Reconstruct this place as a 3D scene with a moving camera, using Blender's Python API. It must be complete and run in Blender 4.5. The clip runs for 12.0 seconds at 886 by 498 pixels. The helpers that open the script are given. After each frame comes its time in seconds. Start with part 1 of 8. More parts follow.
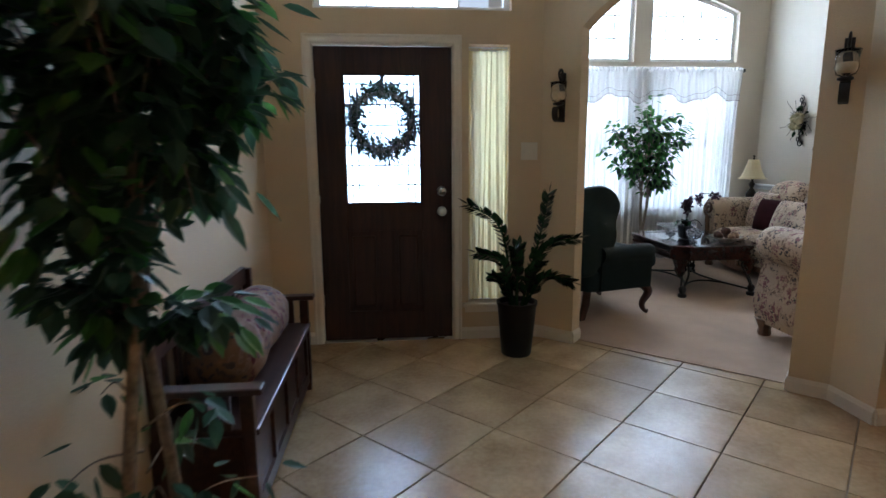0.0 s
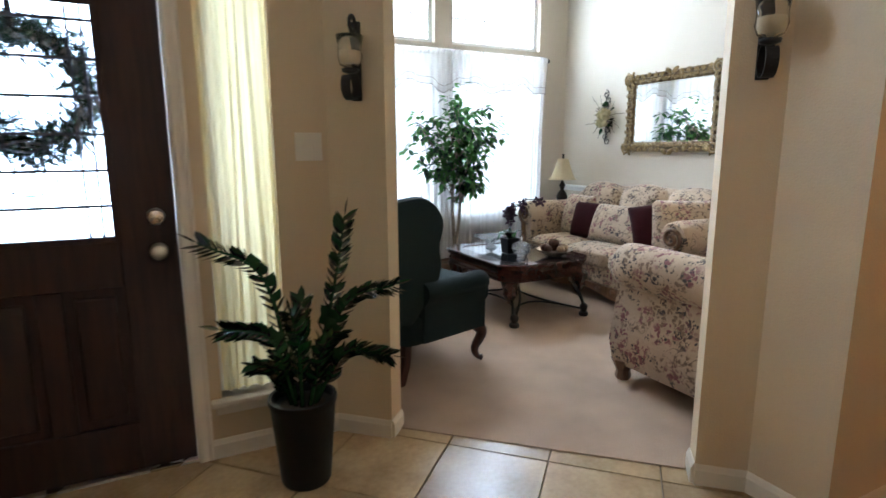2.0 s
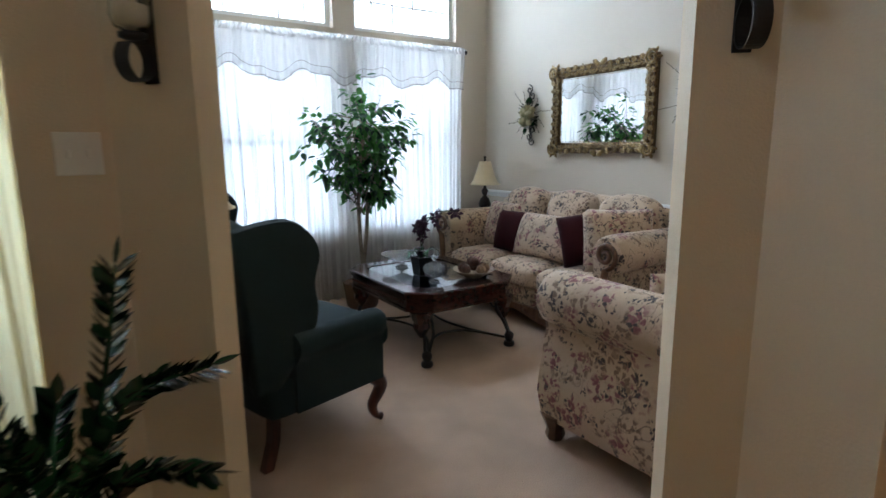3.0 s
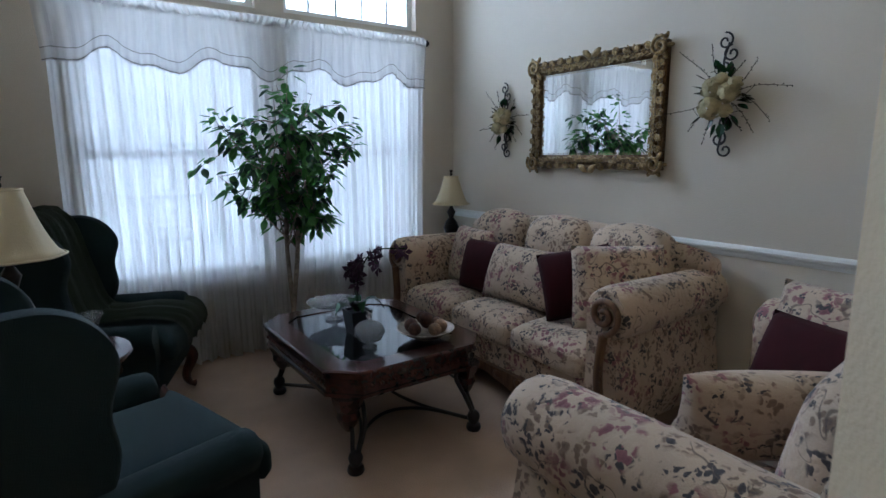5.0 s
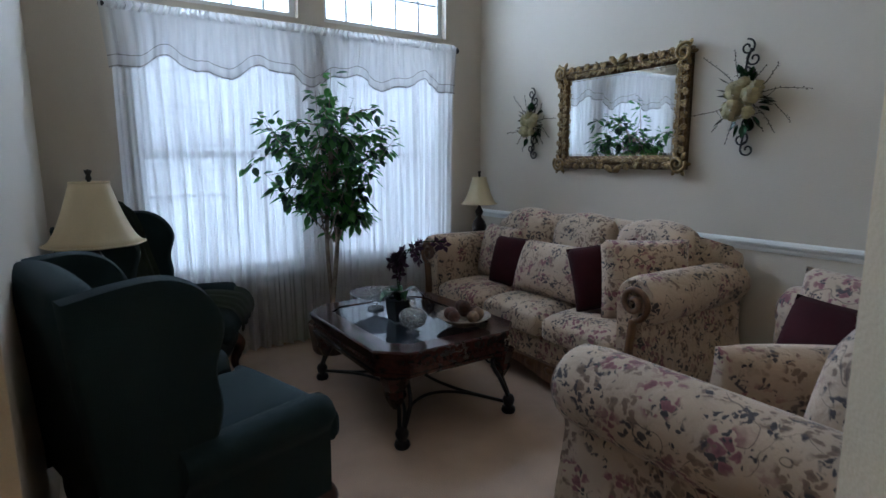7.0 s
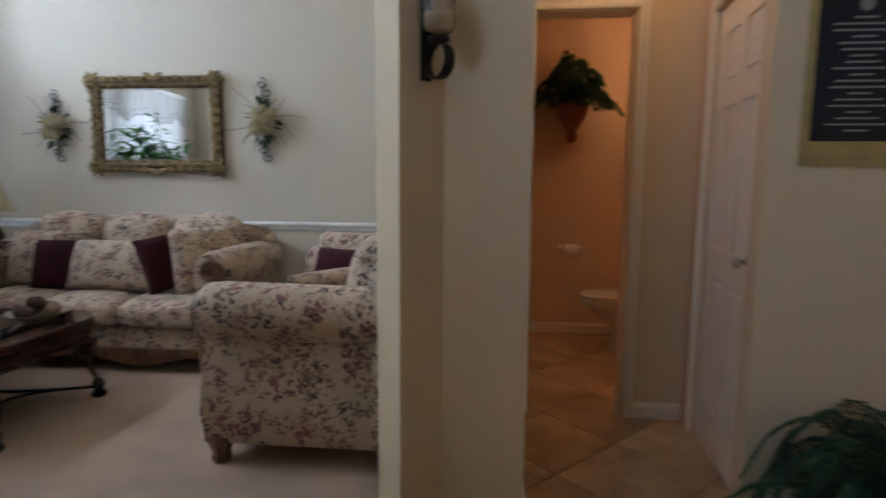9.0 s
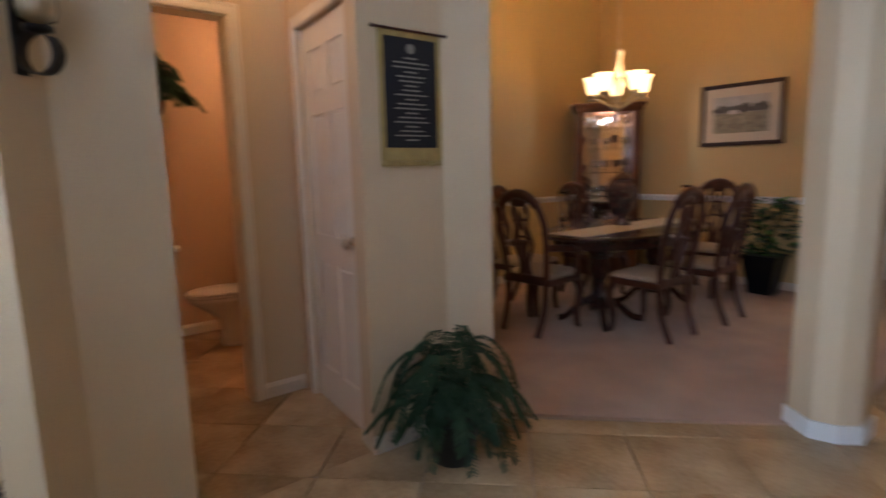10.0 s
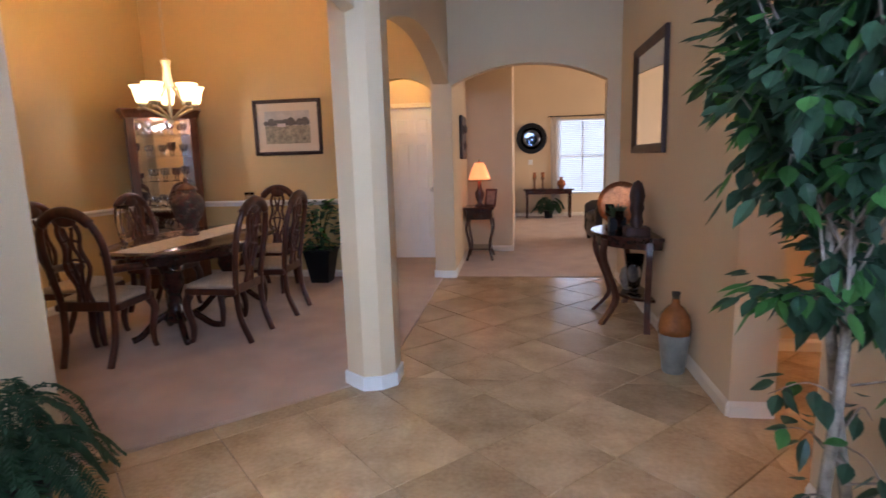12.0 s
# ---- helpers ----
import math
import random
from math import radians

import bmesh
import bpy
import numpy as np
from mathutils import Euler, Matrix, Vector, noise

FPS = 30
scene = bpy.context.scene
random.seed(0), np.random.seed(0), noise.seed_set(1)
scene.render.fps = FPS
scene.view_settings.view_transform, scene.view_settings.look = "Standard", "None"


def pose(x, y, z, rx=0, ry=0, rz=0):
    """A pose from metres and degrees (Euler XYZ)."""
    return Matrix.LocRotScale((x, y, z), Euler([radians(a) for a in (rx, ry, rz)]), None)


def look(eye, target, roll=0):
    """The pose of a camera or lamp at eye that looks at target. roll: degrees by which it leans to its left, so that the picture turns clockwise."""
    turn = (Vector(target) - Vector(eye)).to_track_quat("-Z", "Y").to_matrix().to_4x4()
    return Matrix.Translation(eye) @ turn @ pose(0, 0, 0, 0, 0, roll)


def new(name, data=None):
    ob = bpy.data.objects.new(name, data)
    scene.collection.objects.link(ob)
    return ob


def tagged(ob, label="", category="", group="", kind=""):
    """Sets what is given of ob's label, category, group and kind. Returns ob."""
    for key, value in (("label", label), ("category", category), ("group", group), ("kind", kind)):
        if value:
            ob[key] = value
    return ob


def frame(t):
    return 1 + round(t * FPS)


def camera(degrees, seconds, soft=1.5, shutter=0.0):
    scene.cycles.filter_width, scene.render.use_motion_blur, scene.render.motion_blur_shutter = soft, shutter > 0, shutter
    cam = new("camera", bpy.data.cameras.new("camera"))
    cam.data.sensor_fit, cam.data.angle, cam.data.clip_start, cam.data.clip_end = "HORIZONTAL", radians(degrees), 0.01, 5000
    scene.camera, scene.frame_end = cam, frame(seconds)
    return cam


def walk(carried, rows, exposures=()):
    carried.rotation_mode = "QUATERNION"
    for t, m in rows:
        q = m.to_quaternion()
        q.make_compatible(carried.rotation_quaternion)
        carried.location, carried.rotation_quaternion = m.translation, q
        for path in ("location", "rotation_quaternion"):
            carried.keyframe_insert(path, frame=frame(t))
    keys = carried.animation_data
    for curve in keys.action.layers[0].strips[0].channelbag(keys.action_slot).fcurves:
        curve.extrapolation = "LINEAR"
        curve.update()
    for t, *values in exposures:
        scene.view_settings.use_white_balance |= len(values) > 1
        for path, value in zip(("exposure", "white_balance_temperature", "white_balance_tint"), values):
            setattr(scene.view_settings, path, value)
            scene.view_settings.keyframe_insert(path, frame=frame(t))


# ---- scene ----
cam = camera(78.3, 12.0, shutter=0.4)
PATH = [
    (0, (0.51, 0.271, 1.336), (0.688, 2.232, 0.989), -0.4),
    (0.5, (0.571, 0.664, 1.349), (0.861, 2.611, 0.994), -0.4),
    (1, (0.576, 1.01, 1.351), (1.079, 2.912, 0.994), -0.1),
    (1.5, (0.736, 1.339, 1.326), (1.462, 3.169, 0.971), -0.1),
    (2, (0.909, 1.64, 1.327), (1.787, 3.401, 0.971), -0.2),
    (2.5, (1.125, 1.932, 1.331), (2.142, 3.617, 0.975), -0.1),
    (3, (1.456, 2.177, 1.346), (2.541, 3.819, 0.989), -0.5),
    (3.5, (1.704, 2.412, 1.39), (2.829, 4.023, 1.015), 0.1),
    (3.7, (1.806, 2.519, 1.401), (2.95, 4.118, 1.032), 0.2),
    (5.3, (2.206, 2.936, 1.41), (3.331, 4.555, 1.073), -0.5),
    (5.5, (2.198, 2.959, 1.402), (3.309, 4.588, 1.071), -0.5),
    (6, (2.2, 2.954, 1.396), (3.279, 4.606, 1.07), -0.5),
    (6.5, (2.128, 2.887, 1.391), (3.204, 4.541, 1.065), -0.5),
    (6.7, (2.052, 2.856, 1.387), (3.133, 4.507, 1.064), -0.5),
    (8.3, (1.377, 2.619, 1.241), (3.053, 3.679, 0.98), 0.8),
    (8.5, (1.186, 2.65, 1.251), (3.006, 3.437, 0.992), 0.5),
    (9, (1.0, 2.678, 1.243), (2.977, 2.865, 1.001), 0.4),
    (9.5, (0.794, 2.756, 1.216), (2.729, 2.301, 0.995), -0.4),
    (10, (0.887, 2.98, 1.288), (2.433, 1.745, 0.997), -1.4),
    (10.5, (0.904, 3.08, 1.311), (1.923, 1.388, 0.996), -1.2),
    (11, (0.913, 3.114, 1.328), (1.608, 1.266, 1.012), -1.7),
    (11.5, (0.834, 3.138, 1.344), (1.311, 1.223, 1.02), -1.8),
    (12, (0.778, 3.159, 1.371), (1.053, 1.205, 1.041), -1.6),
]
EXPOSURES = [(0, -0.22, 5650, 12), (1, 0.08, 5850, 11), (2, 0.4, 5950, 12), (2.5, 0.15, 5900, 12), (3, -0.25, 5800, 12), (3.5, -0.4, 5550, 12), (5.5, -1.05, 5400, 13), (6.7, -1.07, 5400, 13), (8.3, -0.8, 5350, 12), (9, -0.58, 5850, 14), (9.5, -0.42, 5900, 17), (10.5, 0.04, 6150, 21), (11, 0.3, 5850, 21), (11.5, 0.46, 5550, 20), (12, 0.44, 5600, 21)]
walk(cam, [(t, look(eye, target, roll)) for t, eye, target, roll in PATH], EXPOSURES)

# ---- world and daylight ----
world = bpy.data.worlds.new("sky_world")
scene.world = world
world.use_nodes = True
_n = world.node_tree.nodes
_sky = _n.new("ShaderNodeTexSky")
_sky.sky_type, _sky.sun_disc = "NISHITA", False
_sky.sun_elevation, _sky.sun_rotation = radians(50), radians(160)
world.node_tree.links.new(_sky.outputs[0], _n["Background"].inputs[0])
_n["Background"].inputs[1].default_value = 0.12


def lamp(name, kind, m, power, color, size=0.1, size_y=None, spread=None):
    data = bpy.data.lights.new(name, kind)
    data.energy, data.color = power, color
    if kind == "AREA":
        data.shape, data.size, data.size_y = "RECTANGLE", size, size_y or size
        if spread:
            data.spread = spread
    elif kind == "POINT":
        data.shadow_soft_size = size
    ob = new(name, data)
    ob.matrix_world = m
    return ob


sun = bpy.data.lights.new("sun", "SUN")
sun.energy, sun.angle, sun.color = 2.5, radians(0.6), (1.0, 0.95, 0.88)
new("sun", sun).matrix_world = look((0, 0, 20), (-3, 9, 0))
DAY = (0.72, 0.87, 1.0)
WARM = (1.0, 0.62, 0.28)
# daylight in the openings of the living room, the entry, and the family room
lamp("living_window_daylight", "AREA", look((3.52, 7.35, 1.30), (3.52, 0, 1.20)), 195, DAY, 2.9, 1.9)
lamp("upper_window_daylight", "AREA", look((3.52, 7.35, 2.95), (3.52, 0, 1.9)), 390, DAY, 2.9, 1.3)
lamp("entry_daylight", "AREA", look((0.50, 4.42, 1.95), (0.60, 0, 1.5)), 165, (0.56, 0.76, 1.0), 1.0, 2.0)
lamp("family_window_daylight", "AREA", look((-0.65, -9.75, 1.35), (-0.65, 0, 1.2)), 20, DAY, 1.3, 1.8)
# added warm fill from an unseen side opening, to brighten hall and foyer
lamp("family_side_fill", "AREA", look((-4.2, -6.5, 1.5), (0, -6.5, 1.2)), 115, (1.0, 0.80, 0.55), 3.0, 1.9)
# lamps of the house
for i in range(5):
    a = radians(20 + 72 * i)
    lamp("chandelier_bulb", "POINT", pose(3.56 + 0.205 * math.cos(a), -1.03 + 0.205 * math.sin(a), 1.99), 17, (1.0, 0.62, 0.28), 0.035)
lamp("alcove_downlight", "POINT", pose(2.1, -3.6, 2.75), 14, (1.0, 0.70, 0.26), 0.06)
lamp("powder_room_light", "POINT", pose(4.9, 1.2, 2.3), 20, (1.0, 0.52, 0.24), 0.08)
lamp("vestibule_light", "POINT", pose(3.42, 2.12, 2.46), 6.5, (1.0, 0.62, 0.28), 0.06)
lamp("passage_light", "POINT", pose(-1.35, 0.18, 2.36), 20, (1.0, 0.60, 0.30), 0.06)
lamp("table_lamp_bulb", "POINT", pose(1.27, -4.18, 1.17), 4, (1.0, 0.55, 0.22), 0.03)

# ---- materials ----


def mat(name, color, rough=0.6, metal=0.0, var=0.12, scale=6.0, grain=60.0, bump=0.05, second=None, spec=None, trans=0.0, sheen=0.0):
    """A plain surface: base colour with two scales of variation, and fine relief."""
    m = bpy.data.materials.new(name)
    m.use_nodes = True
    t = m.node_tree
    n, l = t.nodes, t.links
    b = n["Principled BSDF"]
    co = n.new("ShaderNodeTexCoord")
    big, small = n.new("ShaderNodeTexNoise"), n.new("ShaderNodeTexNoise")
    big.inputs["Scale"].default_value, big.inputs["Detail"].default_value = scale, 3
    small.inputs["Scale"].default_value, small.inputs["Detail"].default_value = grain, 2
    for x in (big, small):
        l.new(co.outputs["Object"], x.inputs["Vector"])
    mix = n.new("ShaderNodeMix")
    mix.data_type = "RGBA"
    dark = second or tuple(c * (1 - var * 1.6) for c in color)
    mix.inputs[6].default_value, mix.inputs[7].default_value = (*dark, 1), (*[min(1, c * (1 + var * 0.5)) for c in color], 1)
    add = n.new("ShaderNodeMath")
    add.operation = "MULTIPLY_ADD"
    l.new(small.outputs["Fac"], add.inputs[0])
    add.inputs[1].default_value = 0.35
    ramp = n.new("ShaderNodeMapRange")
    ramp.inputs[1].default_value, ramp.inputs[2].default_value = 0.3, 0.95
    l.new(big.outputs["Fac"], add.inputs[2])
    l.new(add.outputs[0], ramp.inputs[0])
    l.new(ramp.outputs[0], mix.inputs[0])
    l.new(mix.outputs[2], b.inputs["Base Color"])
    rr = n.new("ShaderNodeMapRange")
    rr.inputs[3].default_value, rr.inputs[4].default_value = max(0.02, rough * 0.85), min(1, rough * 1.15)
    l.new(big.outputs["Fac"], rr.inputs[0])
    l.new(rr.outputs[0], b.inputs["Roughness"])
    b.inputs["Metallic"].default_value = metal
    if spec is not None:
        b.inputs["Specular IOR Level"].default_value = spec
    if trans:
        b.inputs["Transmission Weight"].default_value = trans
    if sheen:
        b.inputs["Sheen Weight"].default_value = sheen
    if bump:
        bp = n.new("ShaderNodeBump")
        bp.inputs["Strength"].default_value, bp.inputs["Distance"].default_value = min(1, bump * 6), 0.004
        l.new(small.outputs["Fac"], bp.inputs["Height"])
        l.new(bp.outputs[0], b.inputs["Normal"])
    return m


def wood(name, color, dark, rough=0.3, scale=2.5, axis=1, coat=0.18):
    """Polished wood with grain along one axis."""
    m = mat(name, color, rough, bump=0.01, grain=90)
    n, l = m.node_tree.nodes, m.node_tree.links
    b = n["Principled BSDF"]
    co = n.new("ShaderNodeTexCoord")
    mp = n.new("ShaderNodeMapping")
    s = [14.0, 14.0, 14.0]
    s[axis] = 1.2
    mp.inputs["Scale"].default_value = s
    nz = n.new("ShaderNodeTexNoise")
    nz.inputs["Scale"].default_value, nz.inputs["Detail"].default_value, nz.inputs["Distortion"].default_value = scale, 6, 0.6
    rp = n.new("ShaderNodeValToRGB")
    rp.color_ramp.elements[0].color, rp.color_ramp.elements[1].color = (*dark, 1), (*color, 1)
    rp.color_ramp.elements[0].position, rp.color_ramp.elements[1].position = 0.35, 0.65
    l.new(co.outputs["Object"], mp.inputs[0])
    l.new(mp.outputs[0], nz.inputs["Vector"])
    l.new(nz.outputs["Fac"], rp.inputs[0])
    l.new(rp.outputs[0], b.inputs["Base Color"])
    b.inputs["Coat Weight"].default_value = coat
    b.inputs["Coat Roughness"].default_value = 0.12
    return m


def glass(name, color=(1, 1, 1), rough=0.0, ior=1.45):
    m = bpy.data.materials.new(name)
    m.use_nodes = True
    b = m.node_tree.nodes["Principled BSDF"]
    b.inputs["Base Color"].default_value = (*color, 1)
    b.inputs["Roughness"].default_value, b.inputs["IOR"].default_value = rough, ior
    b.inputs["Transmission Weight"].default_value = 1.0
    return m


def glow(name, color, strength):
    m = bpy.data.materials.new(name)
    m.use_nodes = True
    b = m.node_tree.nodes["Principled BSDF"]
    b.inputs["Base Color"].default_value = (*color, 1)
    b.inputs["Emission Color"].default_value = (*color, 1)
    b.inputs["Emission Strength"].default_value = strength
    return m


def sheer(name, color, clear, weave=900.0):
    """Thin woven cloth that lets light through."""
    m = bpy.data.materials.new(name)
    m.use_nodes = True
    n, l = m.node_tree.nodes, m.node_tree.links
    n.remove(n["Principled BSDF"])
    out = n["Material Output"]
    d, t, tr = n.new("ShaderNodeBsdfDiffuse"), n.new("ShaderNodeBsdfTranslucent"), n.new("ShaderNodeBsdfTransparent")
    d.inputs[0].default_value = t.inputs[0].default_value = (*color, 1)
    m1, m2 = n.new("ShaderNodeMixShader"), n.new("ShaderNodeMixShader")
    m1.inputs[0].default_value = 0.6
    l.new(d.outputs[0], m1.inputs[1])
    l.new(t.outputs[0], m1.inputs[2])
    nz = n.new("ShaderNodeTexNoise")
    co = n.new("ShaderNodeTexCoord")
    mp = n.new("ShaderNodeMapping")
    mp.inputs["Scale"].default_value = (9, 9, 0.5)
    l.new(co.outputs["Object"], mp.inputs[0])
    l.new(mp.outputs[0], nz.inputs["Vector"])
    nz.inputs["Scale"].default_value = 3.0
    rg = n.new("ShaderNodeMapRange")
    rg.inputs[3].default_value, rg.inputs[4].default_value = clear - 0.14, clear + 0.16
    l.new(nz.outputs["Fac"], rg.inputs[0])
    l.new(rg.outputs[0], m2.inputs[0])
    l.new(m1.outputs[0], m2.inputs[1])
    l.new(tr.outputs[0], m2.inputs[2])
    l.new(m2.outputs[0], out.inputs[0])
    return m


def floral(name, base, scale=1.0, bloom=(0.27, 0.105, 0.115), gate=0.48):
    """Woven upholstery: cream ground with scattered mauve blooms, grey-brown leaves and thin stems."""
    m = mat(name, base, 0.85, bump=0.06, grain=350, sheen=0.15)
    n, l = m.node_tree.nodes, m.node_tree.links
    b = n["Principled BSDF"]
    src = b.inputs["Base Color"].links[0].from_socket
    co = n.new("ShaderNodeTexCoord")
    warp = n.new("ShaderNodeTexNoise")
    warp.inputs["Scale"].default_value, warp.inputs["Detail"].default_value = 26.0 * scale, 2
    l.new(co.outputs["Object"], warp.inputs["Vector"])
    vm = n.new("ShaderNodeVectorMath")
    vm.operation = "MULTIPLY_ADD"
    vm.inputs[1].default_value = (0.055, 0.055, 0.055)
    l.new(warp.outputs["Color"], vm.inputs[0])
    l.new(co.outputs["Object"], vm.inputs[2])

    def layer(prev, sc, lo, hi, color, gate_scale, gate, offset, petals):
        shift = n.new("ShaderNodeVectorMath")
        shift.inputs[1].default_value = (offset, offset * 0.7, offset * 0.3)
        l.new(vm.outputs[0], shift.inputs[0])
        v = n.new("ShaderNodeTexVoronoi")
        v.inputs["Scale"].default_value = sc * scale
        l.new(shift.outputs[0], v.inputs["Vector"])
        r = n.new("ShaderNodeMapRange")
        r.inputs[1].default_value, r.inputs[2].default_value, r.inputs[3].default_value, r.inputs[4].default_value = lo, hi, 1, 0
        l.new(v.outputs["Distance"], r.inputs[0])
        g = n.new("ShaderNodeTexNoise")
        g.inputs["Scale"].default_value, g.inputs["Detail"].default_value = gate_scale * scale, 1
        l.new(shift.outputs[0], g.inputs["Vector"])
        gr = n.new("ShaderNodeMapRange")
        gr.inputs[1].default_value, gr.inputs[2].default_value = gate, gate + 0.06
        l.new(g.outputs["Fac"], gr.inputs[0])
        mu = n.new("ShaderNodeMath")
        mu.operation = "MULTIPLY"
        l.new(r.outputs[0], mu.inputs[0])
        l.new(gr.outputs[0], mu.inputs[1])
        pt = n.new("ShaderNodeTexVoronoi")
        pt.inputs["Scale"].default_value = petals * scale
        l.new(shift.outputs[0], pt.inputs["Vector"])
        pr = n.new("ShaderNodeMapRange")
        pr.inputs[1].default_value, pr.inputs[2].default_value, pr.inputs[3].default_value, pr.inputs[4].default_value = 0.42, 0.50, 1, 0.0
        l.new(pt.outputs["Distance"], pr.inputs[0])
        mu2 = n.new("ShaderNodeMath")
        mu2.operation = "MULTIPLY"
        l.new(mu.outputs[0], mu2.inputs[0])
        l.new(pr.outputs[0], mu2.inputs[1])
        tone = n.new("ShaderNodeMix")
        tone.data_type = "RGBA"
        tone.inputs[6].default_value, tone.inputs[7].default_value = (*[c * 0.55 for c in color], 1), (*[min(1, c * 1.6) for c in color], 1)
        l.new(pt.outputs["Distance"], tone.inputs[0])
        mx = n.new("ShaderNodeMix")
        mx.data_type = "RGBA"
        l.new(mu2.outputs[0], mx.inputs[0])
        l.new(prev, mx.inputs[6])
        l.new(tone.outputs[2], mx.inputs[7])
        return mx.outputs[2]

    s = layer(src, 9, 0.40, 0.50, (0.25, 0.165, 0.115), 4.0, 0.37, 0.0, 38)
    s = layer(s, 12, 0.36, 0.44, (0.075, 0.060, 0.062), 4.2, 0.40, 3.1, 46)
    s = layer(s, 7, 0.38, 0.50, bloom, 3.0, gate, 7.7, 34)
    s = layer(s, 20, 0.30, 0.38, (0.060, 0.050, 0.055), 5, 0.41, 11.3, 64)
    # thin winding stems
    st = n.new("ShaderNodeTexNoise")
    st.inputs["Scale"].default_value, st.inputs["Detail"].default_value, st.inputs["Distortion"].default_value = 7.0 * scale, 1, 0.8
    l.new(co.outputs["Object"], st.inputs["Vector"])
    ab = n.new("ShaderNodeMath")
    ab.operation = "SUBTRACT"
    ab.inputs[1].default_value = 0.5
    l.new(st.outputs["Fac"], ab.inputs[0])
    ab2 = n.new("ShaderNodeMath")
    ab2.operation = "ABSOLUTE"
    l.new(ab.outputs[0], ab2.inputs[0])
    sr = n.new("ShaderNodeMapRange")
    sr.inputs[1].default_value, sr.inputs[2].default_value, sr.inputs[3].default_value, sr.inputs[4].default_value = 0.004, 0.009, 0.75, 0
    l.new(ab2.outputs[0], sr.inputs[0])
    sg = n.new("ShaderNodeTexNoise")
    sg.inputs["Scale"].default_value, sg.inputs["Detail"].default_value = 5.5 * scale, 0
    l.new(vm.outputs[0], sg.inputs["Vector"])
    sgr = n.new("ShaderNodeMapRange")
    sgr.inputs[1].default_value, sgr.inputs[2].default_value = 0.50, 0.55
    l.new(sg.outputs["Fac"], sgr.inputs[0])
    smu = n.new("ShaderNodeMath")
    smu.operation = "MULTIPLY"
    l.new(sr.outputs[0], smu.inputs[0])
    l.new(sgr.outputs[0], smu.inputs[1])
    smx = n.new("ShaderNodeMix")
    smx.data_type = "RGBA"
    smx.inputs[7].default_value = (0.10, 0.07, 0.055, 1)
    l.new(smu.outputs[0], smx.inputs[0])
    l.new(s, smx.inputs[6])
    s = smx.outputs[2]
    # soft creases in the cloth
    cr = n.new("ShaderNodeTexNoise")
    cr.inputs["Scale"].default_value, cr.inputs["Detail"].default_value, cr.inputs["Distortion"].default_value = 9.0, 3, 1.2
    l.new(co.outputs["Object"], cr.inputs["Vector"])
    cb = n.new("ShaderNodeBump")
    cb.inputs["Strength"].default_value, cb.inputs["Distance"].default_value = 0.35, 0.03
    l.new(cr.outputs["Fac"], cb.inputs["Height"])
    l.new(b.inputs["Normal"].links[0].from_socket, cb.inputs["Normal"])
    l.new(cb.outputs[0], b.inputs["Normal"])
    l.new(s, b.inputs["Base Color"])
    return m


M = {}
M["wall_tan"] = mat("wall_paint_tan", (0.64, 0.495, 0.315), 0.75, var=0.05, scale=1.2, grain=140, bump=0.07)
# same tan paint, its paleness in cool window light put into the colour
M["wall_living"] = mat("wall_paint_cool_lit", (0.61, 0.535, 0.435), 0.75, var=0.04, scale=1.2, grain=140, bump=0.07)
# the tan again, with the chandelier's golden light coloured in
M["wall_dining"] = mat("wall_paint_warm_lit", (0.62, 0.44, 0.20), 0.75, var=0.05, scale=1.2, grain=140, bump=0.07)
# powder room's copy of the tan, tinted orange for its warm bulb
M["wall_powder"] = mat("wall_paint_bulb_lit", (0.64, 0.45, 0.28), 0.75, var=0.05, scale=1.2, grain=140, bump=0.07)
M["ceiling"] = mat("ceiling_paint", (0.72, 0.66, 0.56), 0.85, var=0.04, scale=1.2, grain=90, bump=0.1)
M["trim"] = mat("trim_white_paint", (0.74, 0.66, 0.54), 0.38, var=0.05, scale=3, grain=50, bump=0.01)
M["white"] = mat("white_paint", (0.78, 0.77, 0.74), 0.35, var=0.03, scale=3, grain=50, bump=0.01)
M["carpet"] = mat("carpet_beige", (0.45, 0.305, 0.208), 0.95, var=0.18, scale=3.5, grain=150, bump=0.4, sheen=0.2)
M["grout"] = mat("grout_tan", (0.36, 0.27, 0.19), 0.9, var=0.2, scale=8, grain=120, bump=0.1)
M["door_wood"] = wood("door_mahogany", (0.042, 0.014, 0.009), (0.018, 0.006, 0.005), 0.52, axis=2, coat=0.05)
M["bench_wood"] = wood("bench_dark_cherry", (0.060, 0.022, 0.014), (0.028, 0.010, 0.008), 0.32, axis=1)
M["cherry"] = wood("cherry_wood", (0.085, 0.021, 0.010), (0.034, 0.009, 0.005), 0.34, axis=2, coat=0.08)
M["cabinet_cherry"] = wood("cabinet_cherry", (0.17, 0.062, 0.024), (0.085, 0.030, 0.013), 0.34, axis=2, coat=0.1)
M["cherry_flat"] = wood("cherry_wood_flat", (0.055, 0.018, 0.012), (0.025, 0.009, 0.007), 0.16, axis=1)
M["carved"] = wood("carved_walnut", (0.20, 0.10, 0.045), (0.09, 0.04, 0.02), 0.42, axis=2)
M["iron"] = mat("wrought_iron_dark", (0.030, 0.026, 0.024), 0.45, metal=0.6, var=0.3, grain=90, bump=0.05)
M["black"] = mat("black_plastic", (0.007, 0.007, 0.008), 0.42, var=0.2, bump=0.02, spec=0.25)
M["nickel"] = mat("satin_nickel", (0.62, 0.60, 0.56), 0.28, metal=1.0, var=0.08, bump=0.0)
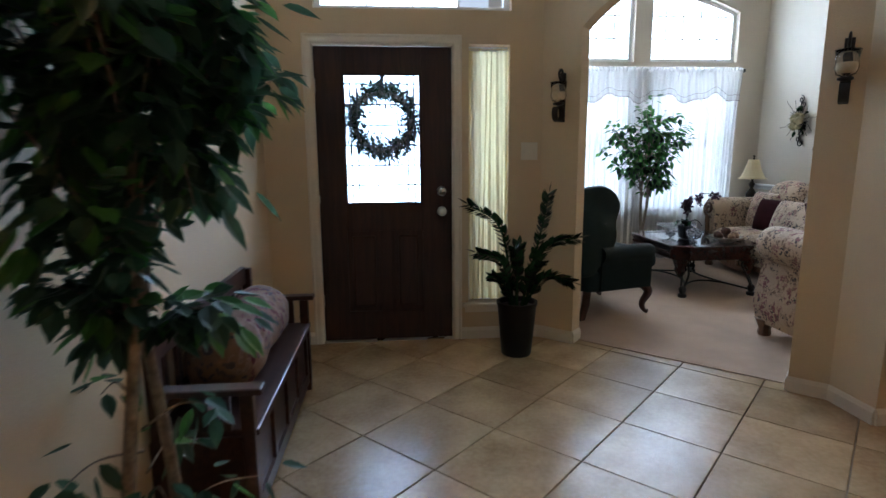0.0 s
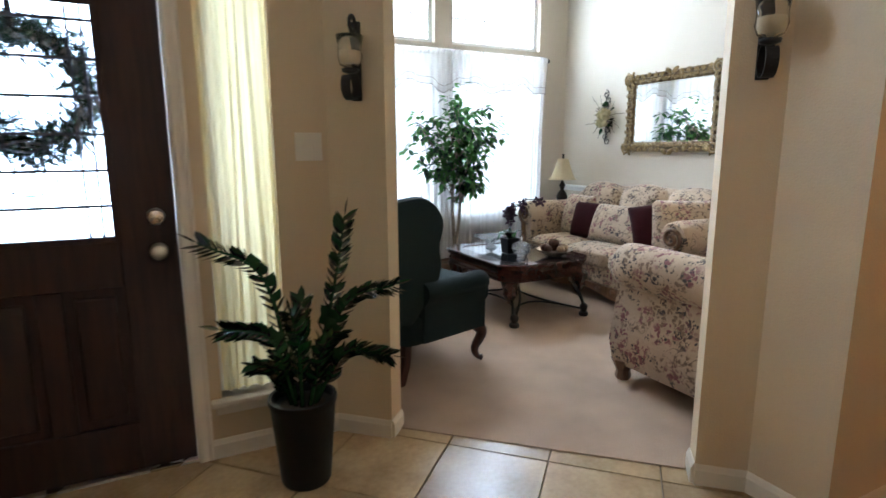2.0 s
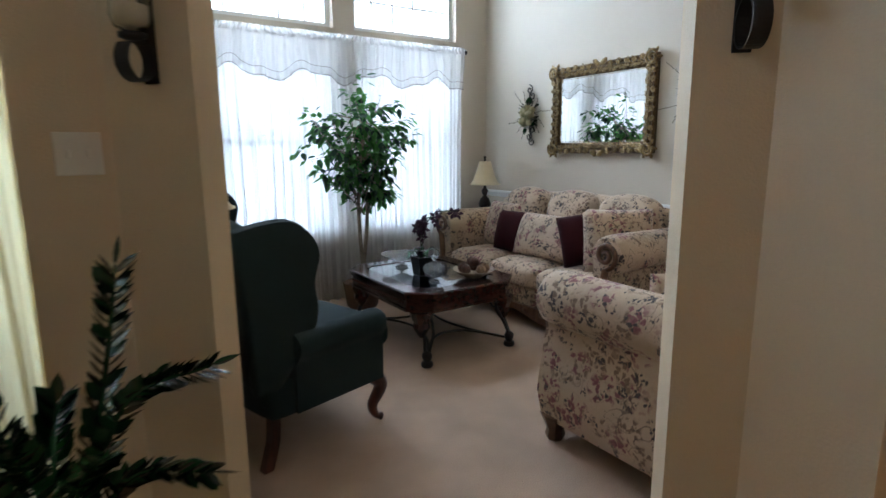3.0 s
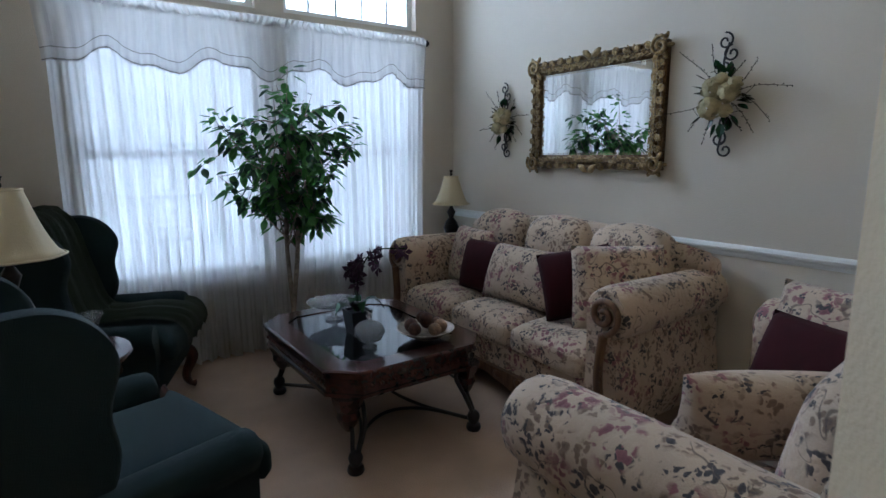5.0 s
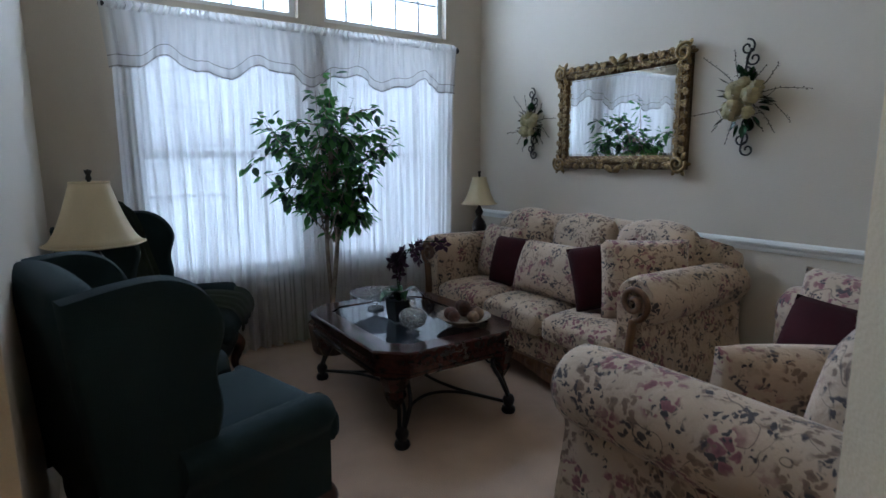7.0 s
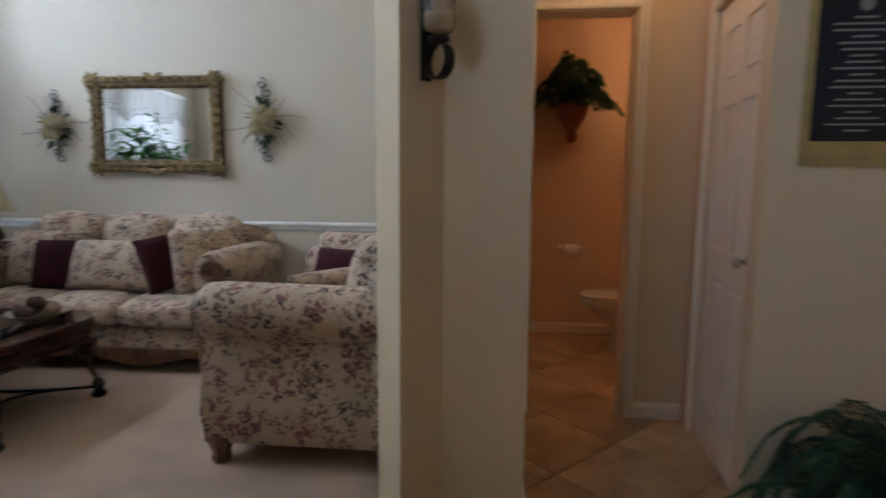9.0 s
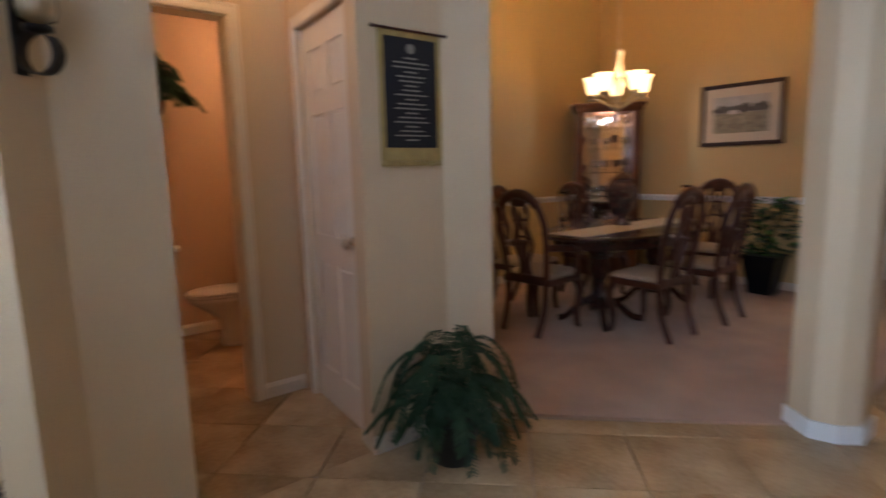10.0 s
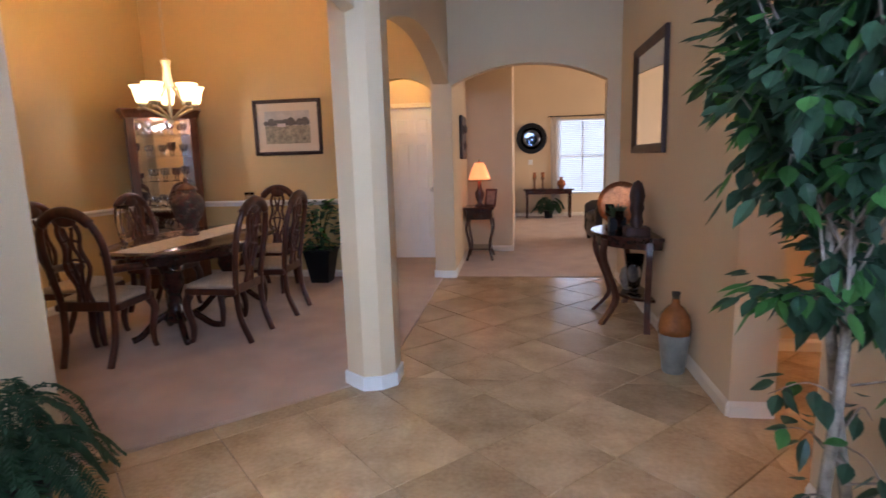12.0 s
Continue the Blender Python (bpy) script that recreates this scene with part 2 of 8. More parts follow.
M["gold"] = mat("antique_gold", (0.36, 0.25, 0.12), 0.30, metal=0.9, var=0.3, scale=48, grain=130, bump=0.12, second=(0.012, 0.008, 0.005))
M["gold_dark"] = mat("tarnished_gold", (0.14, 0.085, 0.038), 0.42, metal=0.8, var=0.5, scale=60, grain=150, bump=0.15, second=(0.008, 0.006, 0.004))
M["mirror"] = mat("mirror_silver", (0.90, 0.91, 0.90), 0.02, metal=1.0, var=0.0, bump=0.0)
M["green_cloth"] = mat("dark_green_upholstery", (0.016, 0.029, 0.030), 0.9, var=0.2, scale=9, grain=420, bump=0.12, sheen=0.03, spec=0.2)
M["throw"] = mat("olive_throw", (0.035, 0.045, 0.020), 0.9, var=0.25, scale=14, grain=300, bump=0.2, sheen=0.05)
M["burgundy"] = mat("burgundy_velvet", (0.040, 0.006, 0.009), 0.85, var=0.3, scale=12, grain=300, bump=0.08, spec=0.15)
M["floral"] = floral("floral_upholstery", (0.53, 0.395, 0.28), gate=0.45)
M["leaf"] = mat("ficus_leaf", (0.062, 0.128, 0.070), 0.36, var=0.5, scale=7, grain=25, bump=0.02)
# lighter green; on the ficus trees it paints in leaves catching light
M["leaf_light"] = mat("ficus_leaf_bright", (0.10, 0.27, 0.065), 0.38, var=0.3, scale=7, grain=25, bump=0.02)
M["leaf_dark"] = mat("zz_leaf", (0.014, 0.050, 0.016), 0.25, var=0.3, scale=9, grain=25, bump=0.02)
M["fern"] = mat("fern_leaf", (0.040, 0.095, 0.045), 0.55, var=0.4, scale=9, grain=25, bump=0.02)
for _k in ("leaf", "leaf_light", "fern"):
    _n, _l = M[_k].node_tree.nodes, M[_k].node_tree.links
    _b, _tr, _mx = _n["Principled BSDF"], _n.new("ShaderNodeBsdfTranslucent"), _n.new("ShaderNodeMixShader")
    _mx.inputs[0].default_value = 0.5
    _l.new(_b.inputs["Base Color"].links[0].from_socket, _tr.inputs[0])
    _l.new(_b.outputs[0], _mx.inputs[1])
    _l.new(_tr.outputs[0], _mx.inputs[2])
    _l.new(_mx.outputs[0], _n["Material Output"].inputs[0])
M["bark"] = mat("grey_bark", (0.32, 0.26, 0.20), 0.9, var=0.5, scale=34, grain=70, bump=0.3, second=(0.08, 0.055, 0.04))
M["soil"] = mat("moss", (0.05, 0.035, 0.022), 0.95, var=0.4, grain=90, bump=0.4)
M["wicker"] = mat("brown_wicker", (0.10, 0.055, 0.03), 0.7, var=0.4, scale=40, grain=160, bump=0.4)
M["sheer"] = sheer("white_sheer", (0.72, 0.69, 0.66), 0.04)
M["sheer_top"] = sheer("white_sheer_valance", (0.70, 0.67, 0.63), 0.30)
M["sheer_cream"] = sheer("cream_sheer", (0.76, 0.62, 0.33), 0.05)
M["glass"] = glass("clear_glass")
M["crystal"] = glass("cut_crystal", (0.97, 0.98, 1.0), 0.10, 1.5)
_n, _l = M["crystal"].node_tree.nodes, M["crystal"].node_tree.links
_v, _bp = _n.new("ShaderNodeTexVoronoi"), _n.new("ShaderNodeBump")
_v.inputs["Scale"].default_value = 75.0
_bp.inputs["Strength"].default_value, _bp.inputs["Distance"].default_value = 0.9, 0.012
_l.new(_n.new("ShaderNodeTexCoord").outputs["Object"], _v.inputs["Vector"])
_l.new(_v.outputs["Distance"], _bp.inputs["Height"])
_l.new(_bp.outputs[0], _n["Principled BSDF"].inputs["Normal"])
M["ribbon"] = mat("taupe_satin_ribbon", (0.20, 0.175, 0.155), 0.6, var=0.15, bump=0.0)
M["shade"] = mat("cream_lampshade", (0.66, 0.55, 0.36), 0.8, var=0.06, scale=5, grain=200, bump=0.05, trans=0.0)
M["blind"] = mat("white_blind", (0.62, 0.63, 0.65), 0.5, var=0.03, bump=0.0)
M["plastic_white"] = mat("ivory_plastic", (0.72, 0.66, 0.55), 0.35, var=0.04, bump=0.0)

# ---- geometry kit ----


def part(name, bm, material, parent, label="", smooth=False, kind="", category=""):
    me = bpy.data.meshes.new(name)
    bmesh.ops.recalc_face_normals(bm, faces=bm.faces)
    bm.to_mesh(me)
    bm.free()
    if smooth:
        me.shade_smooth()
        if smooth != 1:
            me.set_sharp_from_angle(angle=radians(smooth))
    me.materials.append(material)
    ob = new(name, me)
    ob.parent = parent
    return tagged(ob, label, category, "", kind)


def thing(name, m, label, category, group="", kind=""):
    ob = new(name)
    ob.empty_display_size = 0.1
    ob.matrix_world = m
    return tagged(ob, label, category, group, kind)


def box(bm, x0, x1, y0, y1, z0, z1, bevel=0.0, seg=2, m=None):
    r = bmesh.ops.create_cube(bm, size=1.0, matrix=Matrix.Translation(((x0 + x1) / 2, (y0 + y1) / 2, (z0 + z1) / 2)) @ Matrix.Diagonal((abs(x1 - x0), abs(y1 - y0), abs(z1 - z0), 1)))
    vs = r["verts"]
    if bevel:
        es = list({e for v in vs for e in v.link_edges})
        r2 = bmesh.ops.bevel(bm, geom=es, offset=bevel, segments=seg, affect="EDGES", profile=0.5)
        vs = list({v for f in r2["faces"] for v in f.verts} | {v for v in vs if v.is_valid})
    if m is not None:
        bmesh.ops.transform(bm, matrix=m, verts=[v for v in vs if v.is_valid])
    return bm


def new_box(*a, **k):
    return box(bmesh.new(), *a, **k)


def lathe(bm, profile, seg=24, m=None, squash=None):
    """Turns a profile of (radius, height) about z."""
    rings = []
    for r, z in profile:
        ring = []
        for i in range(seg):
            a = 2 * math.pi * i / seg
            p = Vector((r * math.cos(a), r * math.sin(a), z))
            if squash:
                p = squash(p)
            ring.append(bm.verts.new(m @ p if m is not None else p))
        rings.append(ring)
    for a, b in zip(rings, rings[1:]):
        for i in range(seg):
            bm.faces.new((a[i], a[(i + 1) % seg], b[(i + 1) % seg], b[i]))
    if profile[0][0] > 1e-5:
        bm.faces.new(rings[0][::-1])
    if profile[-1][0] > 1e-5:
        bm.faces.new(rings[-1])
    return bm


def tube(bm, pts, radius, seg=8, flat=1.0, cap=True):
    """A round bar along points; radius may be a list."""
    pts = [Vector(p) for p in pts]
    rad = radius if isinstance(radius, (list, tuple)) else [radius] * len(pts)
    rings = []
    up = Vector((0, 0, 1))
    d0 = (pts[1] - pts[0]).normalized()
    side = d0.cross(up)
    if side.length < 0.1:
        side = d0.cross(Vector((1, 0, 0)))
    side.normalize()
    for i, p in enumerate(pts):
        d = (pts[min(i + 1, len(pts) - 1)] - pts[max(i - 1, 0)]).normalized()
        side = (side - d * side.dot(d)).normalized()
        oth = d.cross(side)
        rings.append([bm.verts.new(p + rad[i] * (math.cos(2 * math.pi * k / seg) * side + flat * math.sin(2 * math.pi * k / seg) * oth)) for k in range(seg)])
    for a, b in zip(rings, rings[1:]):
        for k in range(seg):
            bm.faces.new((a[k], a[(k + 1) % seg], b[(k + 1) % seg], b[k]))
    if cap:
        bm.faces.new(rings[0][::-1])
        bm.faces.new(rings[-1])
    return bm


def curve_pts(ctrl, n=24):
    """A smooth line through control points."""
    c = [Vector(p) for p in ctrl]
    c = [2 * c[0] - c[1]] + c + [2 * c[-1] - c[-2]]
    out = []
    k = len(c) - 3
    for s in range(k):
        for j in range(n // k + 1):
            u = j / (n // k + 1)
            a, b, d, e = c[s:s + 4]
            out.append(0.5 * (2 * b + (d - a) * u + (2 * a - 5 * b + 4 * d - e) * u * u + (3 * b - a - 3 * d + e) * u ** 3))
    out.append(c[-2])
    return out


def spiral(center, r0, r1, a0, turns, n=20, plane="xz"):
    out = []
    for i in range(n + 1):
        u = i / n
        a, r = a0 + 2 * math.pi * turns * u, r0 + (r1 - r0) * u
        d = (r * math.cos(a), r * math.sin(a))
        out.append(Vector(center) + (Vector((d[0], 0, d[1])) if plane == "xz" else Vector((0, d[0], d[1]))))
    return out


def pillow(bm, sx, sy, sz, m=None, n=14, pinch=0.35, power=2.6):
    """A stuffed cushion: square outline, fat in the middle, thin at the seams."""
    def grid(sign):
        g = []
        for i in range(n + 1):
            row = []
            for j in range(n + 1):
                u, v = -1 + 2 * i / n, -1 + 2 * j / n
                h = (max(0, 1 - abs(u) ** power) * max(0, 1 - abs(v) ** power)) ** 0.42
                k = 1 - pinch * 0.22 * ((1 - abs(u)) * (abs(v) > 0.999) + (1 - abs(v)) * (abs(u) > 0.999))
                k2 = 1 - 0.10 * (1 - u * u) * abs(v) ** 6 * pinch
                k3 = 1 - 0.10 * (1 - v * v) * abs(u) ** 6 * pinch
                row.append(Vector((u * sx / 2 * k3, v * sy / 2 * k2, sign * h * sz / 2)))
            g.append(row)
        return g
    top, bot = grid(1), grid(-1)
    vt = [[None] * (n + 1) for _ in range(n + 1)]
    vb = [[None] * (n + 1) for _ in range(n + 1)]
    for i in range(n + 1):
        for j in range(n + 1):
            vt[i][j] = bm.verts.new(m @ top[i][j] if m is not None else top[i][j])
            edge = i in (0, n) or j in (0, n)
            vb[i][j] = vt[i][j] if edge else bm.verts.new(m @ bot[i][j] if m is not None else bot[i][j])
    for i in range(n):
        for j in range(n):
            bm.faces.new((vt[i][j], vt[i + 1][j], vt[i + 1][j + 1], vt[i][j + 1]))
            q = (vb[i][j], vb[i][j + 1], vb[i + 1][j + 1], vb[i + 1][j])
            if len(set(q)) == 4:
                try:
                    bm.faces.new(q)
                except ValueError:
                    pass
    return bm


def prism(bm, pts, z0, z1):
    """An upright block over a plan outline."""
    a = [bm.verts.new((x, y, z0)) for x, y in pts]
    b = [bm.verts.new((x, y, z1)) for x, y in pts]
    bm.faces.new(a[::-1])
    bm.faces.new(b)
    for i in range(len(pts)):
        j = (i + 1) % len(pts)
        bm.faces.new((a[i], a[j], b[j], b[i]))
    return bm


def slab(bm, pts, depth, m):
    """A flat outline in x, z, given thickness along y, placed by m."""
    a = [bm.verts.new(m @ Vector((x, 0, z))) for x, z in pts]
    b = [bm.verts.new(m @ Vector((x, depth, z))) for x, z in pts]
    bm.faces.new(a)
    bm.faces.new(b[::-1])
    for i in range(len(pts)):
        j = (i + 1) % len(pts)
        bm.faces.new((a[i], b[i], b[j], a[j]))
    return bm


def loft(bm, sections, closed=True, caps=True):
    """Skins between outlines of equal count."""
    rings = [[bm.verts.new(p) for p in s] for s in sections]
    n = len(rings[0])
    for a, b in zip(rings, rings[1:]):
        for i in range(n if closed else n - 1):
            bm.faces.new((a[i], a[(i + 1) % n], b[(i + 1) % n], b[i]))
    if caps and closed:
        bm.faces.new(rings[0][::-1])
        bm.faces.new(rings[-1])
    return bm


def cushion(bm, x0, x1, y0, y1, z0, z1, crown=0.03, r=0.05, m=None, n=10):
    """A box cushion with rounded edges and a crowned top."""
    cx, cy, cz = (x0 + x1) / 2, (y0 + y1) / 2, (z0 + z1) / 2
    hx, hy, hz = (x1 - x0) / 2, (y1 - y0) / 2, (z1 - z0) / 2
    before = set(bm.verts)
    bmesh.ops.create_cube(bm, size=2.0)
    vs = [v for v in bm.verts if v not in before]
    es = list({e for v in vs for e in v.link_edges})
    bmesh.ops.subdivide_edges(bm, edges=es, cuts=n, use_grid_fill=True)
    vs = [v for v in bm.verts if v not in before]
    for v in vs:
        p = v.co
        q = Vector((p.x * hx, p.y * hy, p.z * hz))
        c = Vector((max(-hx + r, min(hx - r, q.x)), max(-hy + r, min(hy - r, q.y)), max(-hz + min(r, hz), min(hz - min(r, hz), q.z))))
        d = q - c
        if d.length > 1e-6:
            mxd = max(abs(d.x), abs(d.y), abs(d.z))
            q = c + d.normalized() * mxd
        bulge = (1 - (p.x) ** 4) * (1 - (p.y) ** 4)
        q.z += crown * bulge * (1 if p.z > 0 else -0.2) * abs(p.z)
        q = q + Vector((cx, cy, cz))
        v.co = m @ q if m is not None else q
    return bm

# ---- structure ----
TOP = 3.7
PAINT = M["wall_tan"]
BASE_H = 0.085


def wall(name, p0, p1, thick, openings=(), z1=TOP, material=None, z0=0.0):
    """A wall whose seen face runs from p0 to p1; thickness goes to the left of that line (negative: right).
    openings: (from, to, bottom, top, rise of an arch) along the face."""
    p0, p1 = Vector((*p0, 0)), Vector((*p1, 0))
    d = p1 - p0
    length = d.length
    d.normalize()
    nrm = Vector((-d.y, d.x, 0)) * thick
    bm = bmesh.new()

    def piece(u0, u1, a0, a1, b0, b1, left=True, right=True):
        """Block between u0 and u1; bottom a0..a1, top b0..b1."""
        v = []
        for off in (Vector((0, 0, 0)), nrm):
            for u, z in ((u0, a0), (u1, a1), (u1, b1), (u0, b0)):
                v.append(bm.verts.new(p0 + d * u + off + Vector((0, 0, z))))
        for q in ((0, 1, 2, 3), (7, 6, 5, 4), (0, 4, 5, 1), (2, 6, 7, 3)) + (((1, 5, 6, 2),) if right else ()) + (((3, 7, 4, 0),) if left else ()):
            bm.faces.new([v[i] for i in q])

    u = 0.0
    for a, b, zb, zt, rise in sorted(openings):
        if a > u + 1e-4:
            piece(u, a, z0, z0, z1, z1)
        if zb > z0 + 1e-4:
            piece(a, b, z0, z0, zb, zb)
        if zt < z1 - 1e-4:
            if rise:
                h, w = rise, (b - a) / 2
                R = (w * w + h * h) / (2 * h)
                n = 24
                f = [(a + (b - a) * i / n) for i in range(n + 1)]
                g = [zt + h - R + math.sqrt(max(0, R * R - (x - a - w) ** 2)) for x in f]
                for i in range(n):
                    piece(f[i], f[i + 1], g[i], g[i + 1], z1, z1, i == 0, i == n - 1)
            else:
                piece(a, b, zt, zt, z1, z1)
        u = b
    if u < length - 1e-4:
        piece(u, length, z0, z0, z1, z1)
    bmesh.ops.remove_doubles(bm, verts=bm.verts, dist=0.0002)
    return part(name, bm, material or PAINT, None, kind="structure")


def baseboard(p0, p1, out=1, name="baseboard"):
    """A moulded board along the foot of a wall face; out: +1 for the right of p0->p1."""
    p0, p1 = Vector((*p0, 0)), Vector((*p1, 0))
    d = (p1 - p0).normalized()
    nrm = Vector((d.y, -d.x, 0)) * out
    prof = [(0, 0), (0.014, 0), (0.014, 0.062), (0.010, 0.070), (0.007, 0.078), (0.003, BASE_H), (0, BASE_H)]
    bm = bmesh.new()
    loft(bm, [[p + nrm * a + Vector((0, 0, z)) for a, z in prof] for p in (p0, p1)])
    return part(name, bm, M["trim"], None, kind="structure")


def chair_rail(p0, p1, out=1, z=0.90):
    p0, p1 = Vector((*p0, 0)), Vector((*p1, 0))
    d = (p1 - p0).normalized()
    nrm = Vector((d.y, -d.x, 0)) * out
    prof = [(0, -0.035), (0.008, -0.033), (0.012, -0.022), (0.012, -0.010), (0.022, -0.002), (0.026, 0.012), (0.020, 0.024), (0.010, 0.030), (0, 0.032)]
    bm = bmesh.new()
    loft(bm, [[p + nrm * a + Vector((0, 0, z + h)) for a, h in prof] for p in (p0, p1)])
    return part("trim", bm, M["white"], None, "white moulded chair rail", kind="structure")


FRONT = 4.05
# front wall with door, sidelight and transom
wall("wall_front", (-0.34, FRONT), (1.545, FRONT), 0.16,
     [(0.34, 1.265, 0, 2.045, 0), (1.375, 1.655, 0.27, 2.05, 0)], z1=2.265)
wall("wall_front_upper", (-0.34, FRONT), (1.545, FRONT), 0.16, [(0.36, 1.66, 2.265, 2.95, 0)], z0=2.265)
# diagonal wall with the arch to the living room: foyer skin and living room skin
D0, D1 = (1.545, 4.05), (2.845, 2.85)
DL = math.hypot(D1[0] - D0[0], D1[1] - D0[1])
A0, A1 = 0.275, DL - 0.19
wall("wall_arch_living", D0, D1, 0.125, [(A0, A1, 0, 2.13, 0.27)])
wall("wall_east_foyer", (2.845, 2.85), (2.845, 2.56), 0.125)
# living room
wall("wall_living_west", (1.80, 6.85), (1.80, 4.05), -0.12, material=M["wall_living"])
WX0, WX1, WX2, WX3 = 2.32, 3.42, 3.62, 4.72
wall("wall_living_window", (1.68, 6.85), (5.25, 6.85), 0.16, [(WX0 - 1.68, WX1 - 1.68, 0.57, 2.26, 0), (WX2 - 1.68, WX3 - 1.68, 0.57, 2.26, 0)], z1=2.40, material=M["wall_living"])
# upper wall with the pair of quarter-arched lights
bm = bmesh.new()


def arc_z(x):
    R = 2.9
    return 3.24 - R + math.sqrt(R * R - (x - 3.52) ** 2)


def block(bm, pts, y0, y1):
    a = [bm.verts.new((x, y0, z)) for x, z in pts]
    b = [bm.verts.new((x, y1, z)) for x, z in pts]
    bm.faces.new(a)
    bm.faces.new(b[::-1])
    for i in range(len(pts)):
        j = (i + 1) % len(pts)
        bm.faces.new((a[i], b[i], b[j], a[j]))


for x0, x1 in ((1.68, WX0), (WX1, WX2), (WX3, 5.25)):
    block(bm, [(x0, 2.40), (x1, 2.40), (x1, TOP), (x0, TOP)], 6.85, 7.01)
for x0, x1 in ((WX0, WX1), (WX2, WX3)):
    for i in range(16):
        a, b = x0 + (x1 - x0) * i / 16, x0 + (x1 - x0) * (i + 1) / 16
        block(bm, [(a, arc_z(a)), (b, arc_z(b)), (b, TOP), (a, TOP)], 6.85, 7.01)
part("wall_living_window_upper", bm, M["wall_living"], None, kind="structure")
wall("wall_living_east", (5.10, 2.56), (5.10, 6.85), -0.15, material=M["wall_living"])
wall("wall_living_south", (5.10, 2.68), (2.97, 2.68), 0.12)
chair_rail((5.10, 2.70), (5.10, 6.85), -1, 0.90)
# powder room and closet vestibule
wall("wall_vestibule_north", (2.97, 2.56), (3.88, 2.56), 0.12)
wall("wall_powder_door", (3.88, 2.56), (3.88, 1.68), 0.12, [(0.07, 0.57, 0, 2.10, 0)])
C0, C1 = Vector((3.88, 1.655)), Vector((2.99, 1.745))
CT = math.degrees(math.atan2(C1.y - C0.y, C1.x - C0.x))
wall("wall_closet", tuple(C0), tuple(C1), 0.10, [(0.14, 0.80, 0, 2.04, 0)])
wall("wall_powder_east", (5.55, 2.56), (5.55, 0.2), 0.12, material=M["wall_powder"])
wall("wall_powder_north", (4.0, 2.56), (5.55, 2.56), 0.12, material=M["wall_powder"])
wall("wall_powder_south", (5.55, 0.3), (4.0, 0.3), 0.12, material=M["wall_powder"])
wall("wall_powder_west", (4.0, 0.3), (4.0, 1.68), 0.12, material=M["wall_powder"])
# pier with the banner, turning into the diagonal dining arch
bm = prism(bmesh.new(), [(2.92, 1.785), (2.92, 1.34), (2.79, 1.155), (2.87, 1.07), (3.05, 1.20), (3.05, 1.765)], 0, TOP)
part("wall_banner_pier", bm, PAINT, None, kind="structure")
wall("wall_arch_dining", (2.80, 1.15), (1.71, 0.14), -0.13, [(0.0, math.hypot(1.09, 1.01), 0, 2.16, 0.27)])
bm = prism(bmesh.new(), [(1.53, -0.10), (1.53, 0.06), (1.60, 0.13), (1.70, 0.155), (1.83, 0.06), (1.74, -0.10)], 0, TOP)
part("column", bm, PAINT, None, kind="structure")
bm = prism(bmesh.new(), [(1.515, -0.11), (1.515, 0.066), (1.594, 0.144), (1.703, 0.172), (1.85, 0.062), (1.755, -0.115)], 0, BASE_H)
part("baseboard", bm, M["white"], None, kind="structure")
wall("wall_arch_hall", (1.53, -0.10), (1.53, -2.96), 0.17, [(0.0, 2.86, 0, 2.17, 0.24)])
# pier, arch to the family room, back wall of the dining room with the alcove arch
bm = prism(bmesh.new(), [(1.50, -2.96), (1.73, -2.96), (1.73, -3.12), (1.50, -3.12)], 0, TOP)
part("wall_hall_pier", bm, PAINT, None, kind="structure")
bm = prism(bmesh.new(), [(1.487, -2.947), (1.743, -2.947), (1.743, -3.13), (1.487, -3.13)], 0, BASE_H)
part("baseboard", bm, M["white"], None, kind="structure")
wall("wall_arch_family", (1.50, -2.96), (-0.34, -2.96), 0.16, [(0.0, 1.66, 0, 2.15, 0.20)])
wall("wall_dining_south", (5.15, -3.0), (1.73, -3.0), 0.12, [(2.72, 3.42, 0, 2.10, 0.16)], material=M["wall_dining"])
wall("wall_dining_east", (5.15, 0.2), (5.15, -3.0), 0.12, material=M["wall_dining"])
wall("wall_dining_north", (2.95, 1.15), (4.0, 1.15), 0.12, material=M["wall_dining"])
wall("wall_dining_north_jog", (4.0, 0.2), (5.2, 0.2), 0.10, material=M["wall_dining"])
chair_rail((5.15, 0.2), (5.15, -3.0), 1, 0.90)
chair_rail((5.15, -3.0), (2.46, -3.0), 1, 0.90)
# alcove with a door
wall("wall_alcove_back", (2.62, -4.20), (1.62, -4.20), 0.12, [(0.12, 0.74, 0, 2.04, 0)])
wall("wall_alcove_east", (2.55, -3.12), (2.55, -4.2), 0.10)
wall("wall_family_side", (1.50, -3.12), (1.50, -4.75), 0.20)
# family room beyond the hall arch
wall("wall_family_jog", (1.50, -4.75), (0.86, -4.75), 0.12)
wall("wall_family_east", (0.86, -4.87), (0.86, -9.4), 0.12)
wall("wall_family_far", (0.86, -9.4), (-4.0, -9.4), 0.14, [(0.95, 2.05, 0.50, 2.14, 0)])
# unseen west wall; its opening is added to let the side fill in
wall("wall_family_west", (-4.0, -9.4), (-4.0, -3.1), 0.14, [(1.4, 4.4, 0.5, 2.3, 0)])
wall("wall_family_north", (-4.0, -3.1), (-0.46, -3.1), 0.14)
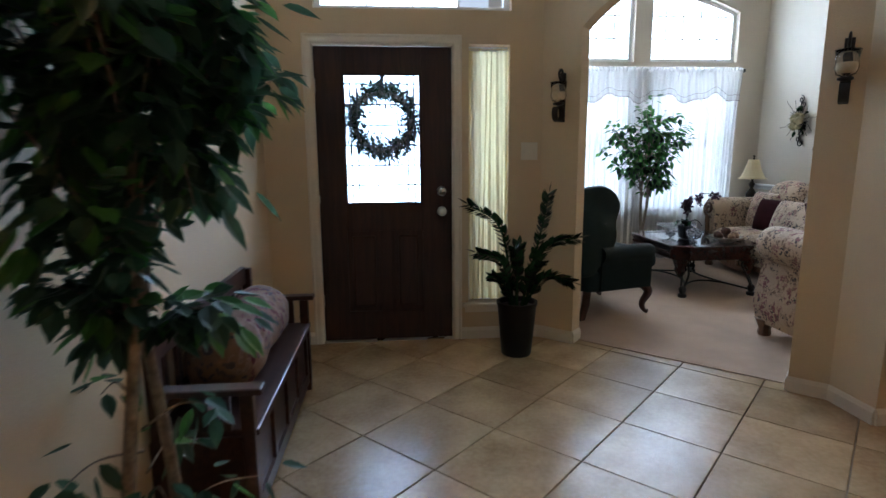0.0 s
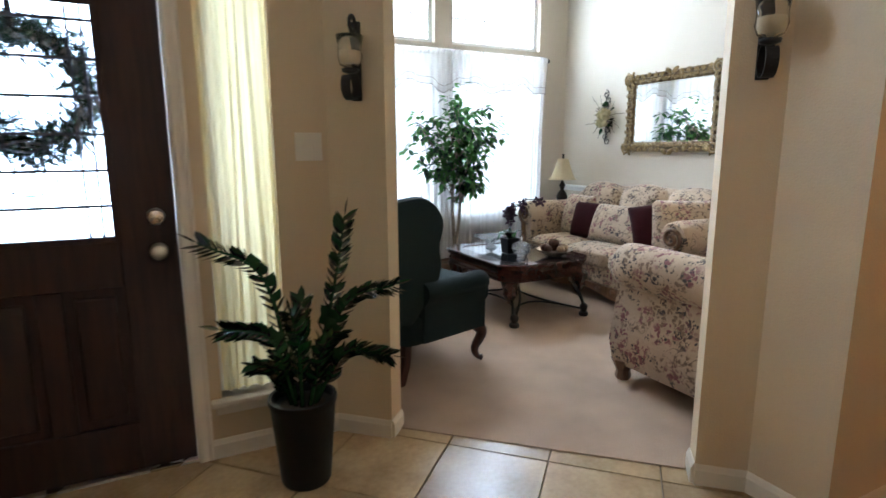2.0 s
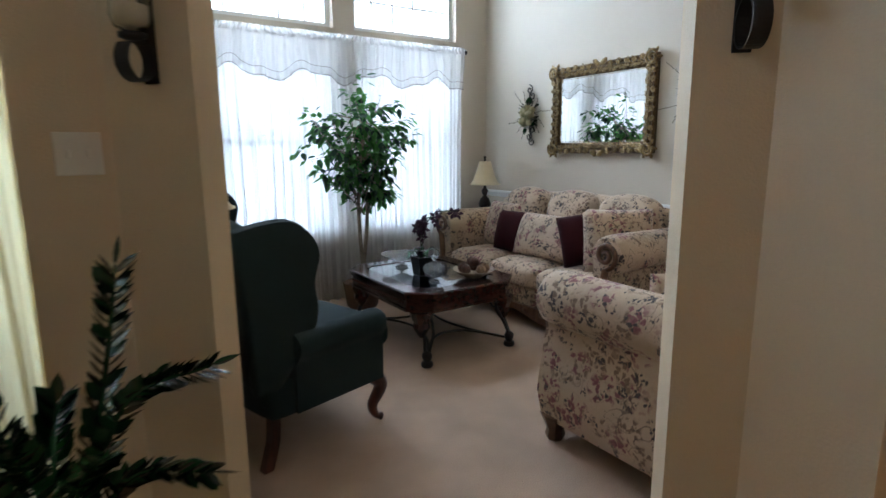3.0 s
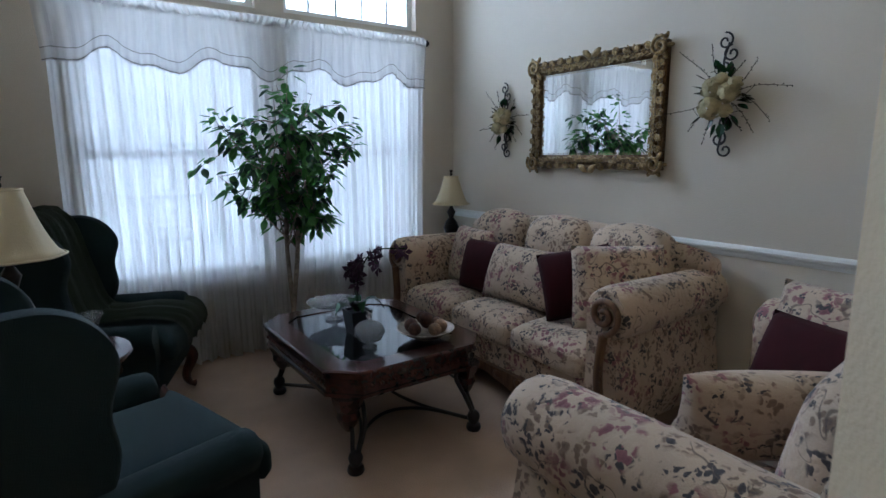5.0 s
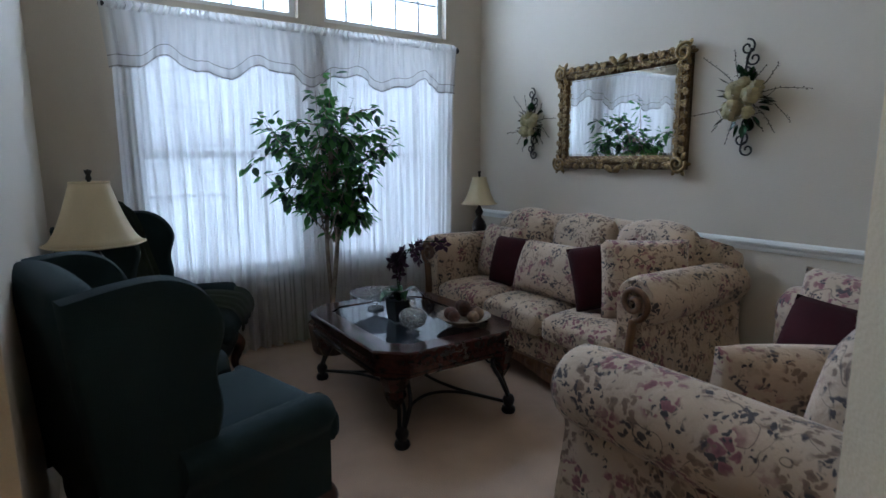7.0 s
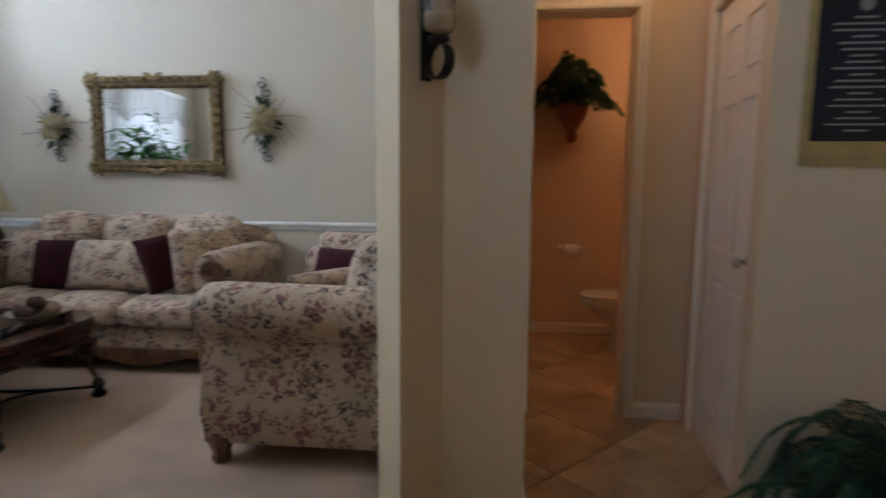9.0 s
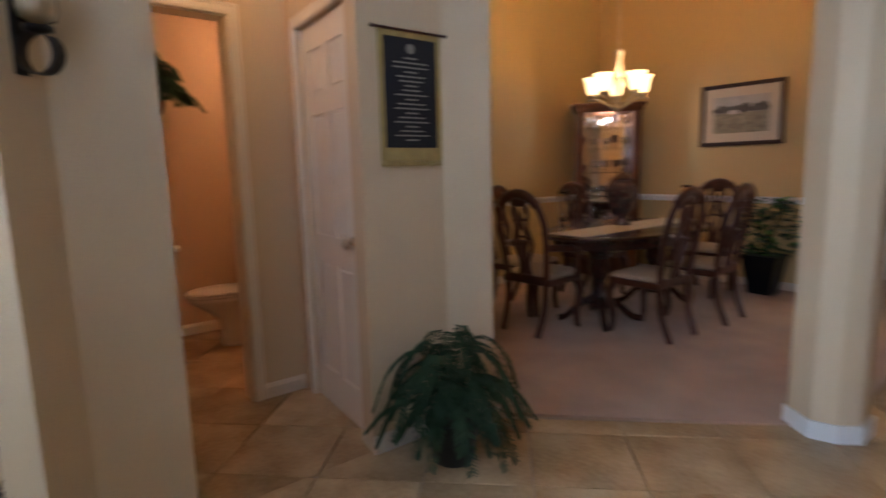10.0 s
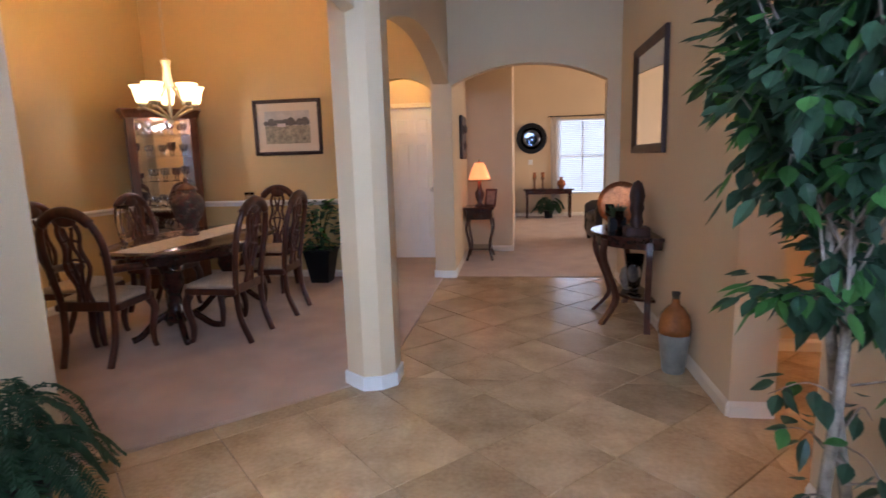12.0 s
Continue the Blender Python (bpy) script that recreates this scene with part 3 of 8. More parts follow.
# hall wall with the mirror, side passage, bench wall
wall("wall_hall_west", (-0.30, -2.96), (-0.30, 0.33), 0.22)
wall("wall_west", (-0.34, 1.05), (-0.34, FRONT), 0.12)
wall("wall_passage_south", (-0.52, -0.7), (-2.2, -0.7), 0.10)
wall("wall_passage_north", (-2.2, 1.05), (-0.46, 1.05), 0.10)
wall("wall_passage_end", (-2.2, -0.7), (-2.2, 1.05), 0.10)
for x, y, z, lb in ((-1.35, 0.18, 2.5, "round flush ceiling light in the side passage"), (3.42, 2.12, 2.6, "round flush ceiling light in the small vestibule")):
    pl = thing("ceiling_light", pose(x, y, z), lb, "ceiling light", "flush ceiling lights")
    part("base_plate", lathe(bmesh.new(), [(0.001, 0.0), (0.15, 0.0), (0.15, -0.025), (0.14, -0.03), (0.001, -0.03)], 24), M["nickel"], pl, smooth=40)
# foot boards
for a, b, o in (((-0.34, FRONT), (-0.06, FRONT), 1), ((0.985, FRONT), (1.545, FRONT), 1),
                (D0, (D0[0] + A0 * 0.735, D0[1] - A0 * 0.678), 1),
                ((D1[0] - 0.19 * 0.735, D1[1] + 0.19 * 0.678), D1, 1), (D1, (2.845, 2.56), 1), ((2.845, 2.56), (3.88, 2.56), 1),
                ((3.88, 1.95), (3.88, 1.68), 1), ((2.92, 1.785), (2.92, 1.34), 1), ((2.92, 1.34), (2.775, 1.13), 1),
                ((-0.30, -2.96), (-0.30, 0.33), 1), ((-0.30, 0.33), (-0.52, 0.33), 1), ((-0.34, 1.05), (-0.34, FRONT), 1),
                ((5.10, 2.70), (5.10, 6.85), -1), ((1.80, 6.85), (1.80, 4.2), -1), ((1.80, 6.85), (5.10, 6.85), 1),
                ((5.15, 0.2), (5.15, -3.0), 1), ((5.15, -3.0), (2.46, -3.0), 1), ((1.50, -3.13), (1.50, -4.75), 1),
                ((1.50, -4.75), (0.86, -4.75), 1), ((0.86, -4.75), (0.86, -9.4), 1), ((0.86, -9.4), (-4.0, -9.4), 1),
                ((5.55, 2.56), (5.55, 0.3), 1), ((-0.52, -0.7), (-2.2, -0.7), 1)):
    baseboard(a, b, o)
# boards inside the living arch jambs
u = Vector((0.735, -0.678))
v = Vector((0.678, 0.735))
j0 = Vector(D0) + u * A0
j1 = Vector(D0) + u * A1
baseboard(tuple(j0), tuple(j0 + v * 0.125), 1)
baseboard(tuple(j1 + v * 0.125), tuple(j1), 1)
# ceilings
part("ceiling", new_box(-4.2, 5.8, -9.6, 7.05, TOP, TOP + 0.12), M["ceiling"], None, kind="structure")
part("ceiling_alcove", new_box(1.6, 2.68, -4.34, -3.12, 2.95, 3.05), M["ceiling"], None, kind="structure")
part("ceiling_powder", new_box(2.97, 5.67, 0.2, 2.56, 2.6, 2.7), M["ceiling"], None, kind="structure")
part("ceiling_passage", new_box(-2.3, -0.52, -0.7, 1.05, 2.5, 2.6), M["ceiling"], None, kind="structure")
# floors: slab under all, then carpets
part("floor", new_box(-4.2, 5.8, -9.6, 7.05, -0.15, -0.012), M["grout"], None, "tan grout bed under the floor tiles", kind="structure")


def carpet(pts, name="carpet"):
    bm = prism(bmesh.new(), pts, -0.011, 0.006)
    return part(name, bm, M["carpet"], None, "beige cut-pile carpet", kind="structure")


e0 = Vector(D0) + u * (A0 - 0.01) + v * 0.09
e1 = Vector(D0) + u * (A1 + 0.01) + v * 0.09
carpet([tuple(e0), tuple(e1), (2.97, 2.85), (2.97, 2.6), (5.15, 2.6), (5.15, 6.9), (1.75, 6.9), (1.75, 4.1)])
carpet([(2.84, 1.06), (1.745, 0.045), (1.645, -0.05), (1.645, -3.05), (1.62, -4.3), (2.6, -4.3), (2.6, -3.05), (5.2, -3.05), (5.2, 0.3), (4.0, 0.3), (4.0, 1.2), (2.9, 1.2)])
carpet([(1.56, -3.0), (-0.5, -3.0), (-0.5, -3.05), (-4.1, -3.05), (-4.1, -9.5), (0.95, -9.5), (0.95, -4.8), (1.56, -4.8)])
# ground outside
part("ground", new_box(-400, 400, -400, 400, -0.4, -0.2), mat("pale_concrete", (0.42, 0.41, 0.38), 0.9, var=0.2, scale=0.6, grain=12, bump=0.1), None, kind="structure")

sky_glow = glow("bright_overcast", (0.84, 0.92, 1.0), 0.85)
sky_glow.node_tree.nodes["Principled BSDF"].inputs["Base Color"].default_value = (0, 0, 0, 1)
part("backdrop", new_box(-6, 12, 12.0, 12.1, -0.2, 9), sky_glow, None, "bright hazy daylight outside", kind="structure")
part("backdrop", new_box(-9, 6, -14.1, -14.0, -0.2, 7), sky_glow, None, "bright hazy daylight outside", kind="structure")
part("backdrop", new_box(-8.1, -8.0, -14, 0, -0.2, 7), sky_glow, None, "bright hazy daylight outside", kind="structure")

# ---- living room: windows and curtains ----


def window_unit(name, x0, x1, z0, z1, label):
    w = thing(name, pose((x0 + x1) / 2, 6.95, z0), label, "window", kind="structure")
    hw, h = (x1 - x0) / 2, z1 - z0
    f = 0.045
    bm = bmesh.new()
    for a in ((-hw, -hw + f, 0, h), (hw - f, hw, 0, h), (-hw + f, hw - f, 0, f), (-hw + f, hw - f, h - f, h)):
        box(bm, a[0], a[1], -0.035, 0.035, a[2], a[3], 0.004, 1)
    part("window_frame", bm, M["white"], w)
    part("sash_rail", new_box(-hw + f, hw - f, -0.03, 0.03, h * 0.5 - 0.025, h * 0.5 + 0.025, 0.004), M["white"], w)
    bm = bmesh.new()
    for i in range(1, 4):
        x = -hw + 2 * hw * i / 4
        box(bm, x - 0.008, x + 0.008, -0.012, 0.012, f, h - f)
    for i in (1, 2, 4, 5):
        box(bm, -hw + f, hw - f, -0.011, 0.011, h * i / 6 - 0.008, h * i / 6 + 0.008)
    part("muntin", bm, M["white"], w)
    for a, b in ((f, h * 0.5 - 0.025), (h * 0.5 + 0.025, h - f)):
        p = part("pane", new_box(-hw + f, hw - f, -0.003, 0.003, a, b), M["glass"], w)
        p.visible_shadow = False
    part("window_sill", new_box(-hw - 0.03, hw + 0.03, -0.13, -0.04, -0.022, 0.0, 0.006), M["white"], w)
    # blind: a head rail and tilted slats
    b = thing("window_blind", pose((x0 + x1) / 2, 6.885, z0), "white horizontal slat blind hanging inside the window", "blind", "living room blinds")
    part("head_rail", new_box(-hw + 0.01, hw - 0.01, -0.02, 0.02, h - 0.04, h - 0.002, 0.003), M["blind"], b)
    me = None
    n = int((h - 0.05) / 0.042)
    for i in range(n):
        z = 0.03 + 0.042 * i
        if me is None:
            s = part("slat", new_box(-hw + 0.012, hw - 0.012, -0.022, 0.022, -0.0013, 0.0013, m=pose(0, 0, 0, -14)), M["blind"], b)
            me = s.data
        else:
            s = new("slat", me)
            s.parent = b
        s.location = (0, 0, z)
    return w


window_unit("window_1", WX0, WX1, 0.57, 2.26, "tall white double-hung window with a slat blind")
window_unit("window_2", WX2, WX3, 0.57, 2.26, "tall white double-hung window with a slat blind")
for name, x0, x1 in (("window_3", WX0, WX1), ("window_4", WX2, WX3)):
    w = thing(name, pose(0, 6.95, 0), "arched upper window with white muntins", "window", kind="structure")
    f = 0.045
    n = 16
    xs = [x0 + (x1 - x0) * i / n for i in range(n + 1)]
    bm = bmesh.new()
    for i in range(n):
        block(bm, [(xs[i], arc_z(xs[i]) - f), (xs[i + 1], arc_z(xs[i + 1]) - f), (xs[i + 1], arc_z(xs[i + 1])), (xs[i], arc_z(xs[i]))], -0.035, 0.035)
    block(bm, [(x0, 2.40), (x1, 2.40), (x1, 2.40 + f), (x0, 2.40 + f)], -0.035, 0.035)
    for a in (x0, x1 - f):
        block(bm, [(a, 2.40 + f), (a + f, 2.40 + f), (a + f, arc_z(a + f) - f), (a, arc_z(a) - f)], -0.034, 0.034)
    part("window_frame", bm, M["white"], w)
    bm = bmesh.new()
    for i in range(1, 5):
        x = x0 + (x1 - x0) * i / 5
        box(bm, x - 0.008, x + 0.008, -0.012, 0.012, 2.40 + f, arc_z(x) - f)
    for z in (2.68, 2.94):
        box(bm, x0 + f, x1 - f, -0.011, 0.011, z - 0.008, z + 0.008)
    part("muntin", bm, M["white"], w)
    bm = bmesh.new()
    for i in range(n):
        block(bm, [(xs[i], 2.44), (xs[i + 1], 2.44), (xs[i + 1], arc_z(xs[i + 1]) - 0.02), (xs[i], arc_z(xs[i]) - 0.02)], -0.003, 0.003)
    p = part("pane", bm, M["glass"], w)
    p.visible_shadow = False

# curtain rod with finials
rod = thing("curtain_rod", pose(3.46, 6.708, 2.285), "thin dark metal curtain rod across both windows", "curtain rod")
part("rod", tube(bmesh.new(), [(-1.235, 0, 0), (1.235, 0, 0)], 0.009), M["iron"], rod)
for s in (-1, 1):
    part("finial", lathe(bmesh.new(), [(0.001, 0), (0.014, 0.004), (0.011, 0.012), (0.024, 0.026), (0.026, 0.040), (0.012, 0.056), (0.001, 0.060)], 12, pose(s * 1.235, 0, 0, 0, 90 * s)), M["iron"], rod, smooth=1)
for x in (-1.2, 0.0, 1.2):
    part("bracket", tube(bmesh.new(), [(x, 0.142, -0.01), (x, 0.0, -0.012)], 0.006), M["iron"], rod)


def drape(x0, x1, y, ztop, zbot, waves, amp, seed, nx=150, nz=16, gather=0.0):
    """A hanging sheet with uneven folds; zbot may be a function of x."""
    rnd = random.Random(seed)
    ph = [rnd.uniform(0, 6.28) for _ in range(4)]
    bm = bmesh.new()
    rows = []
    for k in range(nz + 1):
        v = k / nz
        row = []
        for i in range(nx + 1):
            u = i / nx
            x = x0 + (x1 - x0) * u
            zb = zbot(x) if callable(zbot) else zbot
            fold = math.sin(waves * 6.283 * u + ph[0] + 0.8 * math.sin(5 * u + ph[1])) + 0.5 * math.sin(waves * 2.3 * 6.283 * u + ph[2]) + 0.4 * math.sin(waves * 0.37 * 6.283 * u + ph[3] + 2 * v)
            a = amp * (0.35 + 0.65 * v)
            row.append(bm.verts.new((x + 0.012 * math.sin(9 * u + 3 * v + ph[1]), y + a * fold, ztop + (zb - ztop) * v)))
        rows.append(row)
    for a, b in zip(rows, rows[1:]):
        for i in range(nx):
            bm.faces.new((a[i], a[i + 1], b[i + 1], b[i]))
    return bm


cur = thing("sheer_curtain", pose(0, 0, 0), "long white sheer curtain gathered on the rod", "curtain", "living room sheers")
part("panel", drape(2.22, 3.52, 6.735, 2.29, 0.015, 15, 0.030, 3, 220), M["sheer"], cur, smooth=1)
cur = thing("sheer_curtain", pose(0, 0, 0), "long white sheer curtain gathered on the rod", "curtain", "living room sheers")
part("panel", drape(3.50, 4.71, 6.735, 2.29, 0.015, 15, 0.030, 8, 220), M["sheer"], cur, smooth=1)


def scallop(x):
    return 1.955 + 0.045 * math.sin(2 * math.pi * (x - 2.35) / 0.62) + 0.020 * math.sin(2 * math.pi * x / 0.27)


for x0, x1, sd in ((2.18, 3.53, 5), (3.49, 4.70, 6)):
    cur = thing("curtain_valance", pose(0, 0, 0), "short white sheer valance with two taupe ribbons along its scalloped hem", "curtain", "living room valances")
    part("panel", drape(x0, x1, 6.690, 2.305, scallop, 12, 0.012, sd, 130, 8), M["sheer_top"], cur, smooth=1)
    for off, th in ((0.006, 0.006), (0.070, 0.005)):
        bm = bmesh.new()
        rnd = random.Random(sd)
        ph = [rnd.uniform(0, 6.28) for _ in range(4)]
        prev = None
        for i in range(131):
            uu = i / 130
            x = x0 + (x1 - x0) * uu
            z = scallop(x) + off
            v8 = (2.305 - z) / (2.305 - scallop(x))
            fold = math.sin(12 * 6.283 * uu + ph[0] + 0.8 * math.sin(5 * uu + ph[1])) + 0.5 * math.sin(12 * 2.3 * 6.283 * uu + ph[2]) + 0.4 * math.sin(12 * 0.37 * 6.283 * uu + ph[3] + 2 * v8)
            px, py = x + 0.012 * math.sin(9 * uu + 3 * v8 + ph[1]), 6.690 + 0.012 * (0.35 + 0.65 * v8) * fold
            cur_r = [bm.verts.new((px, py - 0.003, z)), bm.verts.new((px, py - 0.003, z + th)), bm.verts.new((px, py + 0.003, z + th)), bm.verts.new((px, py + 0.003, z))]
            if prev:
                for q in range(4):
                    bm.faces.new((prev[q], prev[(q + 1) % 4], cur_r[(q + 1) % 4], cur_r[q]))
            prev = cur_r
        part("band", bm, M["ribbon"], cur, "taupe satin ribbon")
    part("header", drape(x0, x1, 6.682, 2.318, 2.262, 30, 0.012, sd + 20, 160, 2), M["sheer_top"], cur, "ruffled rod pocket", smooth=1)

# ---- sofa and loveseat ----


ARM_Z = 0.675


def sofa(name, length, seats, m, label):
    s = thing(name, m, label, "sofa", "floral sofas")
    hl, aw = length / 2, 0.22
    fy, by = -0.45, 0.45
    ix = hl - aw
    # seat deck and front rail
    part("seat_base", new_box(-ix - 0.02, ix + 0.02, fy + 0.05, by - 0.06, 0.13, 0.31, 0.02), M["floral"], s)
    bm = bmesh.new()
    n = 24
    top = [(-ix + 2 * ix * i / n, 0.165) for i in range(n + 1)]
    bot = [(ix - 2 * ix * i / n, 0.085 + 0.03 * math.cos(2 * math.pi * i / n * 2)) for i in range(n + 1)]
    slab(bm, top + bot, 0.03, pose(0, fy + 0.02, 0))
    for x in [-ix + 0.12 + i * (2 * ix - 0.24) / 8 for i in range(9)]:
        bmesh.ops.create_uvsphere(bm, u_segments=8, v_segments=6, radius=0.022, matrix=pose(x, fy + 0.02, 0.13) @ Matrix.Diagonal((1.6, 0.5, 1, 1)))
    part("apron", bm, M["carved"], s, "carved wooden apron", smooth=40)
    part("back_frame", new_box(-hl + 0.04, hl - 0.04, by - 0.16, by, 0.10, 0.86, 0.05, 3), M["floral"], s, smooth=40)
    # back roll
    part("back_rail", tube(bmesh.new(), [(-hl + 0.10, by - 0.10, 0.82), (-hl * 0.5, by - 0.09, 0.88), (0, by - 0.09, 0.90), (hl * 0.5, by - 0.09, 0.88), (hl - 0.10, by - 0.10, 0.82)], [0.07, 0.08, 0.085, 0.08, 0.07], 12), M["floral"], s, smooth=1)
    cw = 2 * ix / seats
    for i in range(seats):
        a = -ix + cw * i
        part("seat_cushion", cushion(bmesh.new(), a + 0.006, a + cw - 0.006, fy, by - 0.20, 0.30, 0.455, 0.035, 0.05), M["floral"], s, smooth=1)
        bm = cushion(bmesh.new(), -cw / 2 + 0.004, cw / 2 - 0.004, -0.11, 0.11, -0.26, 0.26, 0.0, 0.10)
        for v in bm.verts:
            k = max(0.0, v.co.z + 0.26) / 0.52
            v.co.z += 0.07 * (1 - (v.co.x / (cw / 2)) ** 2) * k
            v.co.y *= 1.0 + 0.35 * (1 - (v.co.x / (cw / 2)) ** 2) * (1 - (v.co.z / 0.34) ** 2)
        bmesh.ops.transform(bm, matrix=pose(a + cw / 2, by - 0.20, 0.678, -10), verts=bm.verts)
        part("back_cushion", bm, M["floral"], s, smooth=1)
    for sx in (-1, 1):
        def section(y, g):
            pts = [(0.0, 0.10), (0.0, 0.36), (0.0, 0.56)]
            cx, cz, r = 0.105, ARM_Z, 0.125 * g
            for k in range(13):
                an = radians(180 - 250 * k / 12)
                pts.append((cx + r * math.cos(an), cz + r * math.sin(an)))
            pts += [(0.155, ARM_Z - 0.16), (0.190, 0.33), (0.200, 0.24), (0.168, 0.10)]
            return [Vector((sx * (ix + px), y, pz)) for px, pz in pts]
        secs = [section(fy + 0.015, 0.90), section(fy + 0.03, 0.98), section(fy + 0.10, 1.04), section(-0.1, 1.02), section(0.2, 0.98), section(by - 0.03, 0.95)]
        part("arm", loft(bmesh.new(), secs), M["floral"], s, smooth=45)
        # carved scroll on the arm's front
        bm = bmesh.new()
        tube(bm, spiral((sx * (ix + 0.105), fy, ARM_Z), 0.090, 0.012, radians(-80 if sx > 0 else 260), 1.6 * sx, 36), [0.016] * 37, 8)
        tube(bm, curve_pts([(sx * (ix + 0.11), fy, ARM_Z - 0.085), (sx * (ix + 0.09), fy, 0.40), (sx * (ix + 0.10), fy, 0.24), (sx * (ix + 0.085), fy, 0.10)], 20), 0.034, 8, flat=0.5)
        for k in range(6):
            bmesh.ops.create_uvsphere(bm, u_segments=8, v_segments=6, radius=0.017, matrix=pose(sx * (ix + 0.095), fy - 0.012, 0.15 + 0.055 * k) @ Matrix.Diagonal((1.3, 0.7, 1.3, 1)))
        part("arm_scroll", bm, M["carved"], s, "carved wooden arm scroll", smooth=1)
        for y in (fy + 0.07, by - 0.08):
            part("leg", lathe(bmesh.new(), [(0.040, 0.0), (0.047, 0.02), (0.040, 0.05), (0.066, 0.11), (0.074, 0.125)], 8, pose(sx * (hl - 0.09), y, 0)), M["carved"], s, "short turned wooden leg", smooth=40)
    return s


SOFA = pose(4.62, 5.36, 0.006, 0, 0, -90)
sofa("sofa", 2.10, 3, SOFA, "cream floral three-seat sofa with carved wooden arms against the wall")
LOVE = pose(3.92, 3.49, 0.006, 0, 0, 180)
sofa("loveseat", 1.62, 2, LOVE, "cream floral loveseat with rolled arms and turned wooden legs")


def throw_pillow(base, x, y, z, tilt, turn, w, h, d, material, label, roll=0):
    ob = thing("throw_pillow", base @ pose(x, y, z, 0, 0, turn), label, "pillow", "sofa pillows")
    bm = pillow(bmesh.new(), w, h, d, pose(0, 0, h / 2, 0, 0, 0) @ pose(0, 0, 0, 90 - tilt, 0, 0) @ pose(0, 0, 0, 0, 0, roll))
    lo = min(v.co.z for v in bm.verts)
    bmesh.ops.translate(bm, vec=(0, 0, -lo), verts=bm.verts)
    part("cover", bm, material, ob, smooth=1)
    return ob


F, B = M["floral"], M["burgundy"]
throw_pillow(SOFA, -0.60, -0.02, 0.47, 14, -8, 0.46, 0.42, 0.17, F, "cream floral throw pillow on the sofa")
throw_pillow(SOFA, -0.36, -0.10, 0.475, 16, 5, 0.38, 0.36, 0.15, B, "square burgundy throw pillow on the sofa")
throw_pillow(SOFA, 0.07, -0.10, 0.48, 22, 3, 0.68, 0.37, 0.20, F, "wide cream floral bolster pillow on the sofa")
throw_pillow(SOFA, 0.50, -0.13, 0.48, 16, 40, 0.40, 0.38, 0.16, B, "square burgundy throw pillow on the sofa", 12)
throw_pillow(SOFA, 0.70, -0.04, 0.47, 10, 55, 0.50, 0.46, 0.18, F, "cream floral throw pillow on the sofa")
throw_pillow(LOVE, 0.03, -0.08, 0.475, 16, -38, 0.58, 0.30, 0.18, F, "large cream floral pillow on the loveseat")
throw_pillow(LOVE, -0.47, -0.10, 0.475, 16, 78, 0.50, 0.46, 0.18, F, "large cream floral pillow on the loveseat")
throw_pillow(LOVE, -0.30, -0.12, 0.475, 22, 74, 0.40, 0.38, 0.15, B, "square burgundy throw pillow on the loveseat")

# ---- wing chairs ----


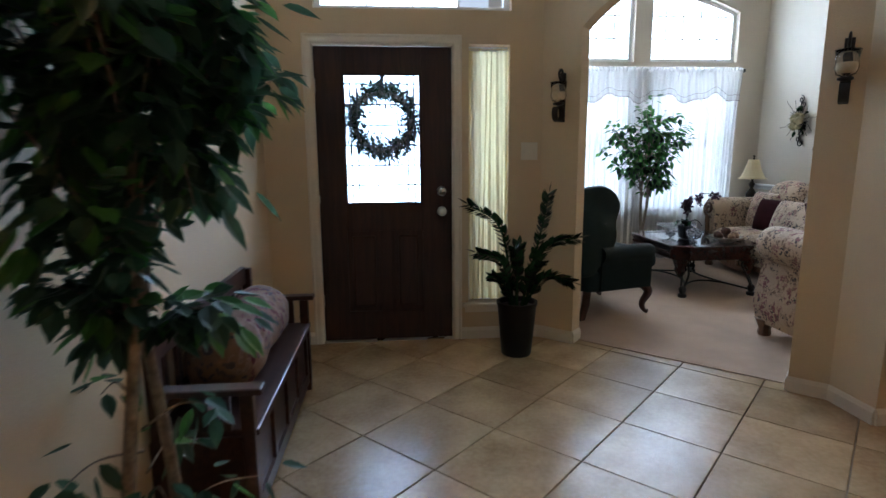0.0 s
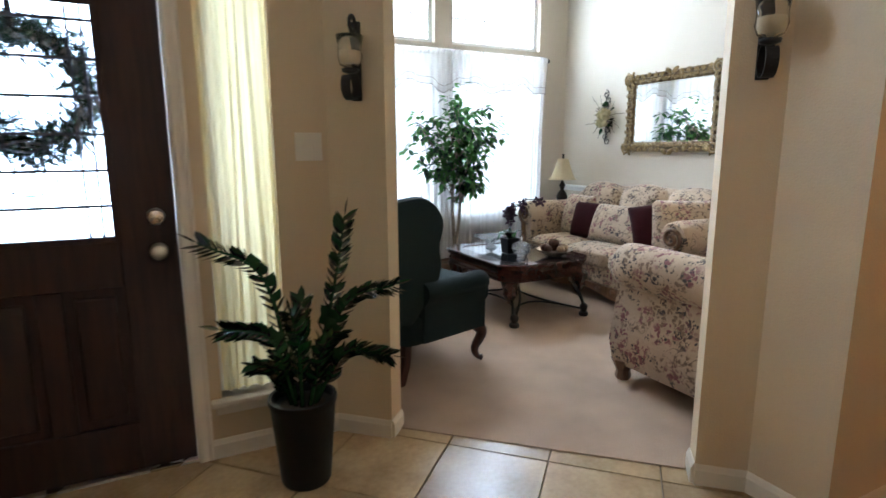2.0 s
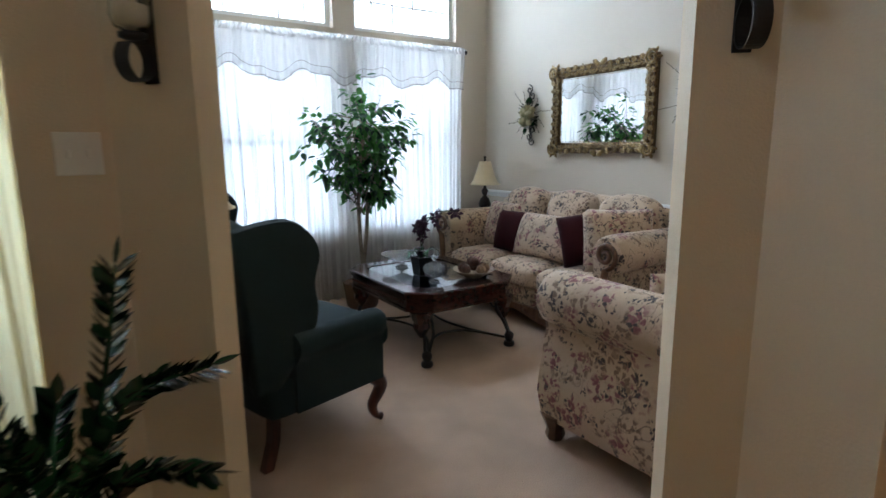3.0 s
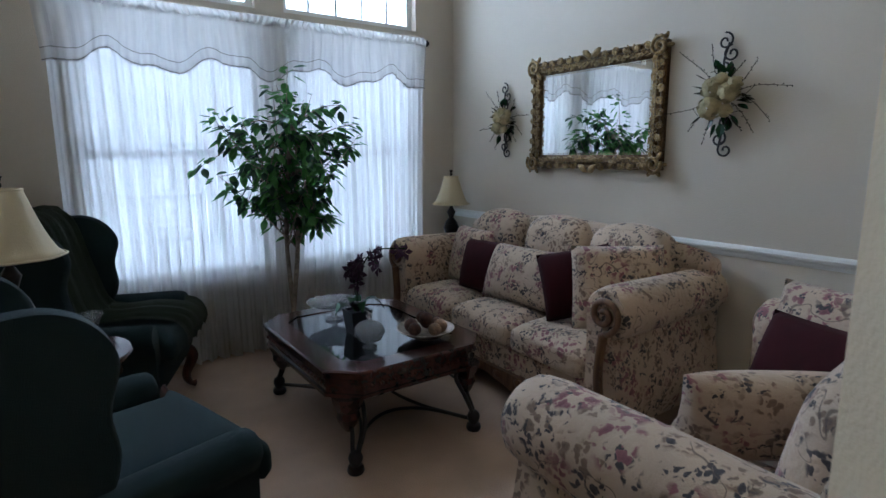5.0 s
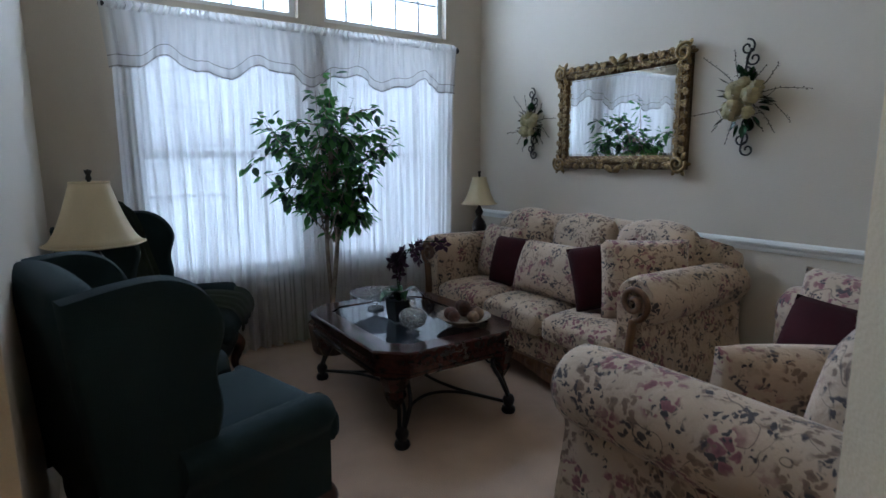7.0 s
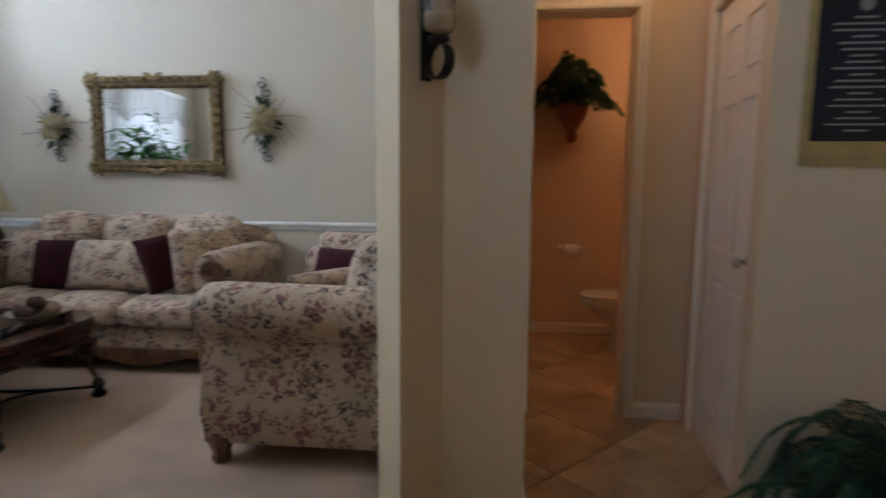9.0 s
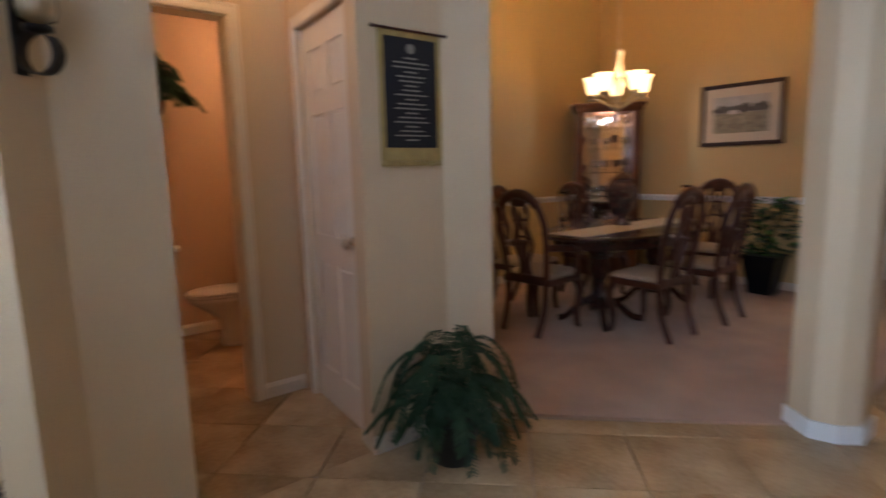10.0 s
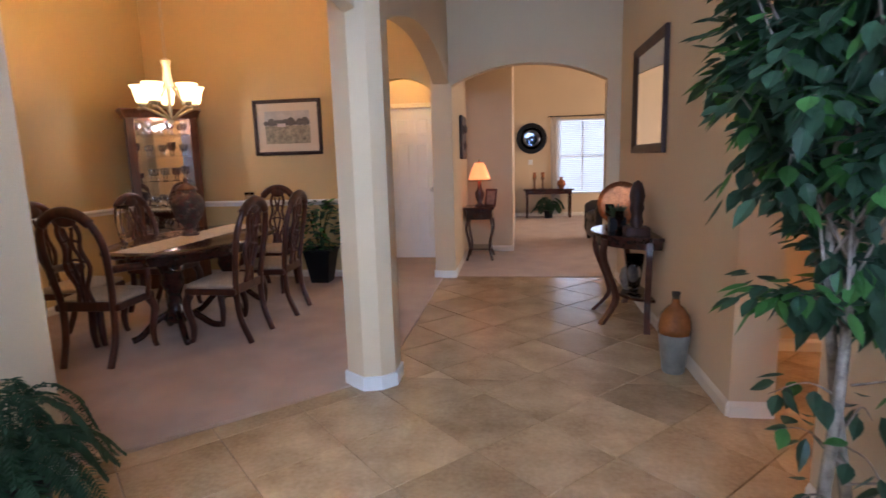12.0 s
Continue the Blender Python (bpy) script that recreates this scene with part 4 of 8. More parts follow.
def wing_chair(m, label):
    c = thing("wing_chair", m, label, "armchair", "green wing chairs")
    G = M["green_cloth"]
    hw, fy, by = 0.36, -0.36, 0.34
    part("seat_base", cushion(bmesh.new(), -hw + 0.02, hw - 0.02, fy + 0.05, by - 0.02, 0.22, 0.40, 0.0, 0.04, n=6), G, c, smooth=1)
    bm = cushion(bmesh.new(), -hw + 0.09, hw - 0.09, fy - 0.02, by - 0.10, 0.38, 0.515, 0.035, 0.05, n=14)
    for v in bm.verts:
        v.co.x *= 1 + 0.27 * min(1.0, max(0.0, (fy + 0.065 - v.co.y) / 0.03))
    part("seat_cushion", bm, G, c, "plump dark green seat cushion", smooth=1)
    # back: rounded top, leaning
    bm = cushion(bmesh.new(), -hw + 0.04, hw - 0.04, -0.07, 0.07, 0, 0.71, 0.0, 0.06)
    for v in bm.verts:
        k = max(0, v.co.z - 0.3) / 0.44
        v.co.z += 0.055 * (1 - (v.co.x / 0.33) ** 2) * k
    bmesh.ops.transform(bm, matrix=pose(0, by - 0.07, 0.34, -9), verts=bm.verts)
    part("backrest", bm, G, c, smooth=1)
    for s in (-1, 1):
        # wing: a tall curved panel
        prof = curve_pts([(0.30, 0.36), (0.14, 0.54), (0.09, 0.66), (0.10, 0.79), (0.07, 0.92), (0.12, 1.02), (0.21, 1.07), (0.33, 1.07), (0.46, 1.05)], 40)
        prof = [(p[0], p[1]) for p in prof] + [(0.44, 0.80), (0.40, 0.36)]
        bm = bmesh.new()
        secs = []
        for off, k in ((-0.038, 0.90), (-0.030, 0.97), (0.0, 1.0), (0.030, 0.97), (0.038, 0.90)):
            cxm, czm = 0.25, 0.74
            secs.append([Vector((s * (hw - 0.045 + off * 1.0 + 0.05 * max(0, 0.22 - (cxm + (a - cxm) * k))), -0.03 + (cxm + (a - cxm) * k), czm + (b - czm) * k)) for a, b in prof])
        loft(bm, secs)
        part("wing", bm, G, c, smooth=50)
        # arm: upright panel with a rolled top
        def sec(y, g):
            pts = [(-0.05, 0.24), (-0.05, 0.52)]
            for k in range(9):
                an = radians(190 - 230 * k / 8)
                pts.append((0.012 + 0.070 * g * math.cos(an), 0.535 + 0.062 * g * math.sin(an)))
            pts += [(0.035, 0.46), (0.03, 0.24)]
            return [Vector((s * (hw - 0.03 + a), y, b)) for a, b in pts]
        part("arm", loft(bmesh.new(), [sec(fy + 0.065, 0.80), sec(fy + 0.078, 0.96), sec(fy + 0.12, 1.05), sec(-0.05, 1.0), sec(0.2, 0.95)]), G, c, smooth=50)
        # cabriole front leg, plain splayed back leg
        pts = curve_pts([(s * (hw - 0.06), fy + 0.10, 0.26), (s * (hw - 0.035), fy + 0.055, 0.19), (s * (hw - 0.06), fy + 0.09, 0.09), (s * (hw - 0.055), fy + 0.075, 0.03), (s * (hw - 0.04), fy + 0.045, 0.012)], 20)
        rad = [0.045 - 0.028 * min(1, i / (len(pts) - 1) * 1.25) for i in range(len(pts))]
        rad[-3:] = [0.020, 0.024, 0.016]
        part("leg", tube(bmesh.new(), pts, rad, 8), M["cherry"], c, "curved cabriole leg", smooth=1)
        bm = bmesh.new()
        loft(bm, [[Vector((s * (hw - 0.08) + dx, by - 0.07 + dy + oy, z)) for dx, dy in ((-0.022, -0.022), (0.022, -0.022), (0.022, 0.022), (-0.022, 0.022))] for z, oy in ((0.24, 0), (0.12, 0.01), (0.0, 0.05))])
        part("leg", bm, M["cherry"], c, "square splayed back leg")
    return c


wing_chair(pose(2.22, 4.72, 0.006, 0, 0, 106), "dark green upholstered wing chair with cabriole legs on the carpet")
wing_chair(pose(2.36, 6.20, 0.006, 0, 0, 68), "dark green wing chair with an olive throw over it")

# olive throw over the far chair's back and seat
th = thing("throw_blanket", pose(2.36, 6.20, 0.006, 0, 0, 68), "dark olive green knitted throw hanging down over the wing chair", "blanket")
path = curve_pts([(0.0, 0.45, 0.75), (0.0, 0.43, 1.03), (0.0, 0.35, 1.125), (0.0, 0.24, 1.06), (0.0, 0.17, 0.80), (0.0, 0.11, 0.60), (0.0, 0.02, 0.552), (0.0, -0.18, 0.560), (0.0, -0.34, 0.53), (0.0, -0.395, 0.46), (0.0, -0.40, 0.40)], 60)
bm = bmesh.new()
rows = []
for i, p in enumerate(path):
    t = i / (len(path) - 1)
    w = 0.16 + 0.12 * t
    row = []
    for j in range(25):
        q = -1 + 2 * j / 24
        f = 0.010 * math.sin(q * 13 + 2 * t) + 0.006 * math.sin(q * 29 + 5 * t)
        row.append(bm.verts.new((0.06 + 0.05 * t + q * w, p.y + (f - 0.012 if 0.2 < t < 0.55 else 0), p.z + (f + 0.010 if t >= 0.55 or t <= 0.25 else 0))))
    rows.append(row)
for a, b in zip(rows, rows[1:]):
    for j in range(24):
        bm.faces.new((a[j], a[j + 1], b[j + 1], b[j]))
r = bmesh.ops.solidify(bm, geom=bm.faces[:], thickness=0.008)
part("cloth", bm, M["throw"], th, smooth=1)

# ---- coffee table ----
ct = thing("coffee_table", pose(3.49, 5.45, 0.006), "dark cherry coffee table with inset glass and iron legs", "table")
TW, TL = 0.435, 0.545


def octa(w, h, c):
    return [(-w, -h + c), (-w + c, -h), (w - c, -h), (w, -h + c), (w, h - c), (w - c, h), (-w + c, h), (-w, h - c)]


bm = bmesh.new()
o, i_ = octa(TW, TL, 0.13), octa(TW - 0.115, TL - 0.115, 0.085)
prof_o = [(1.0, 0.455), (1.0, 0.468), (0.985, 0.476)]
rings = [[Vector((x * k, y * k, z)) for x, y in o] for k, z in prof_o] + [[Vector((x, y, 0.476)) for x, y in i_], [Vector((x, y, 0.455)) for x, y in i_], [Vector((x, y, 0.455)) for x, y in o]]
loft(bm, rings, caps=False)
part("tabletop_frame", bm, M["cherry_flat"], ct, "glossy dark wood border")
bm = bmesh.new()
prism(bm, octa(TW - 0.113, TL - 0.113, 0.085), 0.463, 0.471)
part("glass_top", bm, glass("smoked_bevelled_glass", (0.62, 0.66, 0.66), 0.01), ct, "bevelled glass inset")
bm = bmesh.new()
prism(bm, octa(TW - 0.10, TL - 0.10, 0.09), 0.440, 0.446)
part("glass_backing", bm, M["black"], ct)
for k, z0, z1 in ((0.985, 0.435, 0.455), (0.955, 0.36, 0.435), (0.975, 0.345, 0.362)):
    bm = bmesh.new()
    oo = [(x * k, y * k) for x, y in o]
    ii = [(x * (k - 0.09), y * (k - 0.09)) for x, y in o]
    loft(bm, [[Vector((x, y, z)) for x, y in q] for q, z in ((oo, z0), (oo, z1), (ii, z1), (ii, z0), (oo, z0))], caps=False)
    part("apron", bm, M["cherry_flat"], ct)
bm = bmesh.new()
for s in (-1, 1):
    for q in range(22):
        y = -TL + 0.15 + q * (2 * TL - 0.30) / 21
        bmesh.ops.create_uvsphere(bm, u_segments=6, v_segments=4, radius=0.011, matrix=pose(s * TW * 0.957, y, 0.398))
    for q in range(16):
        x = -TW + 0.15 + q * (2 * TW - 0.30) / 15
        bmesh.ops.create_uvsphere(bm, u_segments=6, v_segments=4, radius=0.011, matrix=pose(x, s * TL * 0.957, 0.398))
part("beading", bm, M["cherry_flat"], ct, "row of carved beads", smooth=1, kind="stuff")
FT = {}
for sx in (-1, 1):
    for sy in (-1, 1):
        fx, fy_ = sx * 0.335, sy * 0.51
        FT[sx, sy] = (fx, fy_)
        d = Vector((sx, sy, 0)).normalized()
        top = Vector((sx * (TW - 0.09), sy * (TL - 0.09), 0.345))
        leg = lathe(bmesh.new(), [(0.034, 0.0), (0.040, 0.012), (0.036, 0.030), (0.022, 0.036), (0.030, 0.055), (0.034, 0.075), (0.026, 0.095), (0.012, 0.105)], 12, pose(fx, fy_, 0))
        foot = part("foot", leg, M["iron"], ct, "scrolled iron foot", smooth=40)
        for off in (-1, 1):
            sd = Vector((-d.y, d.x, 0)) * 0.035 * off
            b = Vector((fx, fy_, 0))
            pts = curve_pts([top + sd * 1.5 - d * 0.02, top + sd * 1.6 - d * 0.06 + Vector((0, 0, -0.06)), b + sd * 0.9 - d * 0.045 + Vector((0, 0, 0.20)), b + sd * 0.4 - d * 0.005 + Vector((0, 0, 0.10)), b + Vector((0, 0, 0.055))], 24)
            part("leg", tube(bmesh.new(), pts, 0.0105, 8), M["iron"], ct, "curved iron bar leg", smooth=1)
        ring = []
        for k in range(17):
            an = 2 * math.pi * k / 16
            ring.append(top - d * 0.07 + Vector((-d.y, d.x, 0)) * 0.0 + d * 0.032 * math.cos(an) + Vector((0, 0, -0.055 + 0.032 * math.sin(an))))
        part("scroll", tube(bmesh.new(), ring, 0.007, 6, cap=False), M["iron"], ct, smooth=1)
        bm = bmesh.new()
        lathe(bm, [(0.012, 0.17), (0.035, 0.20), (0.055, 0.24), (0.050, 0.27), (0.070, 0.31), (0.078, 0.345)], 10, pose(top.x - d.x * 0.02, top.y - d.y * 0.02, 0))
        part("corbel", bm, M["cherry_flat"], ct, "carved wooden corner corbel", smooth=30)
for a, b in (((-1, -1), (1, -1)), ((-1, 1), (1, 1)), ((-1, -1), (-1, 1)), ((1, -1), (1, 1))):
    p, q = Vector((*FT[a], 0.055)), Vector((*FT[b], 0.055))
    mid = (p + q) / 2
    inn = Vector((-mid.x * 0.62, -mid.y * 0.55, 0.03))
    part("stretcher", tube(bmesh.new(), curve_pts([p, p + (mid - p) * 0.5 + inn * 0.75, mid + inn, q + (mid - q) * 0.5 + inn * 0.75, q], 28), 0.009, 6), M["iron"], ct, "bowed iron stretcher", smooth=1)

TZ = 0.482
# orchid in a black pot
orch = thing("orchid", pose(3.42, 5.42, TZ), "dark purple orchid in a square black pot on the coffee table", "plant")
bm = bmesh.new()
loft(bm, [[Vector((sx * w, sy * w, z)) for sx, sy in ((-1, -1), (1, -1), (1, 1), (-1, 1))] for w, z in ((0.048, 0.0), (0.060, 0.125), (0.052, 0.125), (0.050, 0.11))])
part("pot", bm, M["black"], orch, "square black pot")
for k, (ax, ln) in enumerate(((200, 0.16), (330, 0.14), (80, 0.13), (260, 0.10))):
    d = Vector((math.cos(radians(ax)), math.sin(radians(ax)), 0))
    sd = Vector((-d.y, d.x, 0))
    rows = []
    for i in range(7):
        u_ = i / 6
        w = 0.036 * math.sin(math.pi * min(1, 0.12 + 0.88 * u_)) + 0.003
        cpt = d * ln * u_ + Vector((0, 0, 0.115 + 0.09 * math.sin(2.6 * u_) - 0.03 * u_))
        rows.append([cpt - sd * w, cpt + Vector((0, 0, -0.008)), cpt + sd * w])
    bm = bmesh.new()
    loft(bm, rows, closed=False)
    part("leaf", bm, M["leaf_dark"], orch, "thick strap leaf", smooth=1)
purple = mat("dark_purple_petal", (0.050, 0.008, 0.040), 0.6, var=0.4, scale=30, grain=60, bump=0.0)
for k, (ax, reach, hh) in enumerate(((-30, 0.26, 0.41), (-60, 0.13, 0.38), (150, 0.05, 0.34))):
    d = Vector((math.cos(radians(ax)), math.sin(radians(ax)), 0))
    pts = curve_pts([(0, 0, 0.11), (d.x * 0.01, d.y * 0.01, hh * 0.7), (d.x * reach * 0.35, d.y * reach * 0.35, hh + 0.02), (d.x * reach, d.y * reach, hh + 0.035 * (reach > 0.2))], 20)
    part("stem", tube(bmesh.new(), pts, 0.0035, 6), M["leaf_dark"], orch)
    rnd = random.Random(k + 40)
    bm = bmesh.new()
    for j in range(8 if k < 2 else 5):
        p = pts[len(pts) - 1 - j * 2] if j * 2 < len(pts) else pts[-1]
        ctr = p + Vector((rnd.uniform(-0.02, 0.02), rnd.uniform(-0.02, 0.02), rnd.uniform(-0.025, 0.01)))
        face = Matrix.Translation(ctr) @ Euler((rnd.uniform(0.9, 2.0), 0, rnd.uniform(0, 6.28))).to_matrix().to_4x4()
        for q in range(5):
            an = 2 * math.pi * q / 5
            lp = 0.050
            c0 = Vector((0, 0, 0))
            tip = Vector((lp * math.cos(an), lp * math.sin(an), 0.006))
            s1 = Vector((0.6 * lp * math.cos(an + 0.5), 0.6 * lp * math.sin(an + 0.5), 0.010))
            s2 = Vector((0.6 * lp * math.cos(an - 0.5), 0.6 * lp * math.sin(an - 0.5), 0.010))
            bm.faces.new([bm.verts.new(face @ z) for z in (c0, s2, tip, s1)])
    part("blossom", bm, purple, orch, "cluster of dark purple blossoms")

dish = thing("candy_dish", pose(3.36, 5.17, TZ), "lidded cut-crystal candy dish on the coffee table", "dish")
part("bowl", lathe(bmesh.new(), [(0.035, 0.0), (0.038, 0.004), (0.014, 0.016), (0.016, 0.024), (0.060, 0.045), (0.073, 0.075), (0.071, 0.092), (0.066, 0.092), (0.066, 0.076), (0.052, 0.050), (0.001, 0.035)], 20, squash=lambda p: p * (1 + 0.02 * math.cos(10 * math.atan2(p.y, p.x)))), M["crystal"], dish)
part("lid", lathe(bmesh.new(), [(0.072, 0.094), (0.070, 0.102), (0.052, 0.122), (0.018, 0.136), (0.008, 0.142), (0.014, 0.152), (0.017, 0.168), (0.010, 0.182), (0.001, 0.188)], 20, squash=lambda p: Vector((p.x * (1 + 0.03 * math.cos(10 * math.atan2(p.y, p.x))), p.y * (1 + 0.03 * math.cos(10 * math.atan2(p.y, p.x))), p.z))), M["crystal"], dish, "pointed crystal lid")
fb = thing("glass_bowl", pose(3.42, 5.72, TZ), "wide shallow footed cut-glass bowl on the coffee table", "bowl")
part("bowl", lathe(bmesh.new(), [(0.05, 0.0), (0.052, 0.005), (0.015, 0.018), (0.015, 0.045), (0.06, 0.060), (0.15, 0.098), (0.155, 0.104), (0.148, 0.103), (0.06, 0.068), (0.001, 0.055)], 28, squash=lambda p: p * (1 + 0.015 * math.cos(14 * math.atan2(p.y, p.x)))), M["crystal"], fb)
bb = thing("decor_bowl", pose(3.66, 5.13, TZ), "shallow brown bowl of decorative balls on the coffee table", "bowl")
part("bowl", lathe(bmesh.new(), [(0.06, 0.0), (0.064, 0.006), (0.10, 0.022), (0.145, 0.050), (0.150, 0.056), (0.142, 0.055), (0.095, 0.030), (0.001, 0.014)], 28), mat("glazed_brown_bowl", (0.36, 0.29, 0.23), 0.2, var=0.4, scale=16, bump=0.01), bb, smooth=1)
rnd = random.Random(4)
ballm = [mat("woven_ball_brown", (0.10, 0.040, 0.022), 0.8, var=0.5, scale=40, grain=150, bump=0.3), mat("woven_ball_tan", (0.27, 0.16, 0.09), 0.8, var=0.5, scale=40, grain=150, bump=0.3)]
for k in range(8):
    an, rr = k * 2.4, (0.075 if k < 6 else 0.02)
    ob = thing("decorative_ball", pose(3.66 + rr * math.cos(an), 5.13 + rr * math.sin(an), TZ + (0.062 if k < 6 else 0.105)), "brown woven decorative ball lying in the bowl", "ball", "balls in the bowl")
    bm = bmesh.new()
    bmesh.ops.create_icosphere(bm, subdivisions=3, radius=0.036 if k % 2 else 0.033)
    for v in bm.verts:
        v.co *= 1 + 0.03 * noise.noise(v.co * 60 + Vector((k, 0, 0)))
    part("ball", bm, ballm[k % 3 == 2], ob, smooth=1)

# ---- table lamps and small tables ----


def table_lamp(x, y, z, base_h, shade_r, shade_h, label):
    l_ = thing("table_lamp", pose(x, y, z), label, "lamp", "living room lamps")
    k = base_h / 0.34
    part("base", lathe(bmesh.new(), [(0.075, 0), (0.080, 0.012 * k), (0.06, 0.03 * k), (0.025, 0.05 * k), (0.020, 0.08 * k), (0.05, 0.12 * k), (0.062, 0.16 * k), (0.045, 0.20 * k), (0.018, 0.23 * k), (0.026, 0.25 * k), (0.035, 0.27 * k), (0.014, 0.30 * k), (0.012, 0.34 * k)], 16, squash=lambda p: Vector((p.x * (1 + 0.05 * math.cos(8 * math.atan2(p.y, p.x))), p.y * (1 + 0.05 * math.cos(8 * math.atan2(p.y, p.x))), p.z))), mat("bronze_lamp_base", (0.030, 0.020, 0.014), 0.4, metal=0.4, var=0.4, scale=30, bump=0.05), l_, "dark carved lamp base", smooth=1)
    zb = base_h - 0.02
    prof = [(shade_r * (1 - 0.62 * t ** 0.62), zb + shade_h * t) for t in [i / 10 for i in range(11)]]
    bm = bmesh.new()
    seg = 32
    sq = lambda p: Vector((p.x * (1 + 0.025 * math.cos(8 * math.atan2(p.y, p.x))), p.y * (1 + 0.025 * math.cos(8 * math.atan2(p.y, p.x))), p.z))
    lathe(bm, prof + [(r_ - 0.004, z_) for r_, z_ in prof[::-1]] , seg, squash=sq)
    part("shade", bm, M["shade"], l_, "cream fabric bell shade", smooth=1)
    for zz, rr in ((zb + 0.004, shade_r), (zb + shade_h, shade_r * 0.38)):
        ring = [sq(Vector((rr * math.cos(2 * math.pi * i / 32), rr * math.sin(2 * math.pi * i / 32), zz))) for i in range(33)]
        part("trim_band", tube(bmesh.new(), ring, 0.005, 6, cap=False), M["shade"], l_)
    part("finial", lathe(bmesh.new(), [(0.004, zb + shade_h - 0.02), (0.006, zb + shade_h + 0.005), (0.012, zb + shade_h + 0.015), (0.008, zb + shade_h + 0.03), (0.016, zb + shade_h + 0.05), (0.001, zb + shade_h + 0.055)], 10), M["iron"], l_, smooth=1)
    return l_


def round_table(x, y, z, r, h, label):
    t = thing("side_table", pose(x, y, z), label, "table", "lamp tables")
    part("tabletop", lathe(bmesh.new(), [(r * 0.9, h - 0.03), (r * 0.97, h - 0.026), (r, h - 0.012), (r * 0.98, h - 0.002), (r * 0.95, h)], 36), M["cherry_flat"], t, "round polished top", smooth=30)
    part("apron", lathe(bmesh.new(), [(r * 0.78, h - 0.10), (r * 0.86, h - 0.095), (r * 0.86, h - 0.032)], 36), M["cherry_flat"], t, smooth=30)
    part("pedestal", lathe(bmesh.new(), [(0.05, 0.10), (0.07, 0.14), (0.04, 0.20), (0.035, 0.30), (0.06, 0.36), (0.05, 0.42), (0.09, h - 0.10)], 16), M["cherry_flat"], t, smooth=1)
    for k in range(3):
        an = radians(120 * k + 20)
        d = Vector((math.cos(an), math.sin(an), 0))
        part("leg", tube(bmesh.new(), curve_pts([d * 0.03 + Vector((0, 0, 0.16)), d * 0.12 + Vector((0, 0, 0.13)), d * r * 0.7 + Vector((0, 0, 0.05)), d * r * 0.85 + Vector((0, 0, 0.018))], 14), 0.02, 8), M["cherry_flat"], t, smooth=1)
    return t


round_table(2.10, 5.52, 0.006, 0.29, 0.60, "round dark cherry side table between the wing chairs")
table_lamp(2.01, 5.52, 0.606, 0.44, 0.185, 0.26, "bronze table lamp with a cream bell shade on the side table")
gv = thing("glass_vase", pose(2.25, 5.66, 0.606), "small flared cut-glass vase on the side table", "vase")
part("vase", lathe(bmesh.new(), [(0.03, 0), (0.032, 0.006), (0.020, 0.02), (0.030, 0.07), (0.050, 0.125), (0.047, 0.125), (0.027, 0.07), (0.001, 0.03)], 16), M["crystal"], gv)
round_table(4.80, 6.50, 0.006, 0.22, 0.62, "small round cherry end table in the corner by the sofa")
table_lamp(4.82, 6.50, 0.626, 0.40, 0.150, 0.225, "bronze table lamp with a cream bell shade in the corner")

# ---- gilt mirror and flower sprays ----
gm = thing("wall_mirror", pose(5.098, 5.30, 1.675), "ornate antique gold framed rectangular mirror on the wall", "mirror")
MW, MH, FR = 0.53, 0.365, 0.10
part("mirror_glass", new_box(-0.022, -0.012, -MW + FR - 0.01, MW - FR + 0.01, -MH + FR - 0.01, MH - FR + 0.01), M["mirror"], gm)
part("backing", new_box(-0.012, 0.0, -MW + 0.03, MW - 0.03, -MH + 0.03, MH - 0.03), M["black"], gm)
prof = [(0.0, 0.0), (0.0, 0.030), (0.012, 0.045), (0.030, 0.036), (0.045, 0.052), (0.062, 0.040), (0.078, 0.034), (0.092, 0.022), (0.10, 0.014), (0.10, 0.0)]
bm = bmesh.new()
for (a, b) in (((-1, -1), (1, -1)), ((1, -1), (1, 1)), ((1, 1), (-1, 1)), ((-1, 1), (-1, -1))):
    loft(bm, [[Vector((-dz, c[0] * (MW - dd), c[1] * (MH - dd))) for dd, dz in prof] for c in (a, b)])
part("frame", bm, M["gold_dark"], gm, "moulded tarnished gilt frame", smooth=35)
rnd = random.Random(9)
bm = bmesh.new()


def leaf_blob(bm, y, z, r, an):
    bmesh.ops.create_icosphere(bm, subdivisions=2, radius=1.0, matrix=Matrix.Translation((-0.045, y, z)) @ Euler((an, 0, 0)).to_matrix().to_4x4() @ Matrix.Diagonal((r * 0.55, r * 1.5, r * 0.7, 1)))


